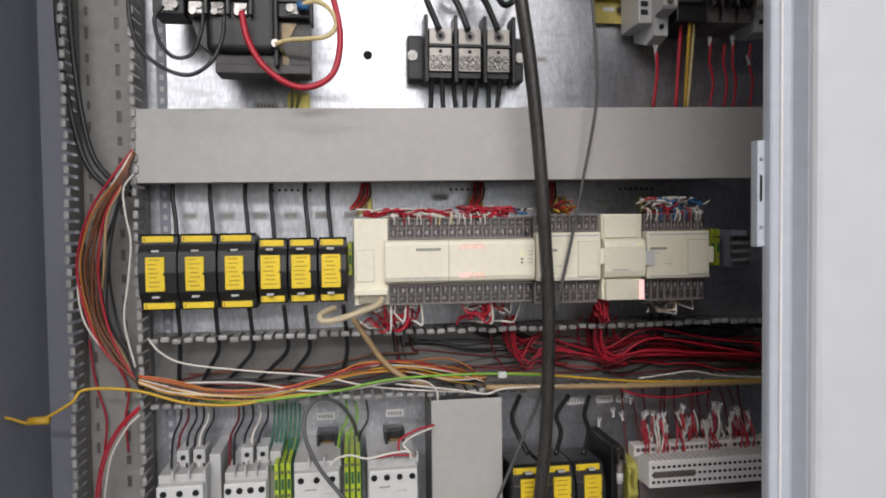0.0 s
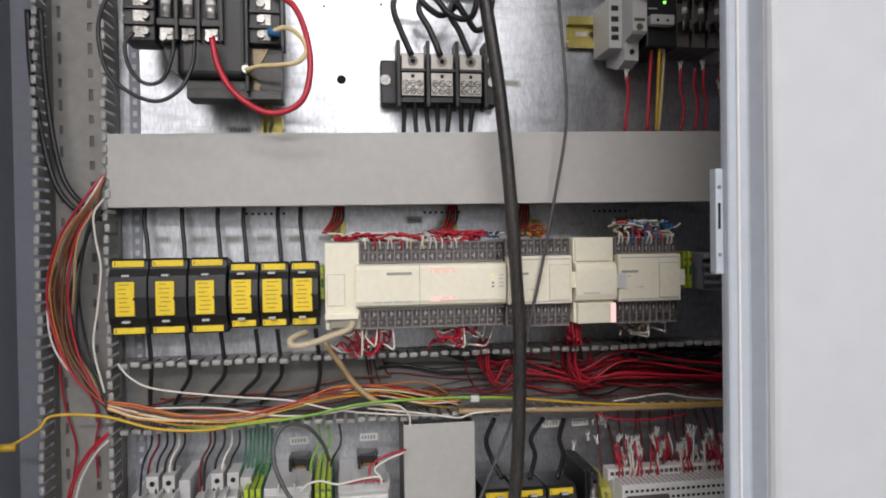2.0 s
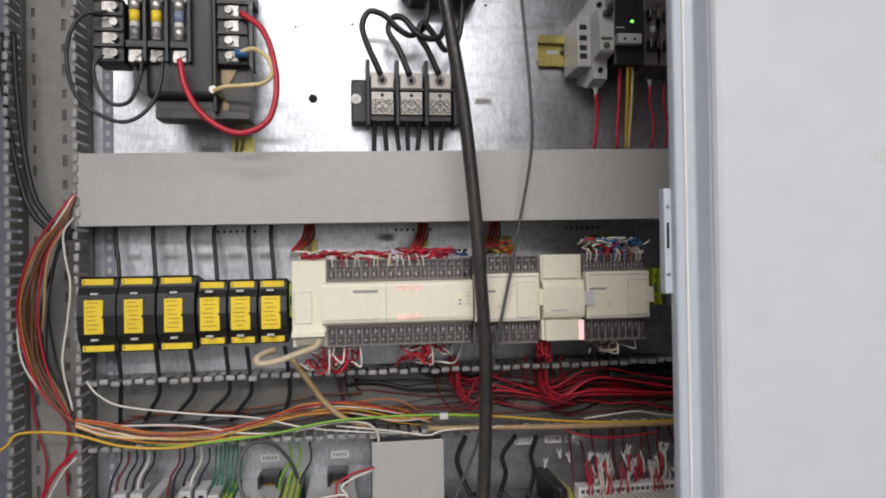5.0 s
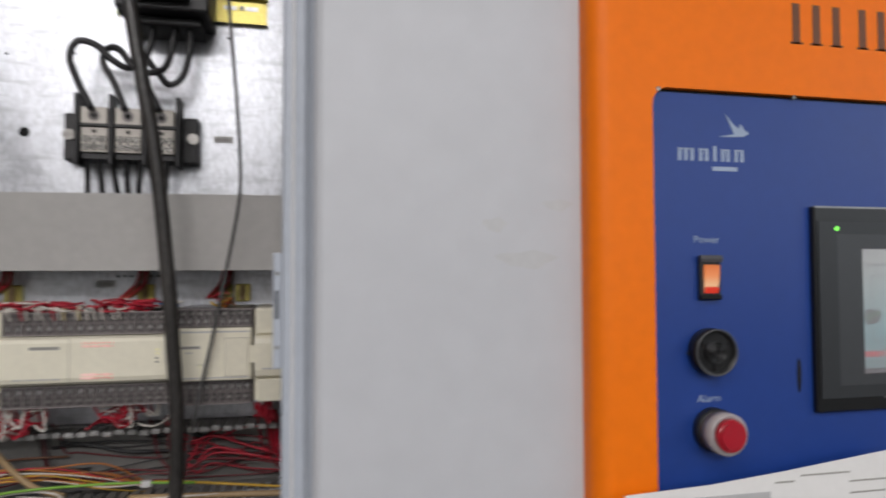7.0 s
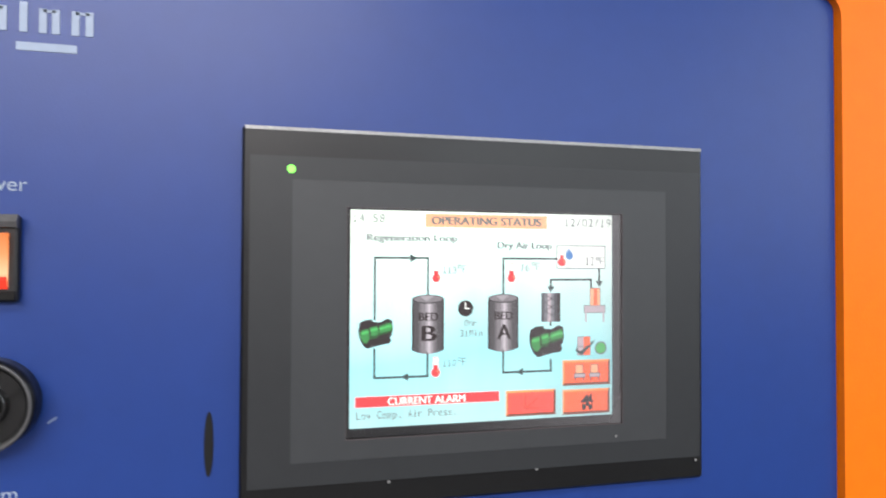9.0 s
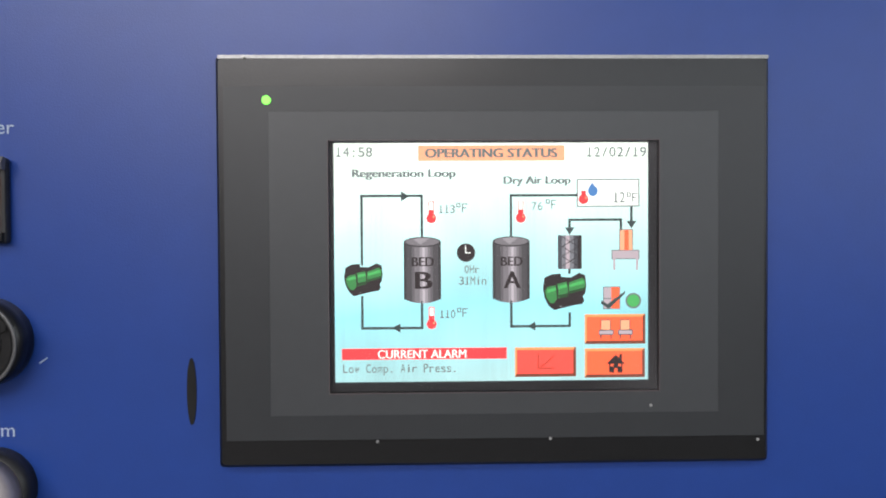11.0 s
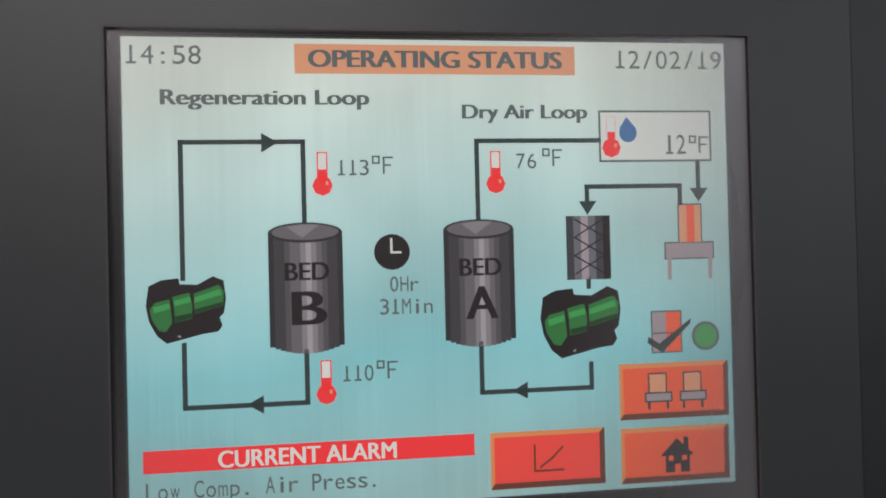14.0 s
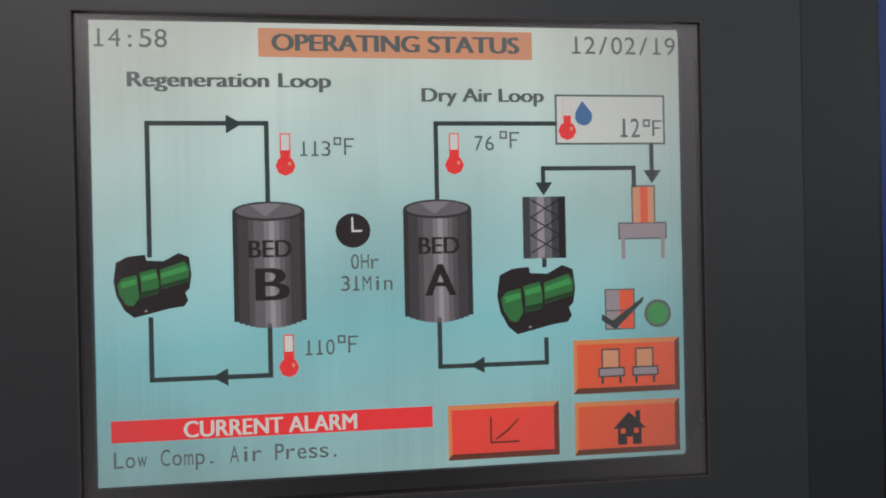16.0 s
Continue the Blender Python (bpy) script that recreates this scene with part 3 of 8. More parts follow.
# ---- machine: orange door and blue control plate ----
def orange_door():
    t = thing("orange_door", "orange powder-coated machine door with a blue control plate", "door", (0.82, 0.495, 0.05), kind="structure")
    r, x0, x1 = 0.013, 0.5160, 1.06
    yf, yb = 0.4745, 0.5149
    out = [(x0, yb)] + [(x0 + r - r * math.cos(a), yf + r - r * math.sin(a)) for a in [k * math.pi / 20 for k in range(11)]]
    # the sheet, with a cut-out for the blue plate
    bx0, bx1, bz0, bz1 = 0.5605, 0.9685, 1.13, 1.5655

    def strip(a, b, z0, z1, left=False):
        bm = bmesh.new()
        pts = (out + [(b, yf), (b, yb)]) if left else [(a, yb), (a, yf), (b, yf), (b, yb)]
        return plan(bm, pts, z0, z1)

    part("door_sheet", strip(x0, bx0, 0.05, 2.05, True), M_ORANGE, t)
    part("door_sheet", strip(bx1, x1, 0.05, 2.05), M_ORANGE, t)
    part("door_sheet", strip(bx0, bx1, bz1, 2.05), M_ORANGE, t)
    part("door_sheet", strip(bx0, bx1, 0.05, bz0), M_ORANGE, t)
    q = 0.012
    for sx, cx in ((1, bx0), (-1, bx1)):
        pts = [(cx, bz1)] + [(cx + sx * (q - q * math.sin(a)), bz1 - (q - q * math.cos(a))) for a in [k * math.pi / 16 for k in range(9)]]
        part("corner_web", prism(bmesh.new(), pts, yf, yb), M_ORANGE, t)
    # black sheet added as the shadow line between door and plate
    part("backing", B(bx0 - 0.002, bx1 + 0.002, 0.4805, 0.486, bz0 - 0.002, bz1 + 0.002), M_GROOVE, t, "black shadow gap round the plate")
    plate = part("control_plate", B(bx0 + 0.0008, bx1 - 0.0012, 0.4782, 0.4805, bz0, bz1 - 0.0022), M_BLUE, t, "blue control plate with pale lettering")
    # plain marks in place of the maker's name
    k = 0.5805
    for w, n in ((0.0165, 3), (0.0115, 2), (0.0065, 1), (0.0105, 2), (0.0115, 2)):
        bm = bmesh.new()
        for i in range(n):
            cx = k + (i + 0.5) * (w - 0.002) / n
            prism(bm, [(cx - 0.0013, 1.5155), (cx + 0.0013, 1.5155), (cx + 0.0013, 1.5245 + (0.002 if n == 1 else 0)), (cx - 0.0013, 1.5245 + (0.002 if n == 1 else 0))], 0.4779, 0.4782)
            if n > 1 and i < n - 1:
                box(bm, cx, cx + (w - 0.002) / n, 0.4779, 0.4782, 1.5232, 1.5242)
        part("printed_mark", bm, M_LOGO, plate)
        k += w
    part("printed_mark", prism(bmesh.new(), [(0.6085, 1.5088), (0.6285, 1.5088), (0.6285, 1.5118), (0.6085, 1.5118)], 0.4779, 0.4782), M_LOGO, plate)
    swoosh = [(0.6145, 1.5335), (0.6265, 1.5355), (0.6245, 1.5400), (0.6195, 1.5500), (0.6255, 1.5432), (0.6305, 1.5395), (0.6320, 1.5432), (0.6350, 1.5390), (0.6390, 1.5365), (0.6340, 1.5340), (0.6250, 1.5335)]
    part("printed_mark", prism(bmesh.new(), swoosh, 0.4779, 0.4782), M_LOGO, plate, "pale plain swoosh mark")
    part("power_lettering", lettering("Power", 0.593, 0.613, 1.4575, 1.4625, 0.4779), M_LOGO, plate, "pale lettering reading Power")
    part("alarm_lettering", lettering("Alarm", 0.5935, 0.6115, 1.3465, 1.3515, 0.4779), M_LOGO, plate, "pale lettering reading Alarm")
    part("slit", C((0.6762, 0.4781, 1.3625), 0.0125, 0.0006, "y", 20), M_HOLE_SHADE, plate, "narrow dark slit")
    # maker's name on the door as plain bars
    k = 0.6685
    for w, n, hh in ((0.058, 3, 0.030), (0.040, 2, 0.030), (0.022, 1, 0.038), (0.036, 2, 0.030), (0.036, 2, 0.030)):
        bm = bmesh.new()
        for i in range(n):
            cx = k + (i + 0.5) * (w - 0.006) / n
            box(bm, cx - 0.0032, cx + 0.0032, yf - 0.0003, yf, 1.6035, 1.6035 + hh)
            box(bm, cx - 0.0052, cx + 0.0052, yf - 0.0003, yf - 0.00005, 1.6035, 1.6050)
        part("printed_mark", bm, M_BROWNPRINT, t, "large dark brown printed mark")
        k += w
    part("written_number", lettering("1059", 0.8615, 0.8995, 1.5725, 1.5815, yf - 0.0003), M_MARKER, t, "small brown handwritten number")
    me = finish(C((0, 0, 0), 0.0017, 0.001, "y", 10), "rivet", M_STEEL)
    for x in (0.674, 0.565, 0.79, 0.9):
        share("rivet", me, (x, yf + 0.0003, bz1 - 0.0015), t)
    return t


orange_door()


def slit_fix():
    """The slit is a narrow upright ellipse."""
    for ob in scene.objects:
        if ob.name.startswith("slit"):
            c = Vector((0.6762, 0.4781, 1.3625)) - ORIGIN[ob]
            for v in ob.data.vertices:
                v.co.x = c.x + (v.co.x - c.x) * 0.14


slit_fix()


def rocker_switch():
    t = thing("rocker_switch", "black rocker switch with a lit orange lens", "switch", (0.6033, 0.478, 1.4175))
    bm = B(0.5950, 0.6116, 0.4745, 0.4783, 1.4175, 1.4487, 0.0012)
    part("bezel", bm, M_BLACK, t)
    # pale lip and dark foot: light from above put into their colours
    part("bezel_cap", profile(bmesh.new(), [(0.4746, 1.4440), (0.4752, 1.4485), (0.4736, 1.4488), (0.4722, 1.4462), (0.4728, 1.4442)], 0.5950, 0.6116), M_CAP, t, "grey upper lip, coloured paler as if catching the light")
    part("bezel_foot", profile(bmesh.new(), [(0.4746, 1.4178), (0.4728, 1.4186), (0.4730, 1.4212), (0.4746, 1.4215)], 0.5955, 0.6111), M_HOLE_SHADE, t)
    part("rocker", profile(bmesh.new(), [(0.4746, 1.4225), (0.4746, 1.4422), (0.4715, 1.4418), (0.4722, 1.4320), (0.4735, 1.4268)], 0.5980, 0.6086), M_ROCKER, t, "glowing orange rocker")
    part("rocker_edge", profile(bmesh.new(), [(0.4746, 1.4222), (0.4736, 1.4267), (0.4724, 1.4255), (0.4738, 1.4226)], 0.5982, 0.6084), M_ROCKER_R, t, "glowing red lower edge")


rocker_switch()


def buzzer():
    t = thing("alarm_buzzer", "round black alarm buzzer with concentric grooves and a worn rim", "buzzer", (0.6028, 0.478, 1.3655))
    c = (0.6028, 1.3818)
    part("collar", ring(bmesh.new(), c, 0.0140, 0.0162, 0.4682, 0.4783, 40), M_BEZEL, t, "dark grey collar", True)
    part("rim", ring(bmesh.new(), c, 0.0150, 0.0161, 0.4676, 0.4683, 40), M_CAP, t, "worn greyish rim", True)
    part("face", C((c[0], 0.4745, c[1]), 0.0141, 0.008, "y", 40), M_BUZZ, t)
    for r in (0.0024, 0.0046, 0.0068):
        part("ridge", ring(bmesh.new(), c, r, r + 0.0010, 0.4680, 0.4706, 36), M_BUZZ, t, "", True)
    part("hub", C((c[0], 0.4700, c[1]), 0.0016, 0.002, "y", 18), M_BUZZ, t)
    for k in range(3):
        bm = B(c[0] + 0.0028, c[0] + 0.0128, 0.4690, 0.4706, c[1] - 0.0005, c[1] + 0.0005)
        bmesh.ops.rotate(bm, verts=bm.verts[:], cent=(c[0], 0.47, c[1]), matrix=Matrix.Rotation(-0.45 + 2.094 * k, 3, "Y"))
        part("spoke", bm, M_BUZZ, t)
    part("screw_head", C((0.5862, 0.477, 1.3808), 0.0009, 0.002, "y", 8), M_STEEL, t)
    bm = B(0.6205, 0.6240, 0.47795, 0.4782, 1.3742, 1.3747)
    bmesh.ops.rotate(bm, verts=bm.verts[:], cent=(0.6222, 0.478, 1.3745), matrix=Matrix.Rotation(-0.6, 3, "Y"))
    part("scuff", bm, M_LOGO, t, "pale scuff beside the buzzer")


buzzer()


def push_button():
    t = thing("push_button", "red illuminated push button in a milky ring", "button", (0.6045, 0.478, 1.311))
    c = (0.6045, 1.3278)
    part("collar", ring(bmesh.new(), c, 0.0110, 0.0150, 0.4700, 0.4783, 36), M_BLACK, t, "", True)
    part("ring", ring(bmesh.new(), c, 0.0108, 0.0142, 0.4590, 0.4701, 36), M_CLEARRING, t, "milky translucent ring", True)
    bm = C((c[0], 0.4655, c[1]), 0.0109, 0.0230, "y", 36)
    es = [e for e in bm.edges if all(v.co.y < 0.46 for v in e.verts)]
    bmesh.ops.bevel(bm, geom=es, offset=0.002, segments=3, affect="EDGES")
    part("cap", bm, M_REDLENS, t, "red domed cap")


push_button()


def papers():
    t = thing("document_pocket", "black document pocket fixed to the control plate", "pocket", (0.636, 0.4745, 1.14))
    part("back_plate", B(0.524, 0.752, 0.4665, 0.4744, 1.14, 1.280, 0.001), M_BLACK, t)
    part("front_lip", B(0.524, 0.752, 0.4560, 0.4588, 1.14, 1.175, 0.001), M_BLACK, t)
    part("bottom", B(0.524, 0.752, 0.4588, 0.4665, 1.14, 1.145), M_BLACK, t)
    p = thing("paper_sheet", "white printed form standing in the pocket", "paper", (0.636, 0.462, 1.146))
    bm = prism(bmesh.new(), [(0.530, 1.146), (0.742, 1.146), (0.7455, 1.3115), (0.7000, 1.3065), (0.6450, 1.3005), (0.5900, 1.2955), (0.5285, 1.2930)], 0.4602, 0.4606)
    part("sheet", bm, M_PAPER, p)
    for k, (x0, x1, z) in enumerate(((0.5475, 0.5660, 1.2855), (0.5520, 0.5625, 1.2822), (0.640, 0.655, 1.2930), (0.66, 0.70, 1.2965), (0.70, 0.735, 1.2900), (0.70, 0.73, 1.2820), (0.61, 0.66, 1.272))):
        part("printed_line", B(x0, x1, 0.4599, 0.4602, z, z + 0.0011), M_GREYINK, p)
    part("printed_heading", B(0.578, 0.636, 0.4599, 0.4602, 1.2835, 1.2880), M_LABEL, p, "grey heading bar")
    bm = B(0.5480, 0.5680, 0.4599, 0.4602, 1.262, 1.280)
    part("printed_picture", bm, M_PINKINK, p, "small pinkish printed square")
    part("printed_picture", B(0.5505, 0.5655, 0.4597, 0.45985, 1.2645, 1.2775), M_PAPER, p)


papers()


def smears():
    t = thing("grease_smear", "faint greasy finger smears on the grey panel", "smear", (0.48, 0.515, 1.445), kind="structure")
    for x, z, w, h in ((0.477, 1.446, 0.020, 0.006), (0.499, 1.484, 0.010, 0.004), (0.455, 1.47, 0.008, 0.005)):
        pts = [(x + w * math.cos(a) * (1 + 0.25 * math.sin(3 * a)), z + h * math.sin(a) * (1 + 0.2 * math.cos(5 * a))) for a in [k * math.pi / 10 for k in range(20)]]
        bm = prism(bmesh.new(), pts, -0.00015, 0.0)
        for v in bm.verts:
            v.co.y += 0.515 - (v.co.x - 0.338) * 0.112 + 0.00004
        part("smear", bm, M_GREASE, t)


smears()


# ---- touch panel ----
def touch_panel():
    t = thing("touch_panel", "charcoal operator touch panel showing a lit status page", "touch screen", (0.788, 0.478, 1.3355))
    x0, x1, z0, z1 = 0.6875, 0.8890, 1.3355, 1.4848
    ys, yf = 0.4770, 0.4728
    bm = bmesh.new()
    wall = [(x0 + 0.001, z0), (x1 - 0.001, z0), (x1, z0 + 0.001), (x1, z1 - 0.001), (x1 - 0.001, z1), (x0 + 0.001, z1), (x0, z1 - 0.001), (x0, z0 + 0.001)]
    gx0, gx1, gz0, gz1 = 0.7277, 0.8483, 1.3622, 1.4541
    gap = [(gx0, gz0), (gx1, gz0), (gx1, gz0), (gx1, gz1), (gx1, gz1), (gx0, gz1), (gx0, gz1), (gx0, gz0)]
    rows = []
    for pts, y, k in ((gap, 0.4783, 0), (wall, 0.4783, 0), (wall, yf + 0.0016, 0), (wall, yf + 0.0006, 0.001), (gap, yf + 0.0006, 0)):
        cx, cz = (x0 + x1) / 2, (z0 + z1) / 2
        rows.append([bm.verts.new((px - math.copysign(k, px - cx), y, pz - math.copysign(k, pz - cz))) for px, pz in pts])
    for p, q in zip(rows, rows[1:] + rows[:1]):
        for i in range(8):
            bm.faces.new((p[i], p[(i + 1) % 8], q[(i + 1) % 8], q[i]))
    bmesh.ops.remove_doubles(bm, verts=bm.verts[:], dist=0.00001)
    part("body", bm, M_BEZEL, t, "charcoal moulded bezel")
    # raised face with the display window
    wx0, wx1, wz0, wz1 = 0.7275, 0.8485, 1.3620, 1.4543
    fx0, fx1, fz0, fz1 = 0.6905, 0.8868, 1.3455, 1.4735

    def frame_of(a0, a1, b0, b1, c0, c1, d0, d1, y0, y1):
        """A flat rectangular frame in one piece."""
        bm = bmesh.new()
        loops4 = []
        for p0, p1, q0, q1, y in ((a0, a1, b0, b1, y0), (c0, c1, d0, d1, y0), (c0, c1, d0, d1, y1), (a0, a1, b0, b1, y1)):
            loops4.append([bm.verts.new(v) for v in ((p0, y, q0), (p1, y, q0), (p1, y, q1), (p0, y, q1))])
        for p, q in zip(loops4, loops4[1:] + loops4[:1]):
            for k in range(4):
                bm.faces.new((p[k], p[(k + 1) % 4], q[(k + 1) % 4], q[k]))
        return bm

    part("face", frame_of(fx0, fx1, fz0, fz1, 0.7065, 0.8700, 1.3545, 1.4645, yf - 0.0002, yf + 0.0010), M_FACE, t, "dark grey front overlay")
    part("inner_face", frame_of(0.7065, 0.8700, 1.3545, 1.4645, wx0, wx1, wz0, wz1, yf - 0.0001, yf + 0.0010), M_FACE2, t, "lighter grey overlay round the display")
    part("window_edge", frame_of(wx0, wx1, wz0, wz1, wx0 + 0.0004, wx1 - 0.0004, wz0 + 0.0004, wz1 - 0.0004, yf - 0.0002, yf + 0.0004), M_LIP, t)
    part("window_wall", frame_of(wx0 + 0.0004, wx1 - 0.0004, wz0 + 0.0004, wz1 - 0.0004, 0.7293, 0.8453, 1.3656, 1.4536, yf + 0.0026, yf + 0.0036), M_GROOVE, t, "black gap round the display")
    part("worn_edge", B(x0 + 0.001, x1 - 0.0005, yf + 0.0004, yf + 0.0016, z1 - 0.0012, z1 + 0.0001), M_SILVER, t, "pale upper edge")
    part("status_led", C((0.7060, yf - 0.0004, 1.4685), 0.0016, 0.0008, "y", 16), M_LED_G, t, "glowing green status lamp")
    for x, z in ((0.698, 1.4842), (0.745, 1.3448), (0.808, 1.3452), (0.8845, 1.3440), (0.845, 1.357)):
        part("chip", C((x, yf - 0.0003, z), 0.0006, 0.0004, "y", 7), M_SILVER, t, "tiny pale chip")
    s = part("display", B(0.7293, 0.8453, ys - 0.0004, ys + 0.001, 1.3656, 1.4536), M_LCD, t, "lit colour display with a status page")
    sheet = bmesh.new()
    sheet.faces.new([sheet.verts.new(q) for q in ((wx0 + 0.0005, yf + 0.0005, wz0 + 0.0005), (wx1 - 0.0005, yf + 0.0005, wz0 + 0.0005), (wx1 - 0.0005, yf + 0.0005, wz1 - 0.0005), (wx0 + 0.0005, yf + 0.0005, wz1 - 0.0005))])
    film = part("display_film", sheet, M_FILM, t, "clear glossy film")
    film.visible_shadow = False

    ox, oz, y = 0.7295, 1.3660, ys - 0.0004
    lay = [0]

    def put(name, m, pts=None, bm=None, lift=1, label=""):
        """A flat graphic; pts in millimetres from the display's lower left."""
        b = bm or prism(bmesh.new(), [(ox + px / 1000, oz + pz / 1000) for px, pz in pts], y - 0.00006 * lift, y - 0.00006 * (lift - 1) - 0.00001)
        return part(name, b, m, s, label)

    def rect(name, m, a, b, c, d, lift=1, label=""):
        return put(name, m, [(a, b), (c, b), (c, d), (a, d)], lift=lift, label=label)

    def words(text, m, a, c, b, d, lift=2, heavy=0.0):
        part("lettering", lettering(text, ox + a / 1000, ox + c / 1000, oz + b / 1000, oz + d / 1000, y - 0.00006 * lift, heavy), m, s, "lettering reading " + text)

    def cells(text, m, a, c, b, d, lift=2):
        part("lettering", spaced_lettering(text, ox + a / 1000, ox + c / 1000, oz + b / 1000, oz + d / 1000, y - 0.00006 * lift), m, s, "lettering reading " + text)

    def degrees_f(a, b, k=1.0):
        """A square degree sign and its letter."""
        bm = bmesh.new()
        for p, q, r, u in ((0, 1.9, 1.5, 2.25), (0, 3.15, 1.5, 3.5), (0, 2.25, 0.35, 3.15), (1.15, 2.25, 1.5, 3.15), (2.0, 0, 2.4, 3.3), (2.4, 2.95, 4.0, 3.3), (2.4, 1.5, 3.6, 1.85)):
            box(bm, ox + (a + p * k) / 1000, ox + (a + r * k) / 1000, y - 0.00012, y - 0.00007, oz + (b + q * k) / 1000, oz + (b + u * k) / 1000)
        part("lettering", bm, S_TEXT, s, "lettering of degrees and F")

    def line(pts, w=0.9, m=S_DARK):
        for (a, b), (c, d) in zip(pts, pts[1:]):
            h = w / 2
            rect("flow_line", m, min(a, c) - h, min(b, d) - h, max(a, c) + h, max(b, d) + h)

    def disc(name, m, a, b, r, lift=2, n=20):
        return put(name, m, [(a + r * math.cos(2 * math.pi * k / n), b + r * math.sin(2 * math.pi * k / n)) for k in range(n)], lift=lift)

    rect("title_bar", S_PEACH, 30.8, 81.0, 84.8, 86.6)
    words("OPERATING STATUS", S_TEXT, 33.3, 81.7, 82.2, 85.5, heavy=0.09)
    cells("14:58", S_TEXT, 0.2, 14.2, 82.6, 86.0)
    cells("12/02/19", S_TEXT, 92.6, 115.4, 82.4, 85.9)
    words("Regeneration Loop", S_TEXT, 6.5, 44.2, 74.2, 77.9, heavy=0.08)
    words("Dry Air Loop", S_TEXT, 62.2, 86.7, 71.6, 75.2, heavy=0.08)
    line([(9.9, 43.2), (9.9, 68.2), (32.0, 68.2), (32.0, 53.0)])
    line([(9.9, 31.0), (9.9, 19.5), (31.9, 19.5), (31.9, 29.0)])
    line([(64.9, 53.0), (64.9, 68.2), (89.3, 68.2)])
    line([(64.9, 29.2), (64.9, 19.8), (86.6, 19.8), (86.6, 24.4)])
    line([(105.7, 55.4), (105.7, 59.1), (86.6, 59.1), (86.6, 55.5)])
    line([(109.6, 63.9), (109.6, 58.0)])
    line([(86.5, 41.0), (86.5, 39.5)])
    put("arrow", S_DARK, [(24.4, 69.9), (27.5, 68.1), (24.4, 66.2)])
    put("arrow", S_DARK, [(23.9, 21.2), (20.9, 19.6), (23.9, 17.8)])
    put("arrow", S_DARK, [(73.8, 21.5), (70.8, 19.8), (73.8, 18.2)])
    put("arrow", S_DARK, [(84.9, 56.3), (88.5, 56.3), (86.6, 53.6)])
    put("arrow", S_DARK, [(107.8, 58.6), (111.6, 58.6), (109.6, 55.9)])

    def tank(cx, ch):
        cz0, cz1, w = 30.2, 51.2, 6.85
        n = 14
        for k in range(n):
            a, b = cx - w + 2 * w * k / n, cx - w + 2 * w * (k + 1) / n
            u = (k + 0.5) / n
            zb = 1.6 * (1 - (2 * u - 1) ** 2)
            m = S_TONES[(0, 1, 1, 2, 3, 3, 4, 5, 4, 3, 2, 1, 1, 0)[k]]
            put("tank_stripe", m, [(a, cz0 - zb), (b, cz0 - zb), (b, cz1), (a, cz1)])
        put("tank_top", S_TONES[0], [(cx + w * math.cos(q), cz1 + 1.9 * math.sin(q)) for q in [k * math.pi / 12 for k in range(24)]], lift=2)
        put("tank_opening", S_TONES[3], [(cx + 6.2 * math.cos(q), cz1 + 0.1 + 1.5 * math.sin(q)) for q in [k * math.pi / 12 for k in range(24)]], lift=3)
        put("tank_shine", S_TONES[4], [(cx - 0.6, cz1 - 1.0), (cx - 3.4, cz1 + 1.1), (cx - 0.4, cz1 + 1.5), (cx + 2.6, cz1 + 1.4)], lift=4)
        words("BED", S_BLACK, cx - 3.9, cx + 4.0, 42.3, 45.6, 3, 0.06)
        words(ch, S_BLACK, cx - 2.8, cx + 3.0, 34.0, 40.2, 3, 0.06)

    tank(32.1, "B")
    tank(64.9, "A")

    def thermometer(cx, z0, z1):
        rect("thermometer_rim", S_RED, cx - 1.0, z0, cx + 1.0, z1 + 0.25, 1)
        rect("thermometer", S_WHITE, cx - 0.75, z0, cx + 0.75, z1, 2)
        rect("thermometer", S_RED, cx - 0.75, z0, cx + 0.75, z0 + (z1 - z0) * 0.45, 3)
        disc("thermometer_bulb", S_RED, cx, z0 - 0.6, 1.9, 3, 8)
        rect("thermometer_shine", S_PEACH, cx + 0.6, z0 - 0.5, cx + 1.1, z0 + 0.2, 4)

    thermometer(35.5, 60.5, 66.0)
    thermometer(35.4, 21.5, 27.0)
    thermometer(68.5, 60.5, 66.0)
    thermometer(91.8, 67.3, 72.9)
    cells("113", S_TEXT, 38.0, 44.4, 61.8, 64.7)
    degrees_f(44.8, 62.0)
    cells("110", S_TEXT, 38.2, 44.4, 23.1, 26.0)
    degrees_f(44.8, 23.3)
    cells("76", S_TEXT, 72.4, 76.8, 62.8, 65.7)
    degrees_f(77.8, 63.2)
    for a, b, c, d in ((89.3, 63.9, 112.6, 64.3), (89.3, 73.7, 112.6, 74.1), (89.3, 63.9, 89.7, 74.1), (112.2, 63.9, 112.6, 74.1)):
        rect("box_line", S_TEXT, a, b, c, d)
    rect("reading_box", S_WHITE, 89.7, 64.3, 112.2, 73.7)
    cells("12", S_TEXT, 102.6, 107.4, 65.4, 69.2)
    degrees_f(107.9, 65.6)
    put("drop", S_BLUE, [(95.3 + 1.8 * math.cos(q), 69.6 + 1.8 * math.sin(q)) for q in [k * math.pi / 9 for k in range(-9, 1)]] + [(96.9, 70.6), (95.0, 72.8), (93.6, 70.6)], lift=2)
    disc("clock", S_BLACK, 48.2, 47.2, 3.4)
    rect("clock_pointer", S_WHITE, 47.9, 47.2, 48.3, 49.8, 3)
    rect("clock_pointer", S_WHITE, 47.9, 46.9, 50.0, 47.3, 3)
    cells("0Hr", S_TEXT, 47.5, 53.3, 39.7, 42.5)
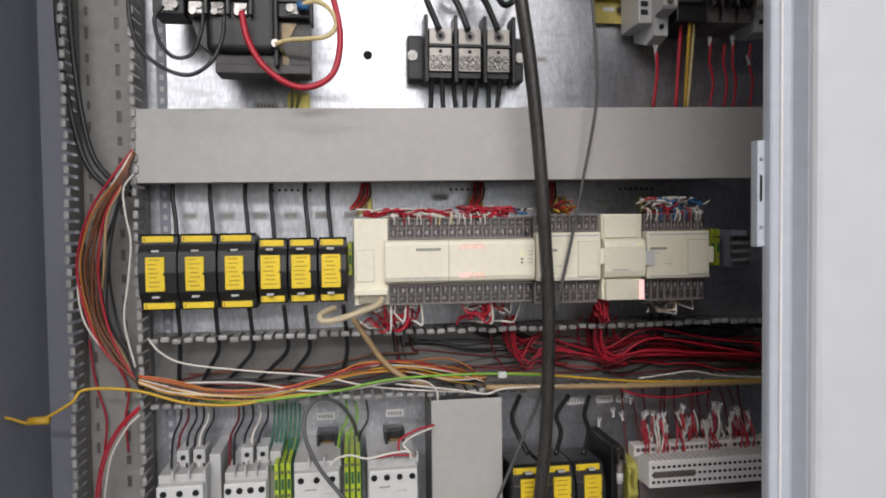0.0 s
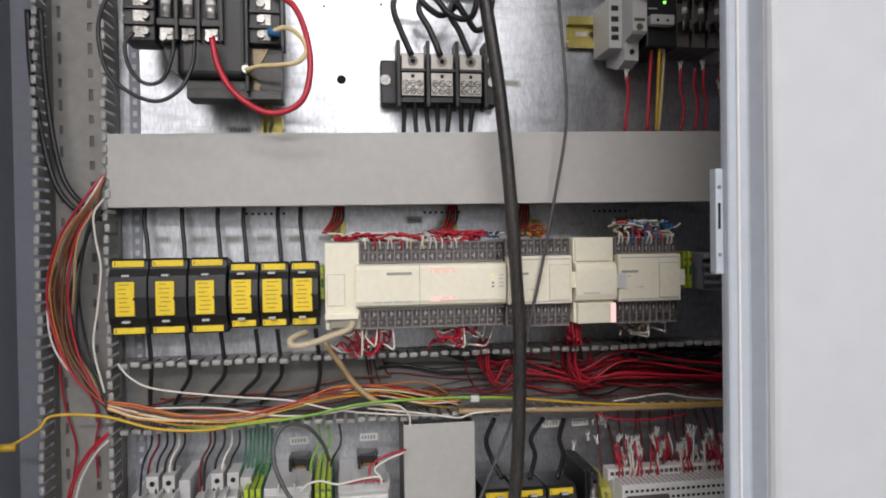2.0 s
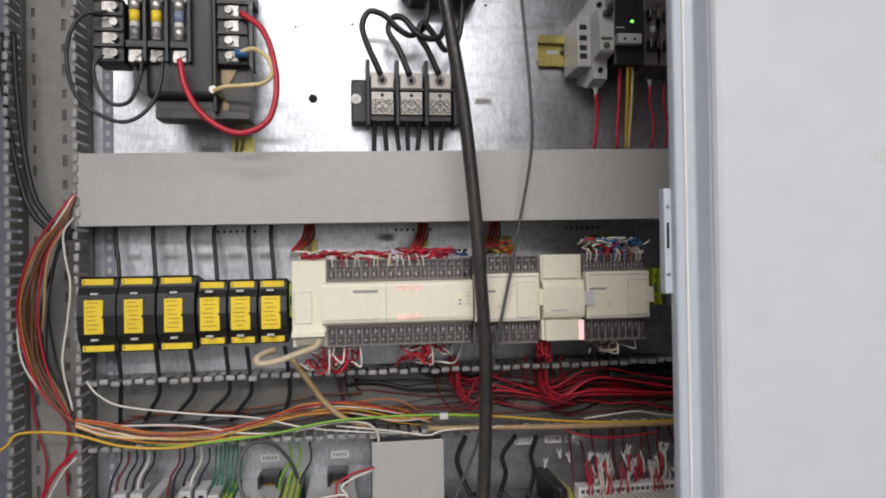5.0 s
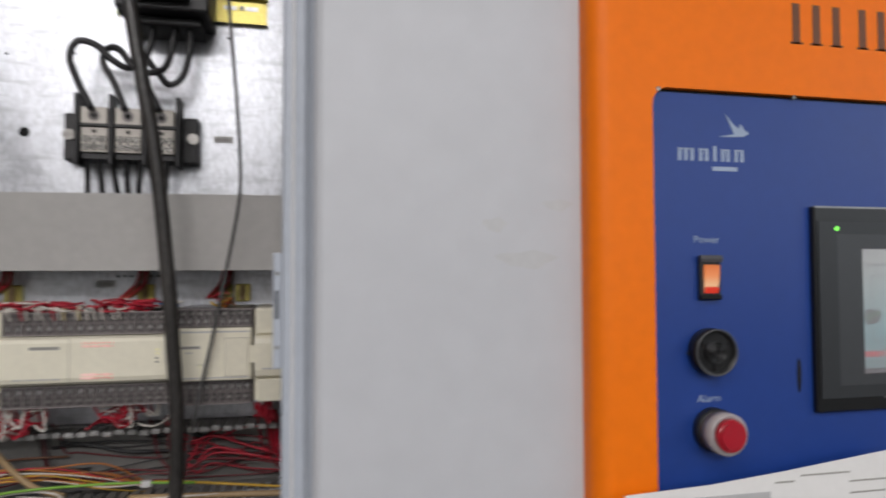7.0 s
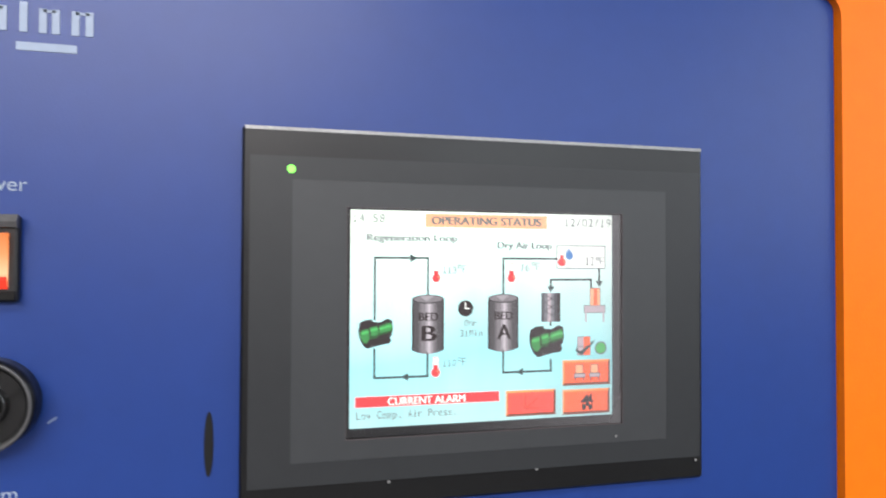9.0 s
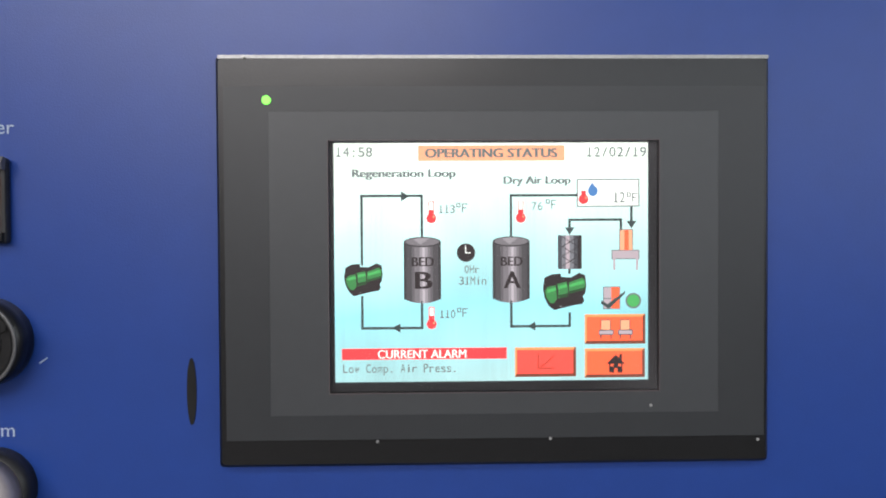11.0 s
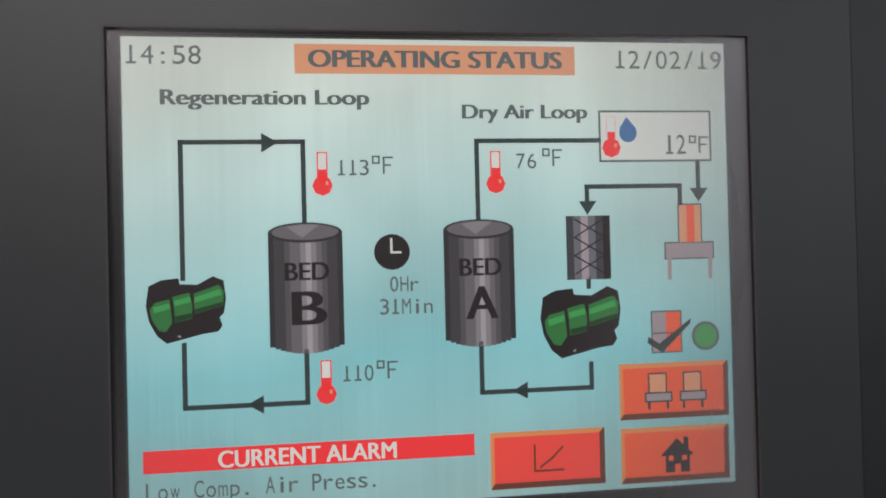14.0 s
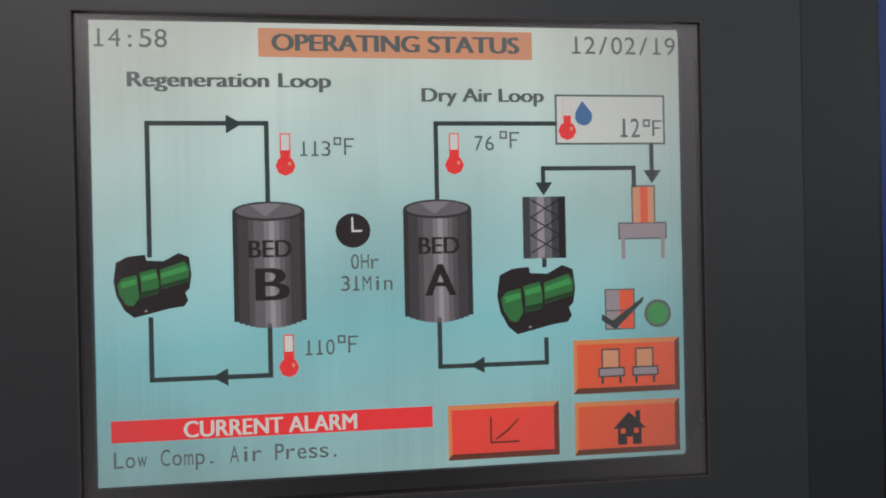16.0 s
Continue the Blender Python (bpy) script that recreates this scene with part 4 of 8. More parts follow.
    cells("31Min", S_TEXT, 45.5, 55.9, 35.4, 38.3)
    # filter
    for k, m in enumerate((S_GREY1, S_GREY2, S_PINKGREY, S_GREY2, S_GREY1, S_BLACK)):
        rect("filter_stripe", m, 82.2 + 1.48 * k, 40.9, 82.2 + 1.48 * (k + 1), 53.4)
    for k in range(3):
        for sgn in (1, -1):
            z = 42.0 + 3.6 * k
            a, b = (83.6, 89.6) if sgn > 0 else (89.6, 83.6)
            put("filter_line", S_BLACK, [(a, z), (a + 0.5, z), (b + 0.5, z + 3.6), (b, z + 3.6)], lift=2)

    def motor(cx, cz, k):
        def q(pts):
            return [(cx + a * k, cz + b * k) for a, b in pts]
        put("blower", S_BLACK, q([(-6.9, 1.1), (-6.4, 4.7), (-4.2, 5.8), (-1.1, 6.1), (-0.9, 5.0), (2.2, 4.8), (5.0, 6.3), (6.9, 5.5), (7.3, 2.2), (6.9, -0.5), (6.1, -1.3), (6.6, -2.8), (5.8, -3.9), (3.3, -4.2), (0, -5.0), (-3.3, -5.8), (-5.0, -4.4), (-6.4, -1.7)]))
        put("blower_face", S_GREEN, q([(-6.2, 0.5), (-5.3, 1.7), (-2.7, 2.3), (-2.3, -2.0), (-3.4, -3.6), (-4.6, -3.4), (-5.8, -1.5)]), lift=2)
        put("blower_face", S_GREEN, q([(-2.2, 2.7), (0.8, 3.4), (1.3, 1.0), (1.2, -1.3), (-1.8, -2.0), (-1.9, 0.5)]), lift=2)
        put("blower_body", S_GREEN, q([(1.6, 3.2), (6.0, 4.7), (6.9, 3.6), (6.8, 0.9), (1.7, -0.5)]), lift=2)
        put("blower_shine", S_GREEN2, q([(-5.6, 0.9), (-2.8, 1.6), (-2.6, 0.6), (-5.4, -0.2)]), lift=3)
        put("blower_shine", S_GREEN2, q([(-1.9, 2.0), (0.9, 2.7), (1.1, 1.7), (-1.8, 1.0)]), lift=3)
        put("blower_shine", S_GREEN2, q([(1.7, 2.5), (6.2, 3.9), (6.6, 2.9), (1.7, 1.5)]), lift=3)
        put("blower_shade", S_DGREEN, q([(-1.8, -0.9), (1.2, -0.3), (1.2, -1.2), (-1.7, -1.9)]), lift=3)
        put("blower_shade", S_DGREEN, q([(1.7, 0.3), (6.8, 1.6), (6.7, 0.9), (1.7, -0.4)]), lift=3)
        put("blower_shine", S_GREY3, q([(-1.5, -4.6), (-0.9, -4.3), (-0.8, -4.8)]), lift=3)

    motor(10.2, 37.2, 1.0)
    motor(84.5, 32.3, 1.14)
    # hopper
    rect("hopper_outline", S_TEXT, 105.1, 47.5, 110.2, 55.5, 0.5)
    rect("hopper_outline", S_TEXT, 102.2, 44.4, 112.6, 47.9, 0.5)
    rect("check_outline", S_TEXT, 99.0, 25.9, 105.4, 34.3, 0.5)
    rect("hopper", S_PEACH, 105.4, 47.8, 107.0, 55.2)
    rect("hopper", S_ORANGE, 107.0, 47.8, 108.6, 55.2)
    rect("hopper", S_PEACH, 108.6, 47.8, 109.9, 55.2)
    rect("hopper_table", S_PINKGREY, 102.5, 44.7, 112.3, 47.6)
    for a in (102.8, 111.3):
        rect("hopper_leg", S_PINKGREY, a, 40.4, a + 0.8, 44.7)
    rect("check_box", S_PINKGREY, 99.3, 26.2, 102.1, 34.0)
    rect("check_box", S_ORANGE, 102.1, 26.2, 105.1, 34.0)
    rect("check_outline", S_TEXT, 99.3, 29.7, 105.1, 30.0, 2)
    put("check_mark", S_DARK, [(98.4, 29.2), (100.6, 27.8), (107.3, 32.6), (107.1, 31.6), (101.2, 26.0), (98.2, 28.0)], lift=2)
    disc("lamp_rim", S_TEXT, 110.3, 29.0, 2.9, 1)
    disc("lamp", S_GREEN2, 110.3, 29.0, 2.3, 2)

    def button(a, b, c, d, m):
        rect("button_shade", S_EDGE, a, b, c, d)
        put("button_light", S_LITEDGE, [(a, b + 0.2), (a + 0.7, b + 1.2), (c - 1.1, d - 0.9), (c - 0.2, d), (a, d)], lift=2)
        rect("button_face", m, a + 0.7, b + 1.2, c - 1.1, d - 0.9, 3)

    button(92.2, 13.0, 114.8, 24.0, S_ORANGE)
    button(66.2, 1.0, 88.9, 11.9, S_REDBTN)
    button(92.2, 0.5, 114.6, 11.3, S_ORANGE)
    for a in (97.6, 104.8):
        rect("button_sign", S_DARK, a + 0.4, 16.3, a + 4.3, 22.1, 3.5)
        rect("button_sign", S_DARK, a - 0.3, 16.3, a + 5.3, 18.3, 4.5)
        rect("button_sign", S_PEACH, a + 0.7, 17.8, a + 4.0, 21.8, 4)
        rect("button_sign", S_PINKGREY, a, 16.6, a + 5.0, 18.0, 5)
        for k in (0.3, 4.1):
            rect("button_sign", S_DARK, a + k, 14.9, a + k + 0.5, 16.6, 4)
    rect("button_sign", S_EDGE, 74.6, 4.0, 75.0, 9.4, 4)
    rect("button_sign", S_EDGE, 74.6, 4.0, 80.6, 4.4, 4)
    put("house_sign", S_BLACK, [(100.2, 5.6), (103.6, 9.0), (107.2, 5.6), (106.2, 5.6), (106.2, 2.3), (101.2, 2.3), (101.2, 5.6)], lift=4)
    rect("house_sign", S_BLACK, 105.0, 6.8, 106.0, 9.2, 4)
    rect("house_sign", S_ORANGE, 103.1, 2.3, 104.3, 3.9, 5)
    for a in (101.8, 104.6):
        rect("house_sign", S_ORANGE, a, 4.6, a + 1.0, 5.6, 5)
    put("button_sign", S_EDGE, [(75.6, 4.9), (78.0, 6.6), (80.4, 8.9), (80.6, 8.6), (78.2, 6.2), (75.8, 4.6)], lift=4)
    rect("alarm_bar", S_RED, 2.3, 7.9, 63.1, 12.0)
    words("CURRENT ALARM", S_WHITE, 15.5, 48.0, 8.3, 11.4, heavy=0.05)
    cells("Low Comp. Air Press.", S_TEXT, 2.5, 44.9, 3.1, 6.2)


touch_panel()


# ---- wiring ducts ----
def duct_cover():
    t = thing("duct_cover", "grey plastic wiring duct cover, sprung loose at one end", "duct cover", (0.1, 0.83, 1.44))
    bm = plan(bmesh.new(), [(-0.2355, 0.8415), (-0.2340, 0.8395), (0.468, 0.7785), (0.470, 0.7800), (0.470, 0.7815), (-0.2355, 0.8435)], 1.4405, 1.5210)
    part("cover", bm, M_COVER, t)
    bm = bmesh.new()
    plan(bm, [(-0.2350, 0.8435), (0.470, 0.7815), (0.470, 0.80), (-0.2350, 0.862)], 1.4405, 1.4420)
    plan(bm, [(-0.2350, 0.8435), (0.470, 0.7815), (0.470, 0.80), (-0.2350, 0.862)], 1.5195, 1.5210)
    part("side_flange", bm, M_COVER, t)
    d = thing("wiring_duct", "grey plastic wiring duct behind its cover", "wiring duct", (0.1, 0.887, 1.443))
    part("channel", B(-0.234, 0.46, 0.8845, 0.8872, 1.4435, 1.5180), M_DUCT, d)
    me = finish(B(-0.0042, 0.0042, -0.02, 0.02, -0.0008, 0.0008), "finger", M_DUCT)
    for k in range(55):
        for z in (1.4440, 1.5172):
            share("finger", me, (-0.228 + 0.0125 * k, 0.865, z), d)


duct_cover()


def row_duct(z0, z1, x0, x1, label):
    d = thing("wiring_duct", label, "wiring duct", ((x0 + x1) / 2, 0.887, z0))
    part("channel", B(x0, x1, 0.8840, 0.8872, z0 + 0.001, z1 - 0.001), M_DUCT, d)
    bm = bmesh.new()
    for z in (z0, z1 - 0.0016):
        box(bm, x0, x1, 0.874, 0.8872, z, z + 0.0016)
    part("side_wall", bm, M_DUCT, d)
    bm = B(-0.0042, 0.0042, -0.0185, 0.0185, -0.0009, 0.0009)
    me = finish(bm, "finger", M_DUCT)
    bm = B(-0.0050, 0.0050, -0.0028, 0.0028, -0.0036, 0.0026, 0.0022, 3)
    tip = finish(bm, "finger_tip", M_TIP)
    n = int((x1 - x0 - 0.006) / 0.0123)
    rnd = random.Random(5)
    for k in range(n):
        for z, s in ((z0 + 0.001, 1), (z1 - 0.001, -1)):
            a = radians(rnd.uniform(-4, 4))
            x = x0 + 0.008 + 0.0123 * k
            share("finger", me, (x, 0.857, z), d, Matrix.Rotation(a, 4, "X"))
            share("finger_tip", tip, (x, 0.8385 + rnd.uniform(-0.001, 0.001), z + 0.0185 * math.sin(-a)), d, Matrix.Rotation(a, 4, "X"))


row_duct(1.1930, 1.2680, -0.228, 0.545, "open grey slotted wiring duct full of wires")


def vertical_duct():
    d = thing("wiring_duct", "open vertical grey slotted wiring duct with a perforated base", "wiring duct", (-0.27, 0.887, 0.60))
    x0, x1 = -0.3055, -0.2335
    zs0, zs1 = 0.60, 1.95
    bm = bmesh.new()
    cols = [(-0.2985, -0.2945), (-0.2660, -0.2610)]
    edges = [x0, cols[0][0], cols[0][1], cols[1][0], cols[1][1], x1]
    for k in (0, 2, 4):
        box(bm, edges[k], edges[k + 1], 0.8845, 0.8872, zs0, zs1)
    pitch = 0.0265
    n = int((zs1 - zs0) / pitch)
    for c, (a, b) in enumerate(cols):
        for i in range(n):
            z = zs0 + i * pitch + (0.012 if c else 0)
            box(bm, a, b, 0.8845, 0.8872, z + (0.010 if i % 2 else 0.013), min(z + pitch, zs1))
    part("perforated_base", bm, M_BASE, d)
    # dark sheet added behind the base to shade its slots
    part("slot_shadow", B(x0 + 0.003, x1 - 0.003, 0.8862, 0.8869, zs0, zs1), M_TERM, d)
    bm = bmesh.new()
    for x in (x0, x1 - 0.0016):
        box(bm, x, x + 0.0016, 0.872, 0.8872, zs0, zs1)
    part("side_wall", bm, M_DUCT, d)
    me = finish(B(-0.0009, 0.0009, -0.0185, 0.0185, -0.0042, 0.0042), "finger", M_DUCT)
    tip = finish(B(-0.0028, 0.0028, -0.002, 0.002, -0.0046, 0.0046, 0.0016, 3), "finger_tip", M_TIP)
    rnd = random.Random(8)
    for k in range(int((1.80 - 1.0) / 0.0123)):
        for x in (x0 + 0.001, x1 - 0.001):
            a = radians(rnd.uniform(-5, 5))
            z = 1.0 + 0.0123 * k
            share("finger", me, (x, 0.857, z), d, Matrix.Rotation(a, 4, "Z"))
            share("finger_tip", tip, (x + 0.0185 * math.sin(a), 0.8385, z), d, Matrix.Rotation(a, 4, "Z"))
    # second, perforated strip beside the duct: shade in its dark coat, reflections in pale slots
    s = thing("perforated_strip", "narrow perforated zinc strip beside the duct", "strip", (-0.215, 0.887, 0.9))
    part("strip", B(-0.222, -0.2110, 0.8850, 0.8872, 0.9, 1.95), M_INSIDE, s)
    me = finish(B(-0.0022, 0.0022, -0.0004, 0.0004, -0.0030, 0.0030), "slot", M_LIGHTGREY)
    for k in range(60):
        share("slot", me, (-0.2162, 0.8848, 1.12 + 0.0135 * k), s)


vertical_duct()


# ---- controller row ----
def fuse_holder(x0, x1, z0, z1, yf, lx0, lx1, lz0, lz1, label):
    t = thing("fuse_holder", label, "fuse holder", ((x0 + x1) / 2, 0.887, z0), "yellow-labelled fuse holders")
    h = z1 - z0
    prof = [(0.8872, z0 + 0.012), (0.8872, z1 - 0.012), (0.868, z1 - 0.004), (yf + 0.006, z1), (yf + 0.001, z1 - 0.003), (yf, z1 - 0.011), (yf - 0.0075, z1 - 0.020), (yf - 0.010, z0 + h * 0.5), (yf - 0.0075, z0 + 0.020), (yf, z0 + 0.011), (yf + 0.001, z0 + 0.003), (yf + 0.006, z0), (0.868, z0 + 0.004)]
    bm = profile(bmesh.new(), prof, x0, x1)
    bmesh.ops.bevel(bm, geom=bm.edges[:], offset=0.0007, segments=1, affect="EDGES")
    part("body", bm, M_BLACK, t)
    w = x1 - x0
    for z, n in ((z1 - 0.0092, "upper_strip"), (z0 + 0.0022, "lower_strip")):
        s = part(n, B(x0 + w * 0.07, x1 - w * 0.12, yf - 0.0006, yf + 0.004, z, z + 0.0068, 0.0004), M_YELLOW, t, "yellow marking strip")
        part("tick", B(x0 + w * 0.12, x0 + w * 0.14, yf - 0.0009, yf - 0.0005, z + 0.001, z + 0.0055), M_INK, s)
    lab = part("rating_label", B(lx0, lx1, yf - 0.0112, yf - 0.0070, lz0, lz1, 0.0006), M_YELLOW, t, "yellow rating label")
    rnd = random.Random(int(x0 * 10000))
    for k in range(7):
        z = lz1 - 0.0035 - k * (lz1 - lz0 - 0.006) / 6.5
        a = lx0 + 0.0025 + rnd.uniform(0, 0.003)
        part("printed_line", B(a, lx1 - 0.003 - rnd.uniform(0, 0.005), yf - 0.0114, yf - 0.0111, z, z + 0.0010), M_PRINT, lab)
    part("notch", C((lx1, yf - 0.0108, (lz0 + lz1) / 2), 0.0016, 0.0016, "y", 8), M_BLACK, t)
    for z in (lz1 + 0.0065, lz0 - 0.0065):
        part("printed_mark", B(lx0 + 0.006, lx0 + 0.0135, yf - 0.0092, yf - 0.0050, z - 0.0011, z + 0.0011), M_LABEL, t)
    part("screw_hole", C((lx0 + 0.004, yf - 0.0085, lz1 + 0.0065), 0.0013, 0.003, "y", 8), M_HOLE_SHADE, t)


for x in (-0.2300, -0.1890, -0.1475):
    fuse_holder(x, x + 0.0400, 1.3000, 1.3845, 0.8330, x + 0.0082, x + 0.0277, 1.3225, 1.3595, "large black fuse holder with yellow labels")
for x in (-0.1050, -0.0720, -0.0390):
    fuse_holder(x, x + 0.0315, 1.3045, 1.3785, 0.8330, x + 0.0035, x + 0.0245, 1.3225, 1.3595, "black fuse holder with yellow labels")


def din_rail(x0, x1, z0, z1, label):
    t = thing("din_rail", label, "mounting rail", ((x0 + x1) / 2, 0.887, z0))
    h = z1 - z0
    prof = [(0.8872, z0 + h * 0.22), (0.8872, z0 + h * 0.78), (0.8800, z0 + h * 0.78), (0.8800, z1), (0.8788, z1), (0.8788, z0 + h * 0.75), (0.8860, z0 + h * 0.75), (0.8860, z0 + h * 0.25), (0.8788, z0 + h * 0.25), (0.8788, z0), (0.8800, z0), (0.8800, z0 + h * 0.22)]
    part("rail", profile(bmesh.new(), prof, x0, x1), M_BRASS, t)
    me = finish(B(-0.0075, 0.0075, -0.0003, 0.0003, -0.0025, 0.0025, 0.0), "slot", M_ZINC)
    for k in range(max(1, int((x1 - x0) / 0.025))):
        share("slot", me, (x0 + 0.020 + 0.025 * k, 0.8857, z0 + h * 0.5), t)
    part("screw", C((x0 + 0.033 if x1 - x0 > 0.05 else x0 + 0.030, 0.8848, z0 + h * 0.5), 0.003, 0.002, "y", 10), M_STEEL, t)


din_rail(-0.225, 0.455, 1.333, 1.368, "plated rail that carries the fuses and the controller")
din_rail(0.222, 0.2845, 1.7365, 1.7780, "yellow plated rail stub")
din_rail(0.3065, 0.440, 1.6415, 1.6815, "yellow plated rail under the breaker")


def terminal_strip(parent, x0, x1, z0, z1, y, n, up):
    """A row of screw terminals with dividers, on a controller."""
    b = part("terminal_block", B(x0, x1, y, 0.870, z0, z1, 0.0008), M_TERM, parent, "dark smoky terminal block")
    p = (x1 - x0) / n
    bm = bmesh.new()
    cyl(bm, (0, 0, 0), 0.0019, 0.0016, "y", 9)
    screw = finish(bm, "screw", M_STEEL)
    wall = finish(B(-0.0006, 0.0006, -0.0016, 0.0016, -(z1 - z0) * 0.46, (z1 - z0) * 0.46), "divider", M_DIVIDER)
    well = finish(B(-p * 0.40, p * 0.40, -0.0002, 0.0002, -0.0038, 0.0038), "terminal_well", M_WELL)
    tick = finish(B(-0.0004, 0.0004, -0.0003, 0.0003, -0.0030, 0.0030), "tick", M_LABEL)
    zr = (z0 + (z1 - z0) * 0.30, z0 + (z1 - z0) * 0.74)
    for k in range(n):
        x = x0 + p * (k + 0.5)
        share("divider", wall, (x0 + p * k, y - 0.001, (z0 + z1) / 2), b)
        for i, z in enumerate(zr):
            share("terminal_well", well, (x, y - 0.0002, z), b)
            if i == (0 if up else 1):
                share("tick", tick, (x, y - 0.0022, z), b)
            share("screw", screw, (x + (0.0010 if i else -0.0012), y - 0.0008, z), b)
    bm = bmesh.new()
    box(bm, x0, x1, y - 0.0030, y, z0, z0 + 0.0012)
    box(bm, x0, x1, y - 0.0030, y, z1 - 0.0012, z1)
    part("cover_edge", bm, M_DIVIDER, b)


def controller():
    t = thing("logic_controller", "cream programmable controller with red indicator lamps", "controller", (0.1, 0.887, 1.304))
    part("body", B(0.0005, 0.199, 0.802, 0.8800, 1.3035, 1.3985, 0.001), M_CREAM, t)
    part("mounting_foot", B(0.004, 0.196, 0.8795, 0.8872, 1.325, 1.375), M_BLACK, t)
    bm = B(0.0005, 0.0375, 0.796, 0.803, 1.3195, 1.3980, 0.0012)
    part("end_block", bm, M_CREAM, t)
    lid = part("port_lid", B(0.003, 0.0215, 0.7945, 0.7965, 1.3300, 1.3640, 0.0004), M_CREAM, t)
    gap = bmesh.new()
    for a, b, c, d in ((0.0026, 0.0219, 1.3640, 1.3643), (0.0026, 0.0219, 1.3297, 1.3300), (0.0026, 0.0029, 1.33, 1.364), (0.0216, 0.0219, 1.33, 1.364)):
        box(gap, a, b, 0.7956, 0.7961, c, d)
    part("gap", gap, M_CREAMLINE, lid)
    part("port", B(0.005, 0.0345, 0.794, 0.803, 1.3060, 1.3185, 0.001), M_CREAMLINE, t, "dark connector port")
    part("port_hood", B(0.0, 0.036, 0.790, 0.803, 1.3155, 1.3220, 0.001), M_CREAM, t)
    prof = [(0.803, 1.3270), (0.803, 1.3745), (0.7925, 1.3745), (0.7865, 1.3725), (0.7845, 1.3690), (0.7845, 1.3345), (0.7865, 1.3300), (0.7925, 1.3270)]
    part("front_cover", profile(bmesh.new(), prof, 0.0335, 0.1985), M_CREAM, t, "rounded cream front cover")
    part("cover_joint", B(0.1020, 0.1024, 0.7840, 0.7848, 1.3285, 1.3735), M_CREAMLINE, t)
    part("maker_mark", B(0.0665, 0.0935, 0.7842, 0.7848, 1.3625, 1.3655), M_GREYINK, t, "small grey printed bar")
    for k in range(4):
        part("type_mark", B(0.0520 + 0.011 * k, 0.0610 + 0.011 * k, 0.7847, 0.7853, 1.3330, 1.3350), M_LABEL, t)
    me_r = finish(B(-0.0004, 0.0004, -0.0002, 0.0002, -0.0007, 0.0007), "lamp", M_LED_R)
    me_w = finish(B(-0.0010, 0.0010, -0.0002, 0.0002, -0.0010, 0.0010), "lamp", M_LED_RW)
    lit = {0: (1, 4, 8), 1: (0, 1, 2, 3, 4, 8)}
    for r, (zz) in enumerate((1.3665, 1.3350)):
        for k in range(11):
            for j in (0, 1):
                bright = k in lit[r] and (j == r or (r == 1 and k < 4))
                share("lamp", me_w if bright else me_r, (0.1150 + 0.0026 * k, 0.7842 if r == 0 else 0.7843, zz + (0.0021 if j else -0.0012)), t)
    me_g = finish(B(-0.0008, 0.0008, -0.0002, 0.0002, -0.0006, 0.0006), "lamp", M_LED_Y)
    me_k = finish(B(-0.0013, 0.0013, -0.0002, 0.0002, -0.0008, 0.0008), "lamp", M_INK)
    for z, me in ((1.3605, me_g), (1.3565, me_g), (1.3520, me_k), (1.3480, me_k)):
        share("lamp", me, (0.1835, 0.7843, z), t)
        part("lamp_mark", B(0.1905, 0.1955, 0.7842, 0.7848, z - 0.0005, z + 0.0005), M_LABEL, t)
    terminal_strip(t, 0.0385, 0.1985, 1.3755, 1.3985, 0.7990, 17, True)
    terminal_strip(t, 0.0385, 0.1985, 1.3035, 1.3250, 0.7990, 17, False)
    for x, z in ((0.1915, 1.3800), (0.1965, 1.3215)):
        part("captive_screw", C((x, 0.7985, z), 0.0030, 0.004, "y", 12), M_BLACK, t)


controller()


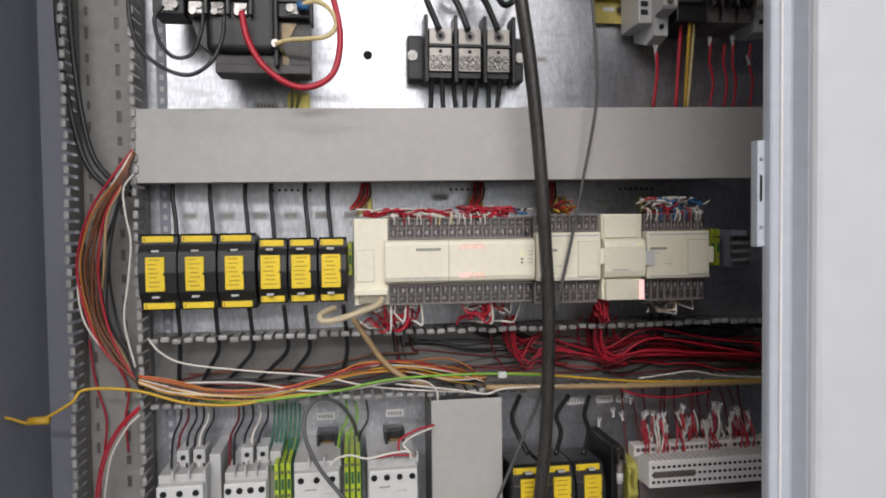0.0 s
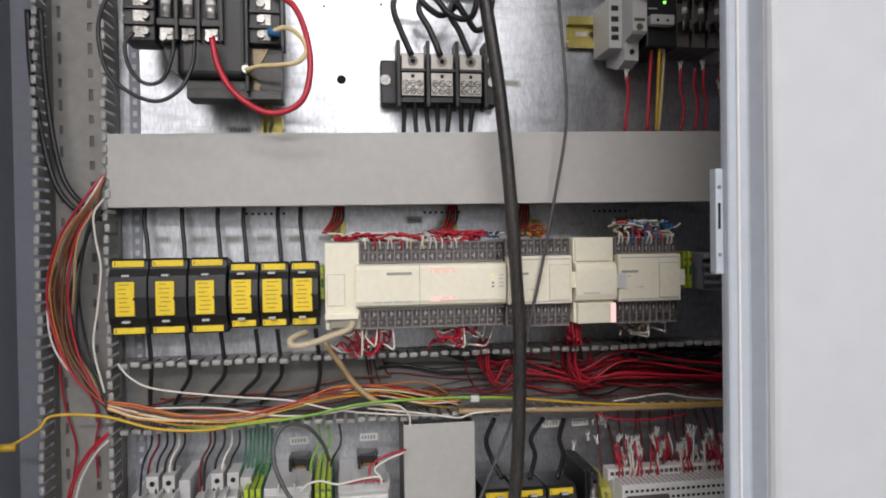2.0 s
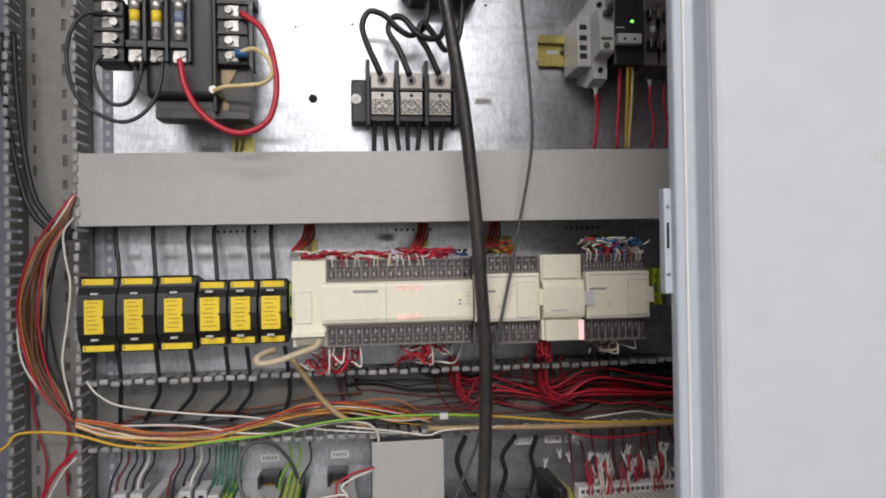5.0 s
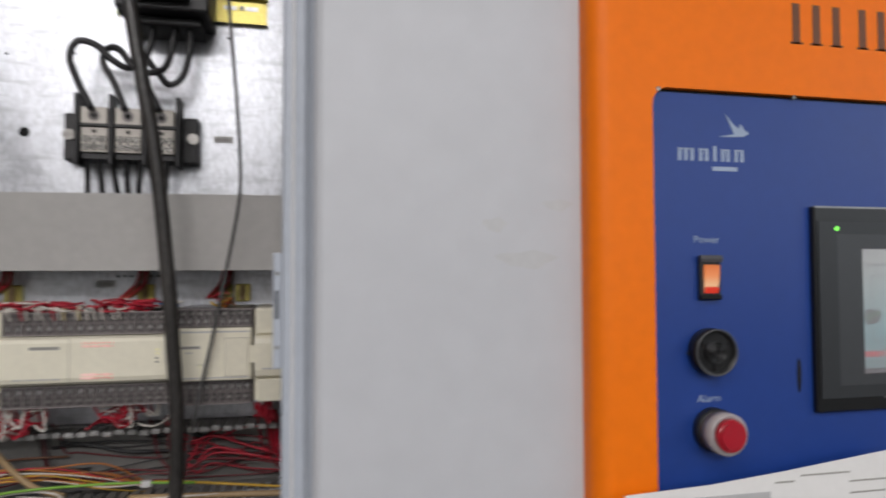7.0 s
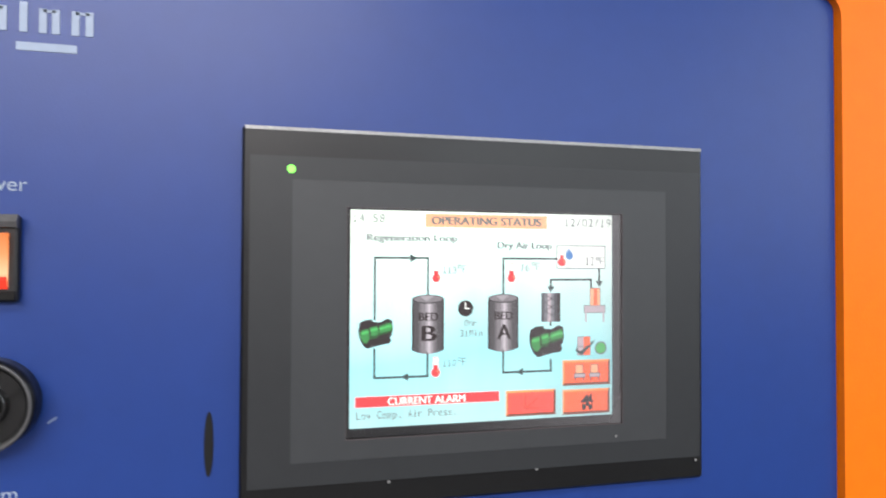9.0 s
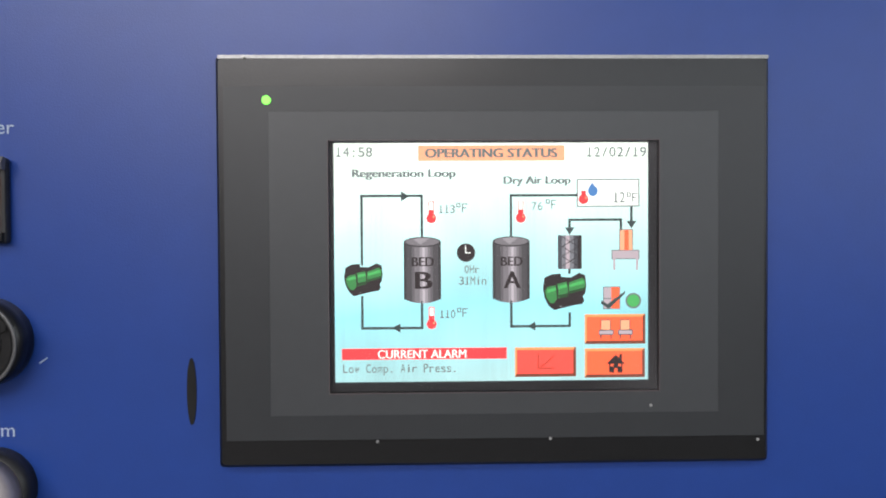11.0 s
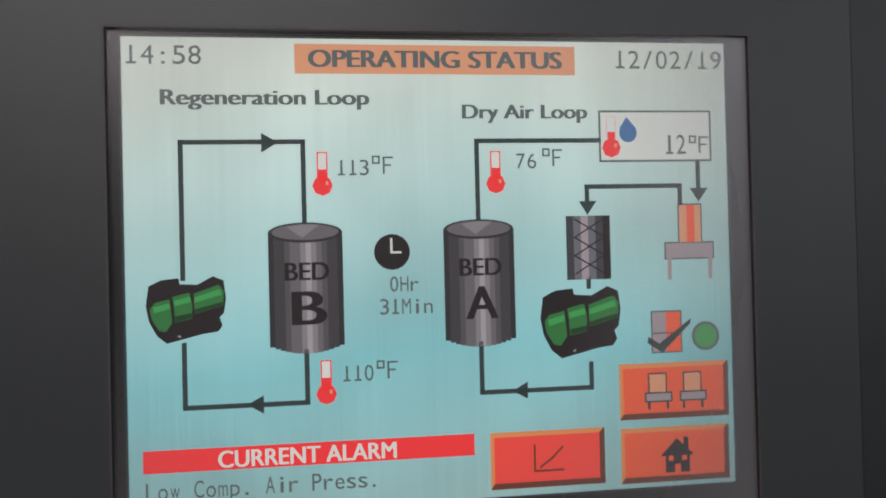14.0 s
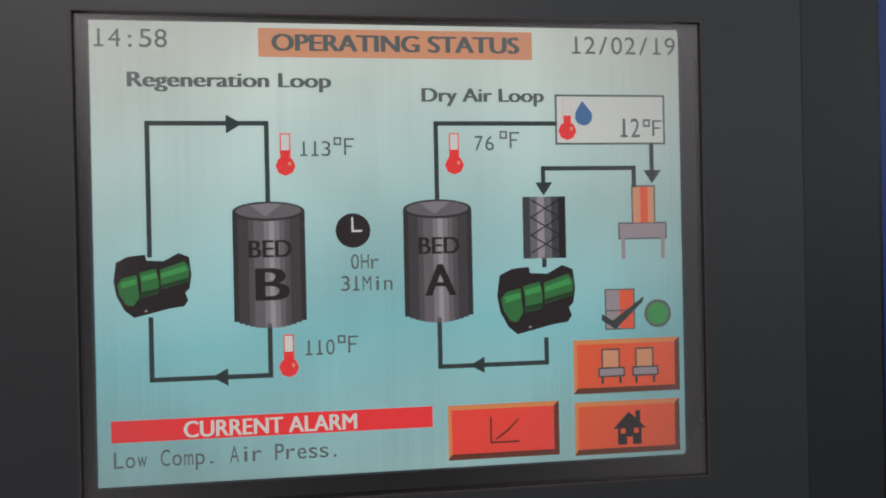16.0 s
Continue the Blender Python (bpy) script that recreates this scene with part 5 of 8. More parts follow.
def extension(x0, x1, kind_label):
    t = thing("extension_module", kind_label, "controller module", ((x0 + x1) / 2, 0.887, 1.304), "controller extension modules")
    part("body", B(x0, x1, 0.800, 0.8872, 1.3000, 1.4005, 0.001), M_TERM, t, "smoky terminal body")
    part("front_cover", B(x0 + 0.0005, x1 - 0.001, 0.7865, 0.802, 1.3265, 1.3805, 0.0015), M_CREAM, t, "cream front cover")
    a = x1 - 0.0275
    d = part("small_lid", B(a, x1 - 0.0045, 0.7853, 0.787, 1.3310, 1.3700, 0.0004), M_CREAM, t)
    gap = bmesh.new()
    for p, q, c, e in ((a - 0.0004, x1 - 0.0041, 1.3700, 1.3704), (a - 0.0004, x1 - 0.0041, 1.3306, 1.3310), (a - 0.0004, a, 1.3306, 1.3704), (x1 - 0.0045, x1 - 0.0041, 1.3306, 1.3704)):
        box(gap, p, q, 0.7861, 0.7867, c, e)
    part("gap", gap, M_CREAMLINE, d)
    part("maker_mark", B(x0 + 0.004, x0 + 0.024, 0.7862, 0.7868, 1.3595, 1.3622), M_GREYINK, t)
    part("type_mark", B(x0 + 0.010, x0 + 0.016, 0.7862, 0.7868, 1.3550, 1.3560), M_LABEL, t)
    part("type_mark", B(x0 + 0.022, x0 + 0.030, 0.7862, 0.7868, 1.3425, 1.3435), M_LABEL, t)
    part("marking_row", B(x0 + 0.003, x1 - 0.004, 0.7862, 0.7868, 1.3760, 1.3774), M_LABEL, t)
    part("marking_row", B(x0 + 0.003, x1 - 0.004, 0.7862, 0.7868, 1.3288, 1.3300), M_LABEL, t)
    part("lamp", B(x0 + 0.0235, x0 + 0.0250, 0.7862, 0.7868, 1.3420, 1.3432), M_LED_Y, t)
    part("clip", B(x1 - 0.003, x1 + 0.003, 0.7845, 0.7880, 1.3440, 1.3620, 0.0005), M_CREAM, t)
    n = 9
    terminal_strip(t, x0 + 0.001, x1 - 0.002, 1.3815, 1.4000, 0.7975, n, True)
    terminal_strip(t, x0 + 0.001, x1 - 0.002, 1.3005, 1.3255, 0.7975, n, False)


extension(0.2005, 0.2765, "cream extension module beside the main controller")
extension(0.3300, 0.4075, "cream extension module at the end of the row")


def analog_module():
    t = thing("analog_module", "tall cream module with a red lit strip", "controller module", (0.302, 0.887, 1.303))
    part("body", B(0.2785, 0.3265, 0.792, 0.8872, 1.3035, 1.4005, 0.001), M_CREAM, t)
    prof = [(0.795, 1.3275), (0.795, 1.3725), (0.7870, 1.3718), (0.7835, 1.3690), (0.7820, 1.3640), (0.7820, 1.3360), (0.7840, 1.3300)]
    part("front_cover", profile(bmesh.new(), prof, 0.2785, 0.3265), M_CREAM, t, "rounded cream front cover")
    part("upper_lid", B(0.2800, 0.3215, 0.7885, 0.793, 1.3735, 1.3995, 0.0012), M_CREAM, t)
    part("lower_lid", B(0.2815, 0.3265, 0.7855, 0.793, 1.3030, 1.3265, 0.0012), M_CREAM, t)
    part("lit_strip", B(0.3205, 0.3260, 0.7848, 0.7857, 1.3035, 1.3255), M_LED_RW, t, "glowing pink-red strip")
    part("lamp", B(0.3190, 0.3205, 0.7815, 0.7822, 1.3655, 1.3668), M_LED_Y, t)
    part("type_mark", B(0.2870, 0.3060, 0.7817, 0.7823, 1.3370, 1.3385), M_LABEL, t)
    part("link_cable", B(0.3265, 0.3385, 0.7840, 0.7850, 1.3420, 1.3590, 0.0004), M_WHITE, t, "flat white link cable")


analog_module()


def earth_terminal(x, z0, z1, y, n, group):
    for k in range(n):
        t = thing("earth_terminal", "green and yellow earth terminal on the rail", "terminal", (x + 0.0065 * k, 0.887, z0), group)
        part("body", B(x + 0.0065 * k, x + 0.0065 * k + 0.0045, y, 0.8872, z0, z1, 0.0006), M_GREENYEL, t)
        part("side", B(x + 0.0065 * k + 0.0045, x + 0.0065 * k + 0.0062, y + 0.004, 0.8872, z0, z1), M_DARKGREEN, t)
        part("window", B(x + 0.0065 * k + 0.0008, x + 0.0065 * k + 0.0037, y - 0.0003, y + 0.001, z0 + (z1 - z0) * 0.36, z0 + (z1 - z0) * 0.62), M_DARKGREEN, t)
        for z in (z0 + (z1 - z0) * 0.22, z0 + (z1 - z0) * 0.78):
            part("screw", C((x + 0.0065 * k + 0.0022, y - 0.0002, z), 0.0017, 0.0016, "y", 8), M_STEEL, t)


earth_terminal(0.4250, 1.338, 1.382, 0.815, 2, "earth terminals by the controller")
earth_terminal(-0.0060, 1.334, 1.372, 0.835, 1, "earth terminals by the controller")


def rail_terminal(x, z0, z1, y):
    t = thing("feed_terminal", "grey rail terminal at the row's end", "terminal", (x, 0.887, z0))
    part("body", B(x, x + 0.020, y, 0.8872, z0, z1, 0.001), M_INSIDE, t)
    for k in range(4):
        part("clamp", B(x - 0.002, x + 0.022, y - 0.003, y + 0.002, z0 + 0.003 + 0.010 * k, z0 + 0.008 + 0.010 * k, 0.0008), M_STEEL, t)


rail_terminal(0.452, 1.335, 1.380, 0.815)


# ---- upper part ----
def distribution_block():
    t = thing("distribution_block", "black three-pole power distribution block with metal lugs", "terminal block", (0.138, 0.887, 1.562))
    part("base", B(0.0680, 0.2095, 0.8660, 0.8872, 1.5635, 1.6165, 0.002), M_BLACK, t)
    for x in (0.0735, 0.204):
        part("mounting_screw", C((x, 0.865, 1.592), 0.0062, 0.004, "y", 16), M_STEEL, t, "bright round screw head")
    for k in range(4):
        x = 0.0855 + 0.0345 * k
        part("divider", B(x, x + 0.0045, 0.8400, 0.867, 1.5560, 1.6335, 0.001), M_BLACK, t)
    part("cross_bar", B(0.0855, 0.193, 0.8440, 0.850, 1.5985, 1.6015), M_BLACK, t)
    for k in range(3):
        x = 0.0912 + 0.0345 * k
        b = part("lug_block", B(x, x + 0.0268, 0.8460, 0.867, 1.5700, 1.5975, 0.0008), M_ALU, t, "tinned metal lug block")
        part("lug_top", B(x, x + 0.0268, 0.8440, 0.867, 1.6005, 1.6195, 0.0008), M_ALU, t)
        cx = x + 0.0134
        part("clamp_screw", ring(bmesh.new(), (cx, 1.6100), 0.0030, 0.0060, 0.8432, 0.8442, 20), M_TERM, t)
        part("clamp_socket", C((cx, 0.8438, 1.6100), 0.0029, 0.001, "y", 12), M_HOLE_SHADE, t)
        part("small_hole", C((cx, 0.8458, 1.5930), 0.0022, 0.001, "y", 12), M_HOLE_SHADE, b)
        for i in range(3):
            for z in (1.5845, 1.5760):
                sx = x + 0.0052 + 0.0082 * i
                u = part("set_screw", C((sx, 0.8455, z), 0.0030, 0.0016, "y", 12), M_STEEL, b)
                part("recess", ring(bmesh.new(), (sx, z), 0.0030, 0.0040, 0.8456, 0.8462, 14), M_HOLE_SHADE, b)
                slot = B(sx - 0.0025, sx + 0.0025, 0.8443, 0.8448, z - 0.0005, z + 0.0005)
                bmesh.ops.rotate(slot, verts=slot.verts[:], cent=(sx, 0.8445, z), matrix=Matrix.Rotation(0.7 + 1.3 * i + 60 * (z - 1.57) + k, 3, "Y"))
                part("slot", slot, M_HOLE_SHADE, b)
        part("outlet", B(x, x + 0.0268, 0.850, 0.867, 1.5635, 1.5695), M_BLACK, t)


distribution_block()


def transformer():
    t = thing("control_transformer", "black control transformer with fuses and screw terminals", "transformer", (-0.11, 0.887, 1.548))
    pts = [(-0.1640, 1.605), (-0.1640, 1.700), (-0.150, 1.712), (-0.055, 1.712), (-0.0425, 1.700), (-0.0425, 1.5550), (-0.1400, 1.5550), (-0.1425, 1.5720), (-0.158, 1.586)]
    part("core", prism(bmesh.new(), pts, 0.812, 0.8420), M_CORE, t, "lacquered laminated core")
    part("foot", B(-0.1410, -0.0420, 0.806, 0.8350, 1.5540, 1.5640, 0.001), M_CORE, t)
    part("upper_foot", B(-0.1640, -0.0420, 0.812, 0.8872, 1.700, 1.720, 0.001), M_CORE, t)
    part("winding", B(-0.1500, -0.0760, 0.802, 0.86, 1.5750, 1.690, 0.008, 4), M_BLACK, t, "taped winding")
    part("side_bracket", B(-0.0790, -0.0750, 0.795, 0.86, 1.560, 1.70, 0.001), M_BLACK, t)
    me = finish(B(-0.0065, 0.0065, -0.001, 0.001, -0.0060, 0.0060, 0.0006), "terminal_plate", M_STEEL)
    bm = C((0, -0.002, 0), 0.0042, 0.003, "y", 12)
    box(bm, -0.0036, 0.0036, -0.0038, -0.0033, -0.0004, 0.0004)
    sc = finish(bm, "screw", M_STEEL)
    for x0, x1, cx in ((-0.2015, -0.1700, -0.1790), (-0.0750, -0.0415, -0.0620)):
        b = part("terminal_block", B(x0, x1, 0.800, 0.835, 1.6120, 1.6790, 0.0015), M_BLACK, t, "black terminal block")
        for k in range(4):
            z = 1.6210 + 0.0165 * k
            share("terminal_plate", me, (cx - (0.006 if cx < -0.1 else -0.004), 0.7995, z), b)
            share("screw", sc, (cx, 0.7985, z), b)
            part("barrier", B(x0 + 0.001, x1 - 0.001, 0.7960, 0.801, z + 0.0068, z + 0.0096), M_BLACK, b)
    part("bridge", B(-0.2015, -0.040, 0.834, 0.845, 1.6150, 1.676), M_BLACK, t)
    f = part("fuse_block", B(-0.1690, -0.0930, 0.808, 0.84, 1.6120, 1.760, 0.002), M_BLACK, t)
    for k, x in enumerate((-0.1580, -0.1360, -0.1130)):
        part("clip", B(x - 0.0075, x + 0.0075, 0.797, 0.81, 1.6120, 1.6260, 0.0015), M_STEEL, f)
        part("clip", B(x - 0.0080, x + 0.0080, 0.797, 0.81, 1.6760, 1.7000, 0.0015), M_STEEL, f)
        for dx in (-0.003, 0.003):
            part("clip_screw", C((x + dx, 0.7965, 1.6180 + dx), 0.0036, 0.003, "y", 9), M_STEEL, f)
        u = part("fuse", C((x, 0.797, 1.6590), 0.0050, 0.046, "z", 16), M_STRIP, f, "small white cartridge fuse with metal caps", True)
        part("fuse_band", C((x, 0.797, 1.6600), 0.0053, 0.012, "z", 16), M_YELLOW if k < 2 else M_BANDBLUE, u, "yellow band" if k < 2 else "grey-blue band", True)
        part("fuse_cap", C((x, 0.797, 1.6725), 0.0058, 0.012, "z", 16), M_NICKEL, u, "bright metal cap", True)
        part("fuse_cap", C((x, 0.797, 1.6430), 0.0050 if k < 2 else 0.0058, 0.012, "z", 16), M_NICKEL, u, "bright metal cap", True)
        part("barrier", B(x + 0.0095, x + 0.0125, 0.792, 0.81, 1.612, 1.76), M_BLACK, f)
        part("bar", B(x - 0.0095, x + 0.0095, 0.795, 0.81, 1.6270, 1.6350, 0.001), M_BLACK, f)
    part("earth_stud", C((-0.0775, 0.7925, 1.5825), 0.0042, 0.006, "y", 10), M_STEEL, t)
    part("varnish_patch", prism(bmesh.new(), [(-0.0725, 1.609), (-0.0725, 1.594), (-0.067, 1.5905), (-0.061, 1.599), (-0.0565, 1.609)], 0.8095, 0.813), M_VARNISH, t, "yellow-brown varnish")
    part("varnish_patch", prism(bmesh.new(), [(-0.0715, 1.576), (-0.0725, 1.561), (-0.066, 1.5595), (-0.0645, 1.571)], 0.8095, 0.813), M_VARNISH, t, "yellow-brown varnish")
    s = thing("small_bracket", "small yellow plated bracket below the transformer", "bracket", (-0.055, 0.887, 1.52))
    part("plate", B(-0.0735, -0.0480, 0.874, 0.8872, 1.520, 1.548, 0.0008), M_BRASS, s)
    c = thing("wire_connector", "blue crimp ferrule on the earth wire", "connector", (-0.047, 0.79, 1.617))
    part("sleeve", C((-0.0485, 0.791, 1.6220), 0.0045, 0.012, "x", 12), M_BLUEWIRE, c, "", True)


transformer()


def upper_contactor():
    t = thing("upper_contactor", "black contactor above the cable loops", "contactor", (0.18, 0.887, 1.690))
    part("body", B(0.1300, 0.2260, 0.815, 0.8872, 1.7220, 1.81, 0.003), M_BLACK, t)
    part("front", B(0.1500, 0.2060, 0.800, 0.816, 1.7300, 1.80, 0.003), M_BEZEL, t)
    part("lower_shroud", B(0.1400, 0.2160, 0.835, 0.8872, 1.712, 1.7225, 0.003), M_BLACK, t)
    part("rating_label", B(0.1580, 0.1900, 0.799, 0.8005, 1.7500, 1.78), M_LABEL, t)
    part("earth_mark", B(0.1290, 0.1302, 0.830, 0.845, 1.72, 1.76), M_GREENYEL, t)


upper_contactor()


def breaker():
    t = thing("circuit_breaker", "light grey circuit breaker on the rail", "breaker", (0.352, 0.887, 1.605))
    prof = [(0.880, 1.618), (0.880, 1.705), (0.826, 1.712), (0.822, 1.690), (0.803, 1.687), (0.800, 1.683), (0.800, 1.640), (0.803, 1.637), (0.822, 1.634), (0.824, 1.612), (0.845, 1.606)]
    part("body", profile(bmesh.new(), prof, 0.3570, 0.3745), M_LIGHTGREY, t)
    part("side_contact", B(0.3400, 0.3570, 0.828, 0.8805, 1.6270, 1.6880, 0.0015), M_LIGHTGREY, t, "grey auxiliary contact")
    for z in (1.675, 1.662, 1.650, 1.640):
        part("contact_slot", B(0.3425, 0.3515, 0.8272, 0.8282, z - 0.003, z + 0.003), M_BLACK, t)
    part("toggle", B(0.3610, 0.3700, 0.790, 0.802, 1.6780, 1.6850, 0.001), M_BLACK, t)
    part("rating_mark", B(0.3590, 0.3720, 0.7993, 0.8001, 1.6510, 1.6545), M_INK, t)
    part("round_mark", C((0.3655, 0.7997, 1.6445), 0.0040, 0.001, "y", 16), M_INK, t)
    for z in (1.701, 1.622):
        part("terminal_hole", C((0.3658, 0.823, z), 0.0030, 0.004, "y", 12), M_HOLE_SHADE, t)
    r = thing("relay_module", "black relay module with a green lamp", "relay", (0.40, 0.887, 1.62))
    part("body", B(0.3790, 0.4170, 0.810, 0.8805, 1.6250, 1.7050, 0.0015), M_BLACK, r)
    part("terminal", B(0.3800, 0.4090, 0.800, 0.812, 1.6480, 1.6600, 0.001), M_LIGHTGREY, r)
    for x in (0.388, 0.400):
        part("terminal_hole", C((x, 0.7998, 1.653), 0.0017, 0.001, "y", 10), M_HOLE_SHADE, r)
    part("lamp", B(0.4000, 0.4030, 0.8090, 0.8105, 1.6760, 1.6790), M_LED_G, r)
    part("printed_mark", B(0.3810, 0.3920, 0.8093, 0.8101, 1.6690, 1.6705), M_LABEL, r)
    for k in range(3):
        f = thing("fuse_terminal", "black fuse terminal with a metal clip", "fuse holder", (0.43 + 0.02 * k, 0.887, 1.62), "small fuse terminals")
        x = 0.424 + 0.021 * k
        part("body", B(x, x + 0.017, 0.825, 0.8872, 1.6300, 1.7150, 0.001), M_TERM, f, "smoky translucent body")
        part("cartridge", C((x + 0.0085, 0.820, 1.672), 0.0030, 0.036, "z", 12), M_TERM, f, "smoky glass cartridge", True)
        for z in (1.690, 1.653):
            for dx in (0.0035, 0.0125):
                part("clip", B(x + dx - 0.0018, x + dx + 0.0018, 0.812, 0.826, z - 0.006, z + 0.006, 0.0008), M_STEEL, f)
        part("band", C((x + 0.0085, 0.820, 1.672), 0.0034, 0.007, "z", 12), M_LABEL, f, "", True)


breaker()


def slim_breaker():
    t = thing("circuit_breaker", "slim light grey circuit breaker at the end of the rail", "breaker", (0.50, 0.887, 1.618))
    prof = [(0.880, 1.625), (0.880, 1.705), (0.835, 1.712), (0.831, 1.690), (0.815, 1.687), (0.815, 1.652), (0.829, 1.648), (0.832, 1.622), (0.848, 1.618)]
    part("body", profile(bmesh.new(), prof, 0.4900, 0.5080), M_LIGHTGREY, t)
    part("terminal_hole", C((0.4990, 0.8312, 1.634), 0.0030, 0.004, "y", 12), M_HOLE_SHADE, t)
    part("rating_mark", B(0.4930, 0.5045, 0.8143, 0.8151, 1.668, 1.671), M_INK, t)
    part("rating_mark", B(0.4930, 0.5025, 0.8143, 0.8151, 1.661, 1.663), M_INK, t)
    part("toggle", B(0.4945, 0.5035, 0.805, 0.816, 1.678, 1.685, 0.001), M_BLACK, t)


slim_breaker()


# ---- lower part ----
def cover_box():
    t = thing("cover_box", "plain grey cover plate over the lower terminals", "cover", (0.126, 0.887, 0.98))
    part("front", B(0.0850, 0.1675, 0.8190, 0.8215, 0.98, 1.1900, 0.0008), M_COVER, t)
    bm = bmesh.new()
    box(bm, 0.0850, 0.0870, 0.8215, 0.8872, 0.98, 1.1890)
    box(bm, 0.1655, 0.1675, 0.8215, 0.8872, 0.98, 1.1890)
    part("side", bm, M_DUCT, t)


cover_box()


def contactor(x0, x1, z1, yf, label, poles, back=True):
    t = thing("contactor", label, "contactor", ((x0 + x1) / 2, 0.887, 1.02), "white contactors")
    part("body", B(x0, x1, yf + 0.012, 0.8872, 1.02, z1 - 0.004, 0.0015), M_LIGHTGREY, t)
    part("front", B(x0 + 0.001, x1 - 0.001, yf, yf + 0.013, 1.02, z1 - 0.012, 0.0015), M_WHITE, t)
    w = (x1 - x0) / poles
    for k in range(poles):
        cx = x0 + w * (k + 0.5)
        part("terminal_hole", C((cx, yf - 0.0002, z1 - 0.020), 0.0034, 0.0012, "y", 14), M_HOLE_SHADE, t)
        part("fin", B(cx + w * 0.42, cx + w * 0.56, yf + 0.006, yf + 0.03, z1 - 0.008, z1 + 0.002, 0.0005), M_LIGHTGREY, t)
    part("printed_mark", B(x0 + 0.012, x0 + 0.024, yf - 0.0004, yf + 0.0002, z1 - 0.031, z1 - 0.0295), M_GREYINK, t)
    part("printed_mark", B(x0 + 0.03, x0 + 0.042, yf - 0.0004, yf + 0.0002, z1 - 0.036, z1 - 0.0345), M_LABEL, t)
    if back:
        for k in range(2):
            cx = x0 + 0.020 + 0.017 * k
            b = part("upper_terminal", B(cx - 0.0065, cx + 0.0065, yf + 0.036, 0.86, z1 - 0.006, z1 + 0.014, 0.001), M_LIGHTGREY, t)
            part("terminal_hole", C((cx, yf + 0.0358, z1 + 0.006), 0.0028, 0.001, "y", 12), M_HOLE_SHADE, b)
        part("side_block", B(x1, x1 + 0.012, yf + 0.03, 0.8872, 1.02, z1 + 0.010, 0.001), M_LIGHTGREY, t)


contactor(-0.2090, -0.1600, 1.1330, 0.790, "white contactor with wires entering its top", 3)
contactor(-0.1410, -0.0955, 1.1320, 0.790, "white four-pole contactor with wires entering its top", 4)
contactor(-0.0680, -0.0185, 1.1400, 0.785, "white motor starter beside earth terminals", 3, False)
contactor(0.0110, 0.0660, 1.1380, 0.785, "white motor starter beside the cover plate", 4, False)
earth_terminal(-0.0890, 1.09, 1.135, 0.800, 3, "earth terminals between the contactors")
earth_terminal(-0.0140, 1.09, 1.140, 0.800, 3, "earth terminals between the contactors")


def marker(x0, x1, z0, z1, y=0.8866, tape=None):
    t = thing("marker_label", "small pale marker label stuck on the plate", "label", ((x0 + x1) / 2, 0.887, z0), "marker labels on the plate")
    part("tape", B(x0, x1, y, 0.8872, z0, z1), tape or M_LABEL, t)
    n = 5
    for k in range(n):
        w = (x1 - x0) * 0.8 / n
        a = x0 + (x1 - x0) * 0.1 + w * k
        part("bar", B(a, a + w * 0.6, y - 0.0002, y, z0 + (z1 - z0) * 0.25, z1 - (z1 - z0) * 0.25), M_GREYINK, t)


for x0, x1, z0, z1 in ((0.2240, 0.2460, 1.5930, 1.6010), (-0.113, -0.086, 1.53, 1.539), (0.306, 0.332, 1.4140, 1.4230), (0.374, 0.398, 1.4140, 1.4230), (-0.158, -0.14, 1.223, 1.229), (0.098, 0.118, 1.421, 1.430)):
    marker(x0, x1, z0, z1)
for x0, x1, z0, z1 in ((-0.0470, -0.0250, 1.1550, 1.1640), (0.0370, 0.0590, 1.1545, 1.1635), (0.268, 0.292, 1.158, 1.168), (0.308, 0.33, 1.158, 1.168), (0.335, 0.357, 1.157, 1.167)):
    marker(x0, x1, z0, z1, tape=M_STRIP)
for x in (-0.198, -0.156, -0.118, -0.082, -0.045, -0.01):
    marker(x, x + 0.018, 1.400, 1.409)


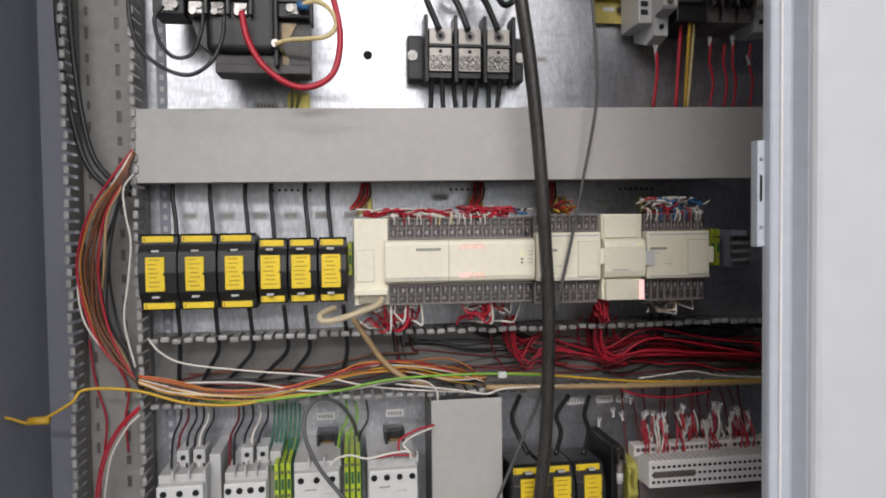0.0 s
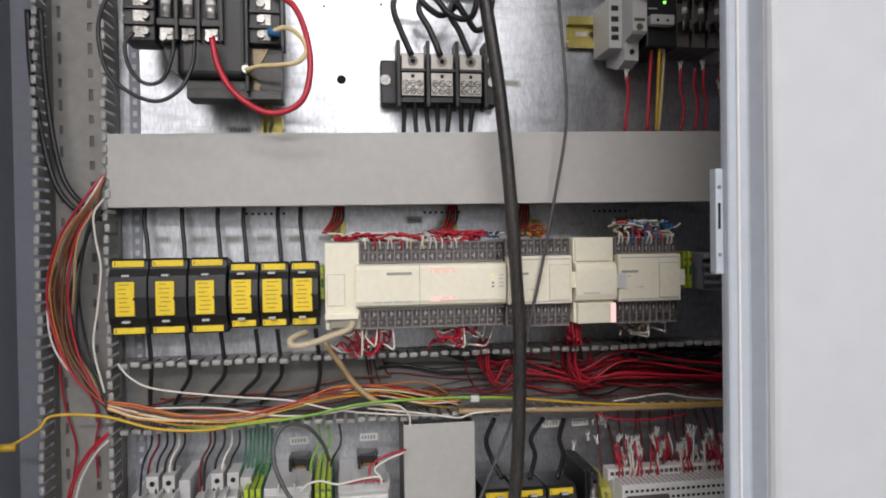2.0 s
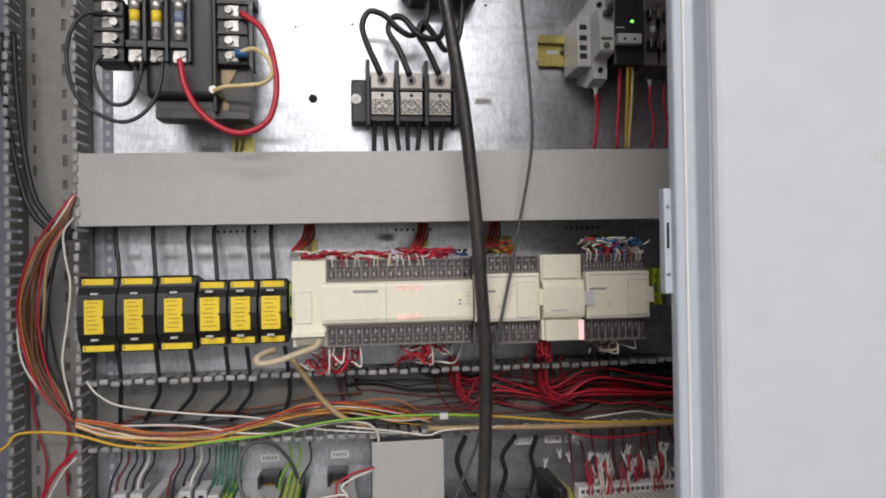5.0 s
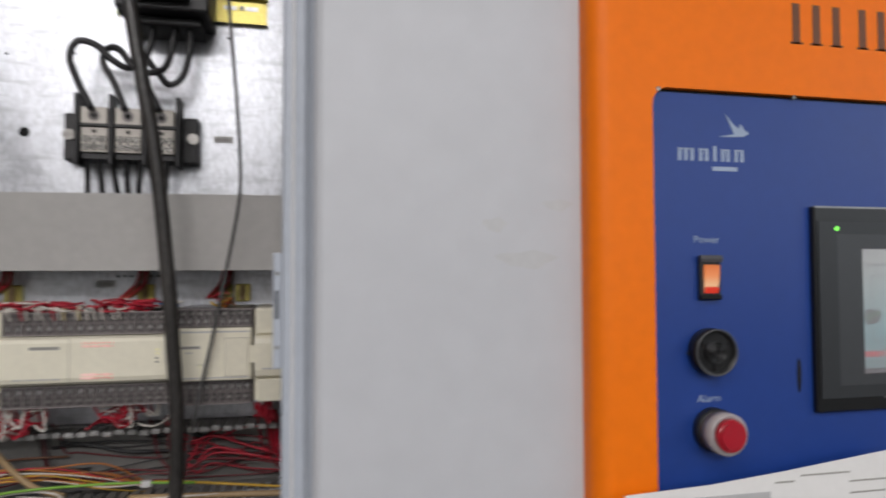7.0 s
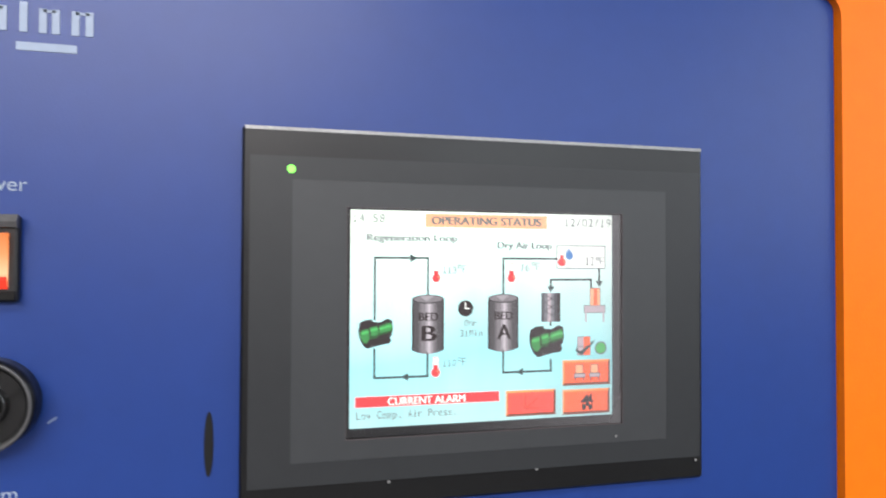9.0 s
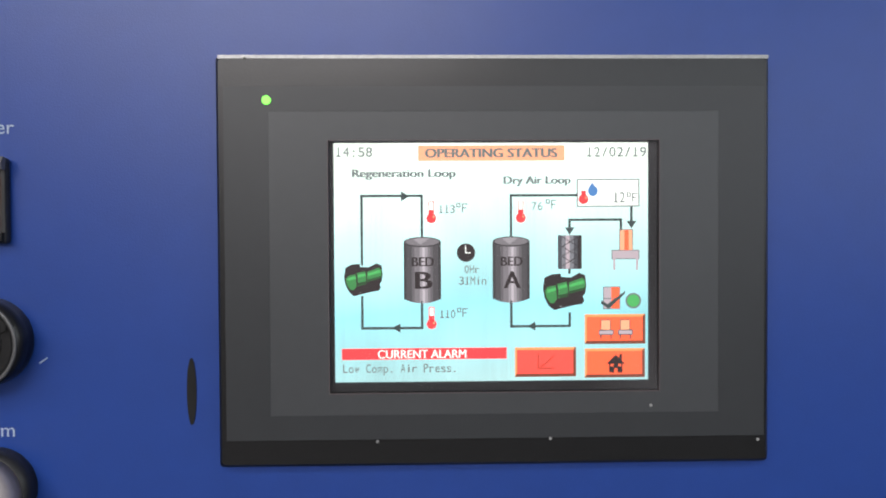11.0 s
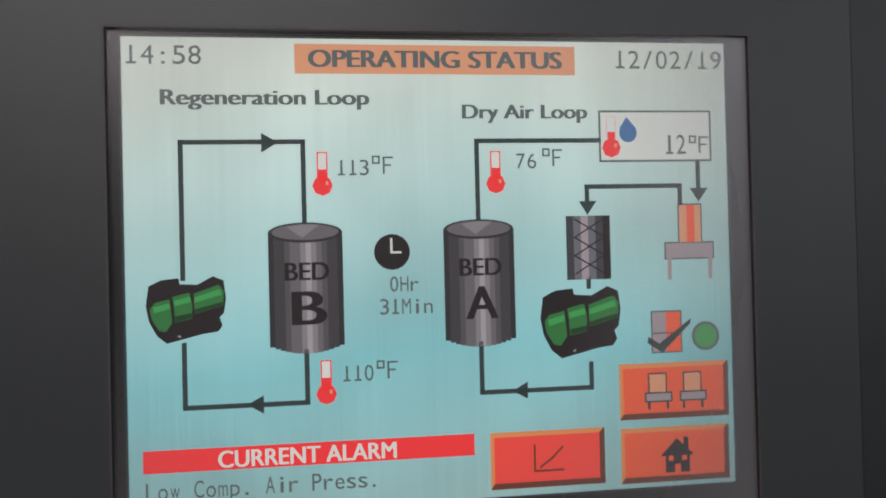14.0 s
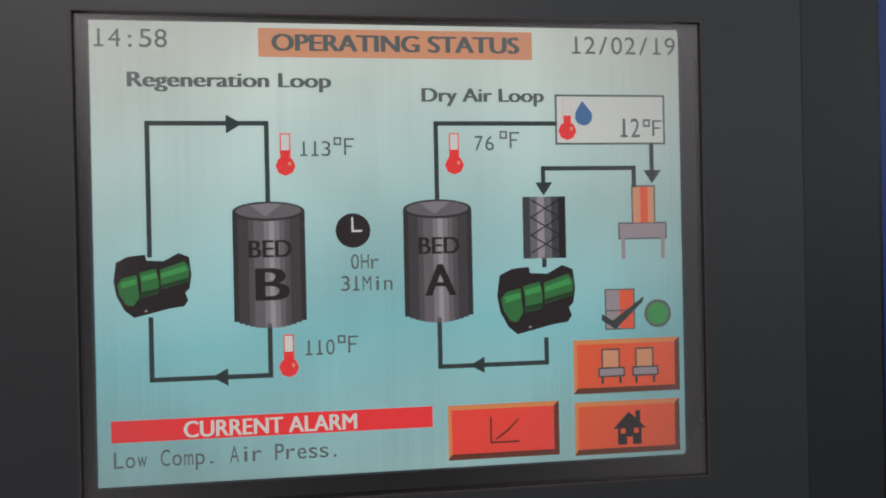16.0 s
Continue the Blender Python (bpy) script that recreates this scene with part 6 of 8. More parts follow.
def small_terminal_strip():
    t = thing("terminal_strip", "light grey multi-row terminal strip with many wires", "terminal strip", (0.39, 0.887, 1.04))
    part("lower_tier", B(0.3270, 0.520, 0.775, 0.8010, 1.0890, 1.1205, 0.0015), M_STRIP, t)
    part("sloped_tier", profile(bmesh.new(), [(0.8011, 1.1190), (0.8150, 1.1120), (0.8150, 1.0890), (0.8011, 1.0890)], 0.3270, 0.520), M_STRIP, t)
    part("upper_tier", B(0.3270, 0.520, 0.8151, 0.8330, 1.0890, 1.1250, 0.001), M_STRIP, t)
    cell = finish(B(-0.0022, 0.0022, -0.0003, 0.0003, -0.0022, 0.0022), "wire_entry", M_TERM)
    seam = finish(B(-0.0003, 0.0003, -0.0120, 0.0120, -0.0002, 0.0002), "seam", M_TERM)
    for k in range(30):
        share("wire_entry", cell, (0.3320 + 0.0062 * k, 0.8149, 1.1195), t)
        share("seam", seam, (0.3289 + 0.0062 * k, 0.7880, 1.1206), t)
    hole = finish(B(-0.0017, 0.0017, -0.0004, 0.0004, -0.0014, 0.0014), "terminal_hole", M_HOLE_SHADE)
    for k in range(30):
        for z in (1.0960, 1.1045, 1.1130):
            share("terminal_hole", hole, (0.3320 + 0.0062 * k, 0.7748, z), t)
    part("marker_strip", B(0.3320, 0.3820, 0.7742, 0.7748, 1.1010, 1.1080), M_TERM, t)
    part("base", B(0.3270, 0.520, 0.80, 0.8872, 1.04, 1.0889), M_TERM, t)
    e = thing("end_clamp", "translucent yellow end clamp of the terminal strip", "clamp", (0.318, 0.887, 1.06))
    prof = [(0.887, 1.060), (0.887, 1.112), (0.842, 1.116), (0.828, 1.108), (0.822, 1.112), (0.806, 1.108), (0.800, 1.098), (0.803, 1.086), (0.800, 1.072), (0.808, 1.060)]
    part("body", profile(bmesh.new(), prof, 0.3135, 0.3255), M_YELTERM, e)
    part("hook", B(0.3165, 0.3205, 0.792, 0.806, 1.082, 1.104, 0.001), M_YELTERM, e)
    part("screw", C((0.3190, 0.7995, 1.096), 0.0032, 0.003, "y", 12), M_STEEL, e)
    f = thing("fuse_terminal", "black fuse terminal with a metal clip and label", "fuse holder", (0.302, 0.887, 1.04))
    part("body", B(0.2955, 0.3100, 0.808, 0.8872, 1.04, 1.128, 0.001), M_BLACK, f)
    for a in (0.2975, 0.3050):
        part("clip", B(a, a + 0.0026, 0.794, 0.809, 1.112, 1.130, 0.0008), M_STEEL, f)
    part("clip_screw", C((0.3026, 0.8030, 1.1235), 0.0042, 0.006, "y", 14), M_STEEL, f)
    part("cartridge", C((0.3026, 0.800, 1.090), 0.0036, 0.05, "z", 12), M_TERM, f, "smoky glass cartridge", True)
    part("band", C((0.3026, 0.800, 1.094), 0.0040, 0.012, "z", 12), M_WHITE, f, "", True)


small_terminal_strip()
for x in (0.1745, 0.2130, 0.2495):
    fuse_holder(x, x + 0.0345, 1.0350, 1.1130, 0.8050, x + 0.0085, x + 0.0290, 1.0600, 1.1010, "black fuse holder with yellow labels in the lower row")

# ---- wires ----
wire('fuse_lead', [(-0.202, 0.868, 1.446), (-0.203, 0.867, 1.426), (-0.200, 0.865, 1.403), (-0.198, 0.862, 1.378)], 0.0025, M_BLACKWIRE, 'black insulated lead rising from a fuse holder', 'wire', 'black fuse leads')
wire('fuse_lead', [(-0.162, 0.868, 1.446), (-0.162, 0.867, 1.425), (-0.160, 0.865, 1.403), (-0.158, 0.862, 1.377)], 0.0025, M_BLACKWIRE, 'black insulated lead rising from a fuse holder', 'wire', 'black fuse leads')
wire('fuse_lead', [(-0.122, 0.868, 1.446), (-0.123, 0.867, 1.425), (-0.121, 0.865, 1.402), (-0.119, 0.862, 1.377)], 0.0025, M_BLACKWIRE, 'black insulated lead rising from a fuse holder', 'wire', 'black fuse leads')
wire('fuse_lead', [(-0.093, 0.868, 1.446), (-0.094, 0.867, 1.425), (-0.092, 0.865, 1.402), (-0.090, 0.862, 1.376)], 0.0025, M_BLACKWIRE, 'black insulated lead rising from a fuse holder', 'wire', 'black fuse leads')
wire('fuse_lead', [(-0.054, 0.868, 1.446), (-0.055, 0.867, 1.425), (-0.053, 0.865, 1.401), (-0.051, 0.862, 1.376)], 0.0025, M_BLACKWIRE, 'black insulated lead rising from a fuse holder', 'wire', 'black fuse leads')
wire('fuse_lead', [(-0.028, 0.868, 1.446), (-0.029, 0.867, 1.425), (-0.027, 0.865, 1.401), (-0.025, 0.862, 1.375)], 0.0025, M_BLACKWIRE, 'black insulated lead rising from a fuse holder', 'wire', 'black fuse leads')
wire('fuse_lead', [(-0.197, 0.850, 1.305), (-0.196, 0.855, 1.278), (-0.197, 0.860, 1.252), (-0.200, 0.866, 1.231), (-0.202, 0.872, 1.215)], 0.0025, M_BLACKWIRE, 'black insulated lead below a fuse holder', 'wire', 'black fuse leads')
wire('fuse_lead', [(-0.156, 0.850, 1.303), (-0.155, 0.855, 1.277), (-0.155, 0.860, 1.250), (-0.166, 0.866, 1.230), (-0.175, 0.872, 1.214)], 0.0025, M_BLACKWIRE, 'black insulated lead below a fuse holder', 'wire', 'black fuse leads')
wire('fuse_lead', [(-0.119, 0.850, 1.302), (-0.117, 0.855, 1.276), (-0.117, 0.860, 1.249), (-0.133, 0.866, 1.228), (-0.147, 0.872, 1.213)], 0.0025, M_BLACKWIRE, 'black insulated lead below a fuse holder', 'wire', 'black fuse leads')
wire('fuse_lead', [(-0.080, 0.850, 1.301), (-0.078, 0.855, 1.274), (-0.078, 0.860, 1.247), (-0.096, 0.866, 1.227), (-0.113, 0.872, 1.211)], 0.0025, M_BLACKWIRE, 'black insulated lead below a fuse holder', 'wire', 'black fuse leads')
wire('fuse_lead', [(-0.056, 0.850, 1.300), (-0.054, 0.855, 1.274), (-0.053, 0.860, 1.246), (-0.067, 0.866, 1.226), (-0.079, 0.872, 1.210)], 0.0025, M_BLACKWIRE, 'black insulated lead below a fuse holder', 'wire', 'black fuse leads')
wire('fuse_lead', [(-0.013, 0.850, 1.299), (-0.010, 0.855, 1.272), (-0.009, 0.860, 1.244), (-0.014, 0.866, 1.223), (-0.018, 0.872, 1.207)], 0.0025, M_BLACKWIRE, 'black insulated lead below a fuse holder', 'wire', 'black fuse leads')
wire('yellow_wire', [(-0.366, 0.800, 1.203), (-0.349, 0.800, 1.198), (-0.327, 0.800, 1.193), (-0.294, 0.805, 1.210), (-0.282, 0.812, 1.222), (-0.233, 0.815, 1.218), (-0.181, 0.815, 1.202), (-0.129, 0.817, 1.197), (-0.081, 0.823, 1.202), (-0.019, 0.830, 1.204)], 0.0017, M_YELLOWWIRE, 'yellow insulated wire ending in a loose ferrule', 'wire', '')
wire('green_yellow_wire', [(-0.220, 0.830, 1.216), (-0.141, 0.823, 1.199), (-0.068, 0.815, 1.203), (-0.018, 0.815, 1.208), (0.044, 0.815, 1.218), (0.136, 0.818, 1.219), (0.217, 0.820, 1.214)], 0.0015, M_GREENWIRE, 'green and yellow earth wire lying along the wiring duct', 'wire', '')
wire('yellow_wire', [(0.176, 0.822, 1.217), (0.217, 0.821, 1.214), (0.314, 0.820, 1.203), (0.384, 0.818, 1.199), (0.500, 0.815, 1.197)], 0.0015, M_YELLOWWIRE, 'yellow wire lying along the wiring duct', 'wire', '')
wire('bundle_wire', [(-0.231, 0.820, 1.231), (-0.199, 0.820, 1.224), (-0.153, 0.820, 1.213), (-0.099, 0.823, 1.212), (-0.044, 0.825, 1.215), (0.007, 0.838, 1.233), (0.060, 0.850, 1.228), (0.116, 0.863, 1.213), (0.161, 0.875, 1.201)], 0.0009, M_ORANGEWIRE, 'thin coloured control wire in the open duct', 'wire', 'wires lying in the open duct')
wire('bundle_wire', [(-0.231, 0.820, 1.229), (-0.200, 0.820, 1.219), (-0.153, 0.820, 1.212), (-0.099, 0.821, 1.209), (-0.043, 0.822, 1.216), (0.007, 0.836, 1.224), (0.060, 0.850, 1.220), (0.116, 0.863, 1.219), (0.161, 0.875, 1.199)], 0.0009, M_BROWNWIRE, 'thin coloured control wire in the open duct', 'wire', 'wires lying in the open duct')
wire('bundle_wire', [(-0.231, 0.820, 1.233), (-0.199, 0.820, 1.227), (-0.153, 0.820, 1.214), (-0.099, 0.823, 1.211), (-0.044, 0.826, 1.218), (0.007, 0.838, 1.232), (0.060, 0.850, 1.230), (0.116, 0.863, 1.228), (0.161, 0.875, 1.199)], 0.0009, M_ORANGEWIRE, 'thin coloured control wire in the open duct', 'wire', 'wires lying in the open duct')
wire('bundle_wire', [(-0.231, 0.820, 1.227), (-0.200, 0.820, 1.217), (-0.153, 0.820, 1.208), (-0.099, 0.824, 1.209), (-0.044, 0.828, 1.218), (0.007, 0.839, 1.224), (0.060, 0.850, 1.223), (0.116, 0.863, 1.207), (0.161, 0.875, 1.200)], 0.0009, M_YELLOWWIRE, 'thin coloured control wire in the open duct', 'wire', 'wires lying in the open duct')
wire('bundle_wire', [(-0.231, 0.820, 1.226), (-0.200, 0.820, 1.214), (-0.153, 0.820, 1.208), (-0.099, 0.823, 1.206), (-0.044, 0.826, 1.214), (0.007, 0.838, 1.223), (0.060, 0.850, 1.218), (0.116, 0.863, 1.203), (0.161, 0.875, 1.201)], 0.0009, M_WHITEWIRE, 'thin coloured control wire in the open duct', 'wire', 'wires lying in the open duct')
wire('bundle_wire', [(-0.231, 0.820, 1.224), (-0.200, 0.820, 1.213), (-0.153, 0.820, 1.203), (-0.099, 0.821, 1.201), (-0.043, 0.822, 1.217), (0.007, 0.836, 1.221), (0.060, 0.850, 1.218), (0.116, 0.863, 1.205), (0.161, 0.875, 1.202)], 0.0009, M_ORANGEWIRE, 'thin coloured control wire in the open duct', 'wire', 'wires lying in the open duct')
wire('bundle_wire', [(-0.231, 0.820, 1.230), (-0.199, 0.820, 1.222), (-0.153, 0.820, 1.210), (-0.099, 0.823, 1.209), (-0.044, 0.826, 1.219), (0.007, 0.838, 1.224), (0.060, 0.850, 1.232), (0.116, 0.863, 1.216), (0.161, 0.875, 1.200)], 0.0009, M_BROWNWIRE, 'thin coloured control wire in the open duct', 'wire', 'wires lying in the open duct')
wire('bundle_wire', [(-0.231, 0.820, 1.225), (-0.200, 0.820, 1.212), (-0.153, 0.820, 1.207), (-0.099, 0.821, 1.204), (-0.043, 0.822, 1.214), (0.007, 0.836, 1.221), (0.060, 0.850, 1.218), (0.116, 0.863, 1.201), (0.160, 0.875, 1.191)], 0.0009, M_YELLOWWIRE, 'thin coloured control wire in the open duct', 'wire', 'wires lying in the open duct')
wire('bundle_wire', [(-0.231, 0.820, 1.229), (-0.200, 0.820, 1.219), (-0.153, 0.820, 1.208), (-0.099, 0.824, 1.209), (-0.044, 0.827, 1.216), (0.007, 0.839, 1.228), (0.060, 0.850, 1.225), (0.116, 0.863, 1.212), (0.161, 0.875, 1.195)], 0.0009, M_WHITEWIRE, 'thin coloured control wire in the open duct', 'wire', 'wires lying in the open duct')
wire('bundle_wire', [(-0.231, 0.820, 1.232), (-0.199, 0.820, 1.226), (-0.153, 0.820, 1.214), (-0.099, 0.821, 1.208), (-0.043, 0.821, 1.220), (0.007, 0.836, 1.229), (0.060, 0.850, 1.231), (0.116, 0.863, 1.213), (0.161, 0.875, 1.195)], 0.0009, M_REDWIRE, 'thin coloured control wire in the open duct', 'wire', 'wires lying in the open duct')
wire('bundle_wire', [(-0.231, 0.820, 1.228), (-0.200, 0.820, 1.217), (-0.153, 0.820, 1.209), (-0.099, 0.821, 1.208), (-0.043, 0.822, 1.220), (0.007, 0.836, 1.222), (0.060, 0.850, 1.223), (0.116, 0.863, 1.218), (0.161, 0.875, 1.195)], 0.0009, M_ORANGEWIRE, 'thin coloured control wire in the open duct', 'wire', 'wires lying in the open duct')
wire('white_wire', [(-0.223, 0.830, 1.271), (-0.210, 0.829, 1.255), (-0.183, 0.827, 1.242), (-0.111, 0.826, 1.231), (-0.043, 0.826, 1.223), (0.007, 0.827, 1.210), (0.058, 0.829, 1.202), (0.144, 0.830, 1.194)], 0.0011, M_WHITEWIRE, 'white wire sagging across the open duct', 'wire', 'wires lying in the open duct')
wire('white_wire', [(-0.207, 0.825, 1.222), (-0.153, 0.824, 1.221), (-0.111, 0.823, 1.218), (-0.056, 0.821, 1.208), (-0.006, 0.820, 1.207), (0.045, 0.820, 1.215), (0.077, 0.820, 1.213), (0.091, 0.820, 1.202), (0.093, 0.820, 1.188)], 0.0011, M_WHITEWIRE, 'white wire lying along the open duct', 'wire', 'wires lying in the open duct')
wire('white_wire', [(0.045, 0.825, 1.210), (0.110, 0.823, 1.201), (0.149, 0.820, 1.195), (0.176, 0.820, 1.200), (0.279, 0.820, 1.200)], 0.0011, M_WHITEWIRE, 'white wire lying along the open duct', 'wire', 'wires lying in the open duct')
wire('tan_cable', [(0.150, 0.825, 1.201), (0.231, 0.822, 1.199), (0.313, 0.818, 1.197), (0.413, 0.818, 1.195), (0.506, 0.818, 1.194)], 0.0034, M_TANCABLE, 'tan sheathed cable lying along the duct edge', 'cable', '')
wire('tan_cable', [(-0.003, 0.830, 1.288), (0.014, 0.835, 1.261), (0.033, 0.840, 1.233), (0.056, 0.838, 1.214), (0.085, 0.835, 1.204)], 0.0034, M_TANCABLE, 'tan sheathed cable dropping into the duct', 'cable', '')
wire('programming_cable', [(0.030, 0.795, 1.312), (0.025, 0.791, 1.305), (0.007, 0.786, 1.299), (-0.014, 0.786, 1.292), (-0.033, 0.789, 1.289), (-0.037, 0.794, 1.294), (-0.030, 0.807, 1.298), (-0.022, 0.820, 1.299)], 0.0037, M_BEIGECABLE, 'beige round cable plugged into the controller', 'cable', '')
wire('red_wire', [(0.309, 0.825, 1.195), (0.327, 0.818, 1.187), (0.369, 0.817, 1.181), (0.429, 0.820, 1.184)], 0.0012, M_REDWIRE, 'red wire draped over the duct fingers', 'wire', '')
wire('white_wire', [(0.340, 0.830, 1.202), (0.375, 0.828, 1.206), (0.406, 0.825, 1.209), (0.441, 0.828, 1.202), (0.503, 0.830, 1.196)], 0.0011, M_WHITEWIRE, 'white and red wire in the duct', 'wire', 'wires lying in the open duct')
wire('bundle_wire', [(-0.235, 0.835, 1.475), (-0.249, 0.831, 1.448), (-0.277, 0.838, 1.407), (-0.298, 0.847, 1.351), (-0.294, 0.842, 1.296), (-0.270, 0.841, 1.255), (-0.235, 0.836, 1.224), (-0.223, 0.825, 1.220)], 0.0012, M_WHITEWIRE, 'coloured wire curving down inside the vertical duct', 'wire', 'wires bundled in the vertical duct')
wire('bundle_wire', [(-0.235, 0.835, 1.476), (-0.253, 0.831, 1.450), (-0.282, 0.836, 1.407), (-0.299, 0.845, 1.351), (-0.290, 0.844, 1.296), (-0.270, 0.840, 1.255), (-0.235, 0.834, 1.222), (-0.223, 0.825, 1.220)], 0.0014, M_REDWIRE, 'coloured wire curving down inside the vertical duct', 'wire', 'wires bundled in the vertical duct')
wire('bundle_wire', [(-0.233, 0.835, 1.473), (-0.246, 0.831, 1.446), (-0.269, 0.833, 1.406), (-0.288, 0.837, 1.352), (-0.283, 0.844, 1.295), (-0.267, 0.840, 1.255), (-0.235, 0.833, 1.223), (-0.223, 0.825, 1.220)], 0.0017, M_BROWNWIRE, 'coloured wire curving down inside the vertical duct', 'wire', 'wires bundled in the vertical duct')
wire('bundle_wire', [(-0.234, 0.835, 1.471), (-0.250, 0.831, 1.443), (-0.270, 0.834, 1.406), (-0.281, 0.840, 1.351), (-0.282, 0.845, 1.295), (-0.261, 0.842, 1.254), (-0.235, 0.835, 1.223), (-0.223, 0.825, 1.220)], 0.0017, M_BROWNWIRE, 'coloured wire curving down inside the vertical duct', 'wire', 'wires bundled in the vertical duct')
wire('bundle_wire', [(-0.235, 0.835, 1.474), (-0.248, 0.831, 1.447), (-0.278, 0.834, 1.406), (-0.294, 0.841, 1.352), (-0.288, 0.846, 1.295), (-0.272, 0.848, 1.254), (-0.237, 0.841, 1.221), (-0.223, 0.825, 1.220)], 0.0012, M_ORANGEWIRE, 'coloured wire curving down inside the vertical duct', 'wire', 'wires bundled in the vertical duct')
wire('bundle_wire', [(-0.237, 0.835, 1.468), (-0.243, 0.831, 1.440), (-0.263, 0.835, 1.406), (-0.278, 0.842, 1.351), (-0.277, 0.844, 1.295), (-0.257, 0.840, 1.255), (-0.235, 0.834, 1.220), (-0.223, 0.825, 1.220)], 0.0012, M_BROWNWIRE, 'coloured wire curving down inside the vertical duct', 'wire', 'wires bundled in the vertical duct')
wire('bundle_wire', [(-0.236, 0.835, 1.464), (-0.244, 0.831, 1.435), (-0.254, 0.831, 1.406), (-0.263, 0.835, 1.351), (-0.268, 0.845, 1.295), (-0.246, 0.839, 1.254), (-0.234, 0.831, 1.221), (-0.223, 0.825, 1.220)], 0.0012, M_BLACKWIRE, 'coloured wire curving down inside the vertical duct', 'wire', 'wires bundled in the vertical duct')
wire('bundle_wire', [(-0.234, 0.835, 1.472), (-0.245, 0.831, 1.444), (-0.274, 0.837, 1.406), (-0.289, 0.848, 1.351), (-0.281, 0.852, 1.294), (-0.264, 0.848, 1.253), (-0.236, 0.839, 1.221), (-0.223, 0.825, 1.220)], 0.0014, M_BROWNWIRE, 'coloured wire curving down inside the vertical duct', 'wire', 'wires bundled in the vertical duct')
wire('bundle_wire', [(-0.237, 0.835, 1.462), (-0.240, 0.831, 1.432), (-0.253, 0.833, 1.406), (-0.264, 0.839, 1.351), (-0.261, 0.848, 1.294), (-0.248, 0.843, 1.254), (-0.235, 0.834, 1.218), (-0.223, 0.825, 1.220)], 0.0014, M_BLACKWIRE, 'coloured wire curving down inside the vertical duct', 'wire', 'wires bundled in the vertical duct')
wire('bundle_wire', [(-0.234, 0.835, 1.470), (-0.246, 0.831, 1.441), (-0.267, 0.836, 1.406), (-0.284, 0.845, 1.351), (-0.277, 0.851, 1.294), (-0.265, 0.849, 1.253), (-0.237, 0.841, 1.222), (-0.223, 0.825, 1.220)], 0.0014, M_BROWNWIRE, 'coloured wire curving down inside the vertical duct', 'wire', 'wires bundled in the vertical duct')
wire('bundle_wire', [(-0.238, 0.835, 1.466), (-0.245, 0.831, 1.437), (-0.262, 0.834, 1.406), (-0.270, 0.842, 1.351), (-0.278, 0.857, 1.294), (-0.256, 0.848, 1.253), (-0.235, 0.836, 1.218), (-0.223, 0.825, 1.220)], 0.0017, M_TANCABLE, 'coloured wire curving down inside the vertical duct', 'wire', 'wires bundled in the vertical duct')
wire('bundle_wire', [(-0.236, 0.835, 1.468), (-0.245, 0.831, 1.439), (-0.264, 0.832, 1.406), (-0.274, 0.836, 1.351), (-0.270, 0.840, 1.296), (-0.256, 0.838, 1.255), (-0.235, 0.833, 1.222), (-0.223, 0.825, 1.220)], 0.0012, M_REDWIRE, 'coloured wire curving down inside the vertical duct', 'wire', 'wires bundled in the vertical duct')
wire('bundle_wire', [(-0.238, 0.835, 1.465), (-0.245, 0.831, 1.436), (-0.256, 0.838, 1.406), (-0.275, 0.848, 1.351), (-0.272, 0.848, 1.294), (-0.250, 0.847, 1.253), (-0.237, 0.840, 1.218), (-0.223, 0.825, 1.220)], 0.0017, M_BLACKWIRE, 'coloured wire curving down inside the vertical duct', 'wire', 'wires bundled in the vertical duct')
wire('white_wire', [(-0.232, 0.825, 1.449), (-0.243, 0.827, 1.433), (-0.242, 0.828, 1.406), (-0.238, 0.830, 1.375), (-0.242, 0.830, 1.333), (-0.247, 0.830, 1.290), (-0.237, 0.830, 1.240)], 0.0012, M_WHITEWIRE, 'white wire hanging down the vertical duct', 'wire', 'wires bundled in the vertical duct')
wire('control_wire', [(-0.234, 0.830, 1.194), (-0.255, 0.835, 1.173), (-0.272, 0.840, 1.143), (-0.282, 0.845, 1.107), (-0.287, 0.850, 1.073)], 0.0012, M_REDWIRE, 'wire leaving the lower part of the vertical duct', 'wire', 'wires bundled in the vertical duct')
wire('control_wire', [(-0.234, 0.830, 1.188), (-0.249, 0.835, 1.173), (-0.267, 0.840, 1.142), (-0.276, 0.845, 1.106), (-0.281, 0.850, 1.073)], 0.0012, M_WHITEWIRE, 'wire leaving the lower part of the vertical duct', 'wire', 'wires bundled in the vertical duct')
wire('control_wire', [(-0.234, 0.830, 1.197), (-0.258, 0.835, 1.173), (-0.275, 0.840, 1.143), (-0.285, 0.845, 1.107), (-0.290, 0.850, 1.073)], 0.0012, M_REDWIRE, 'wire leaving the lower part of the vertical duct', 'wire', 'wires bundled in the vertical duct')
wire('red_wire', [(-0.301, 0.878, 1.265), (-0.295, 0.878, 1.213), (-0.285, 0.878, 1.173), (-0.288, 0.878, 1.134)], 0.0012, M_REDWIRE, 'red wire at the back of the vertical duct', 'wire', 'wires bundled in the vertical duct')
wire('red_wire', [(-0.273, 0.878, 1.238), (-0.260, 0.878, 1.205), (-0.264, 0.878, 1.172), (-0.262, 0.878, 1.132)], 0.0012, M_REDWIRE, 'red wire at the back of the vertical duct', 'wire', 'wires bundled in the vertical duct')
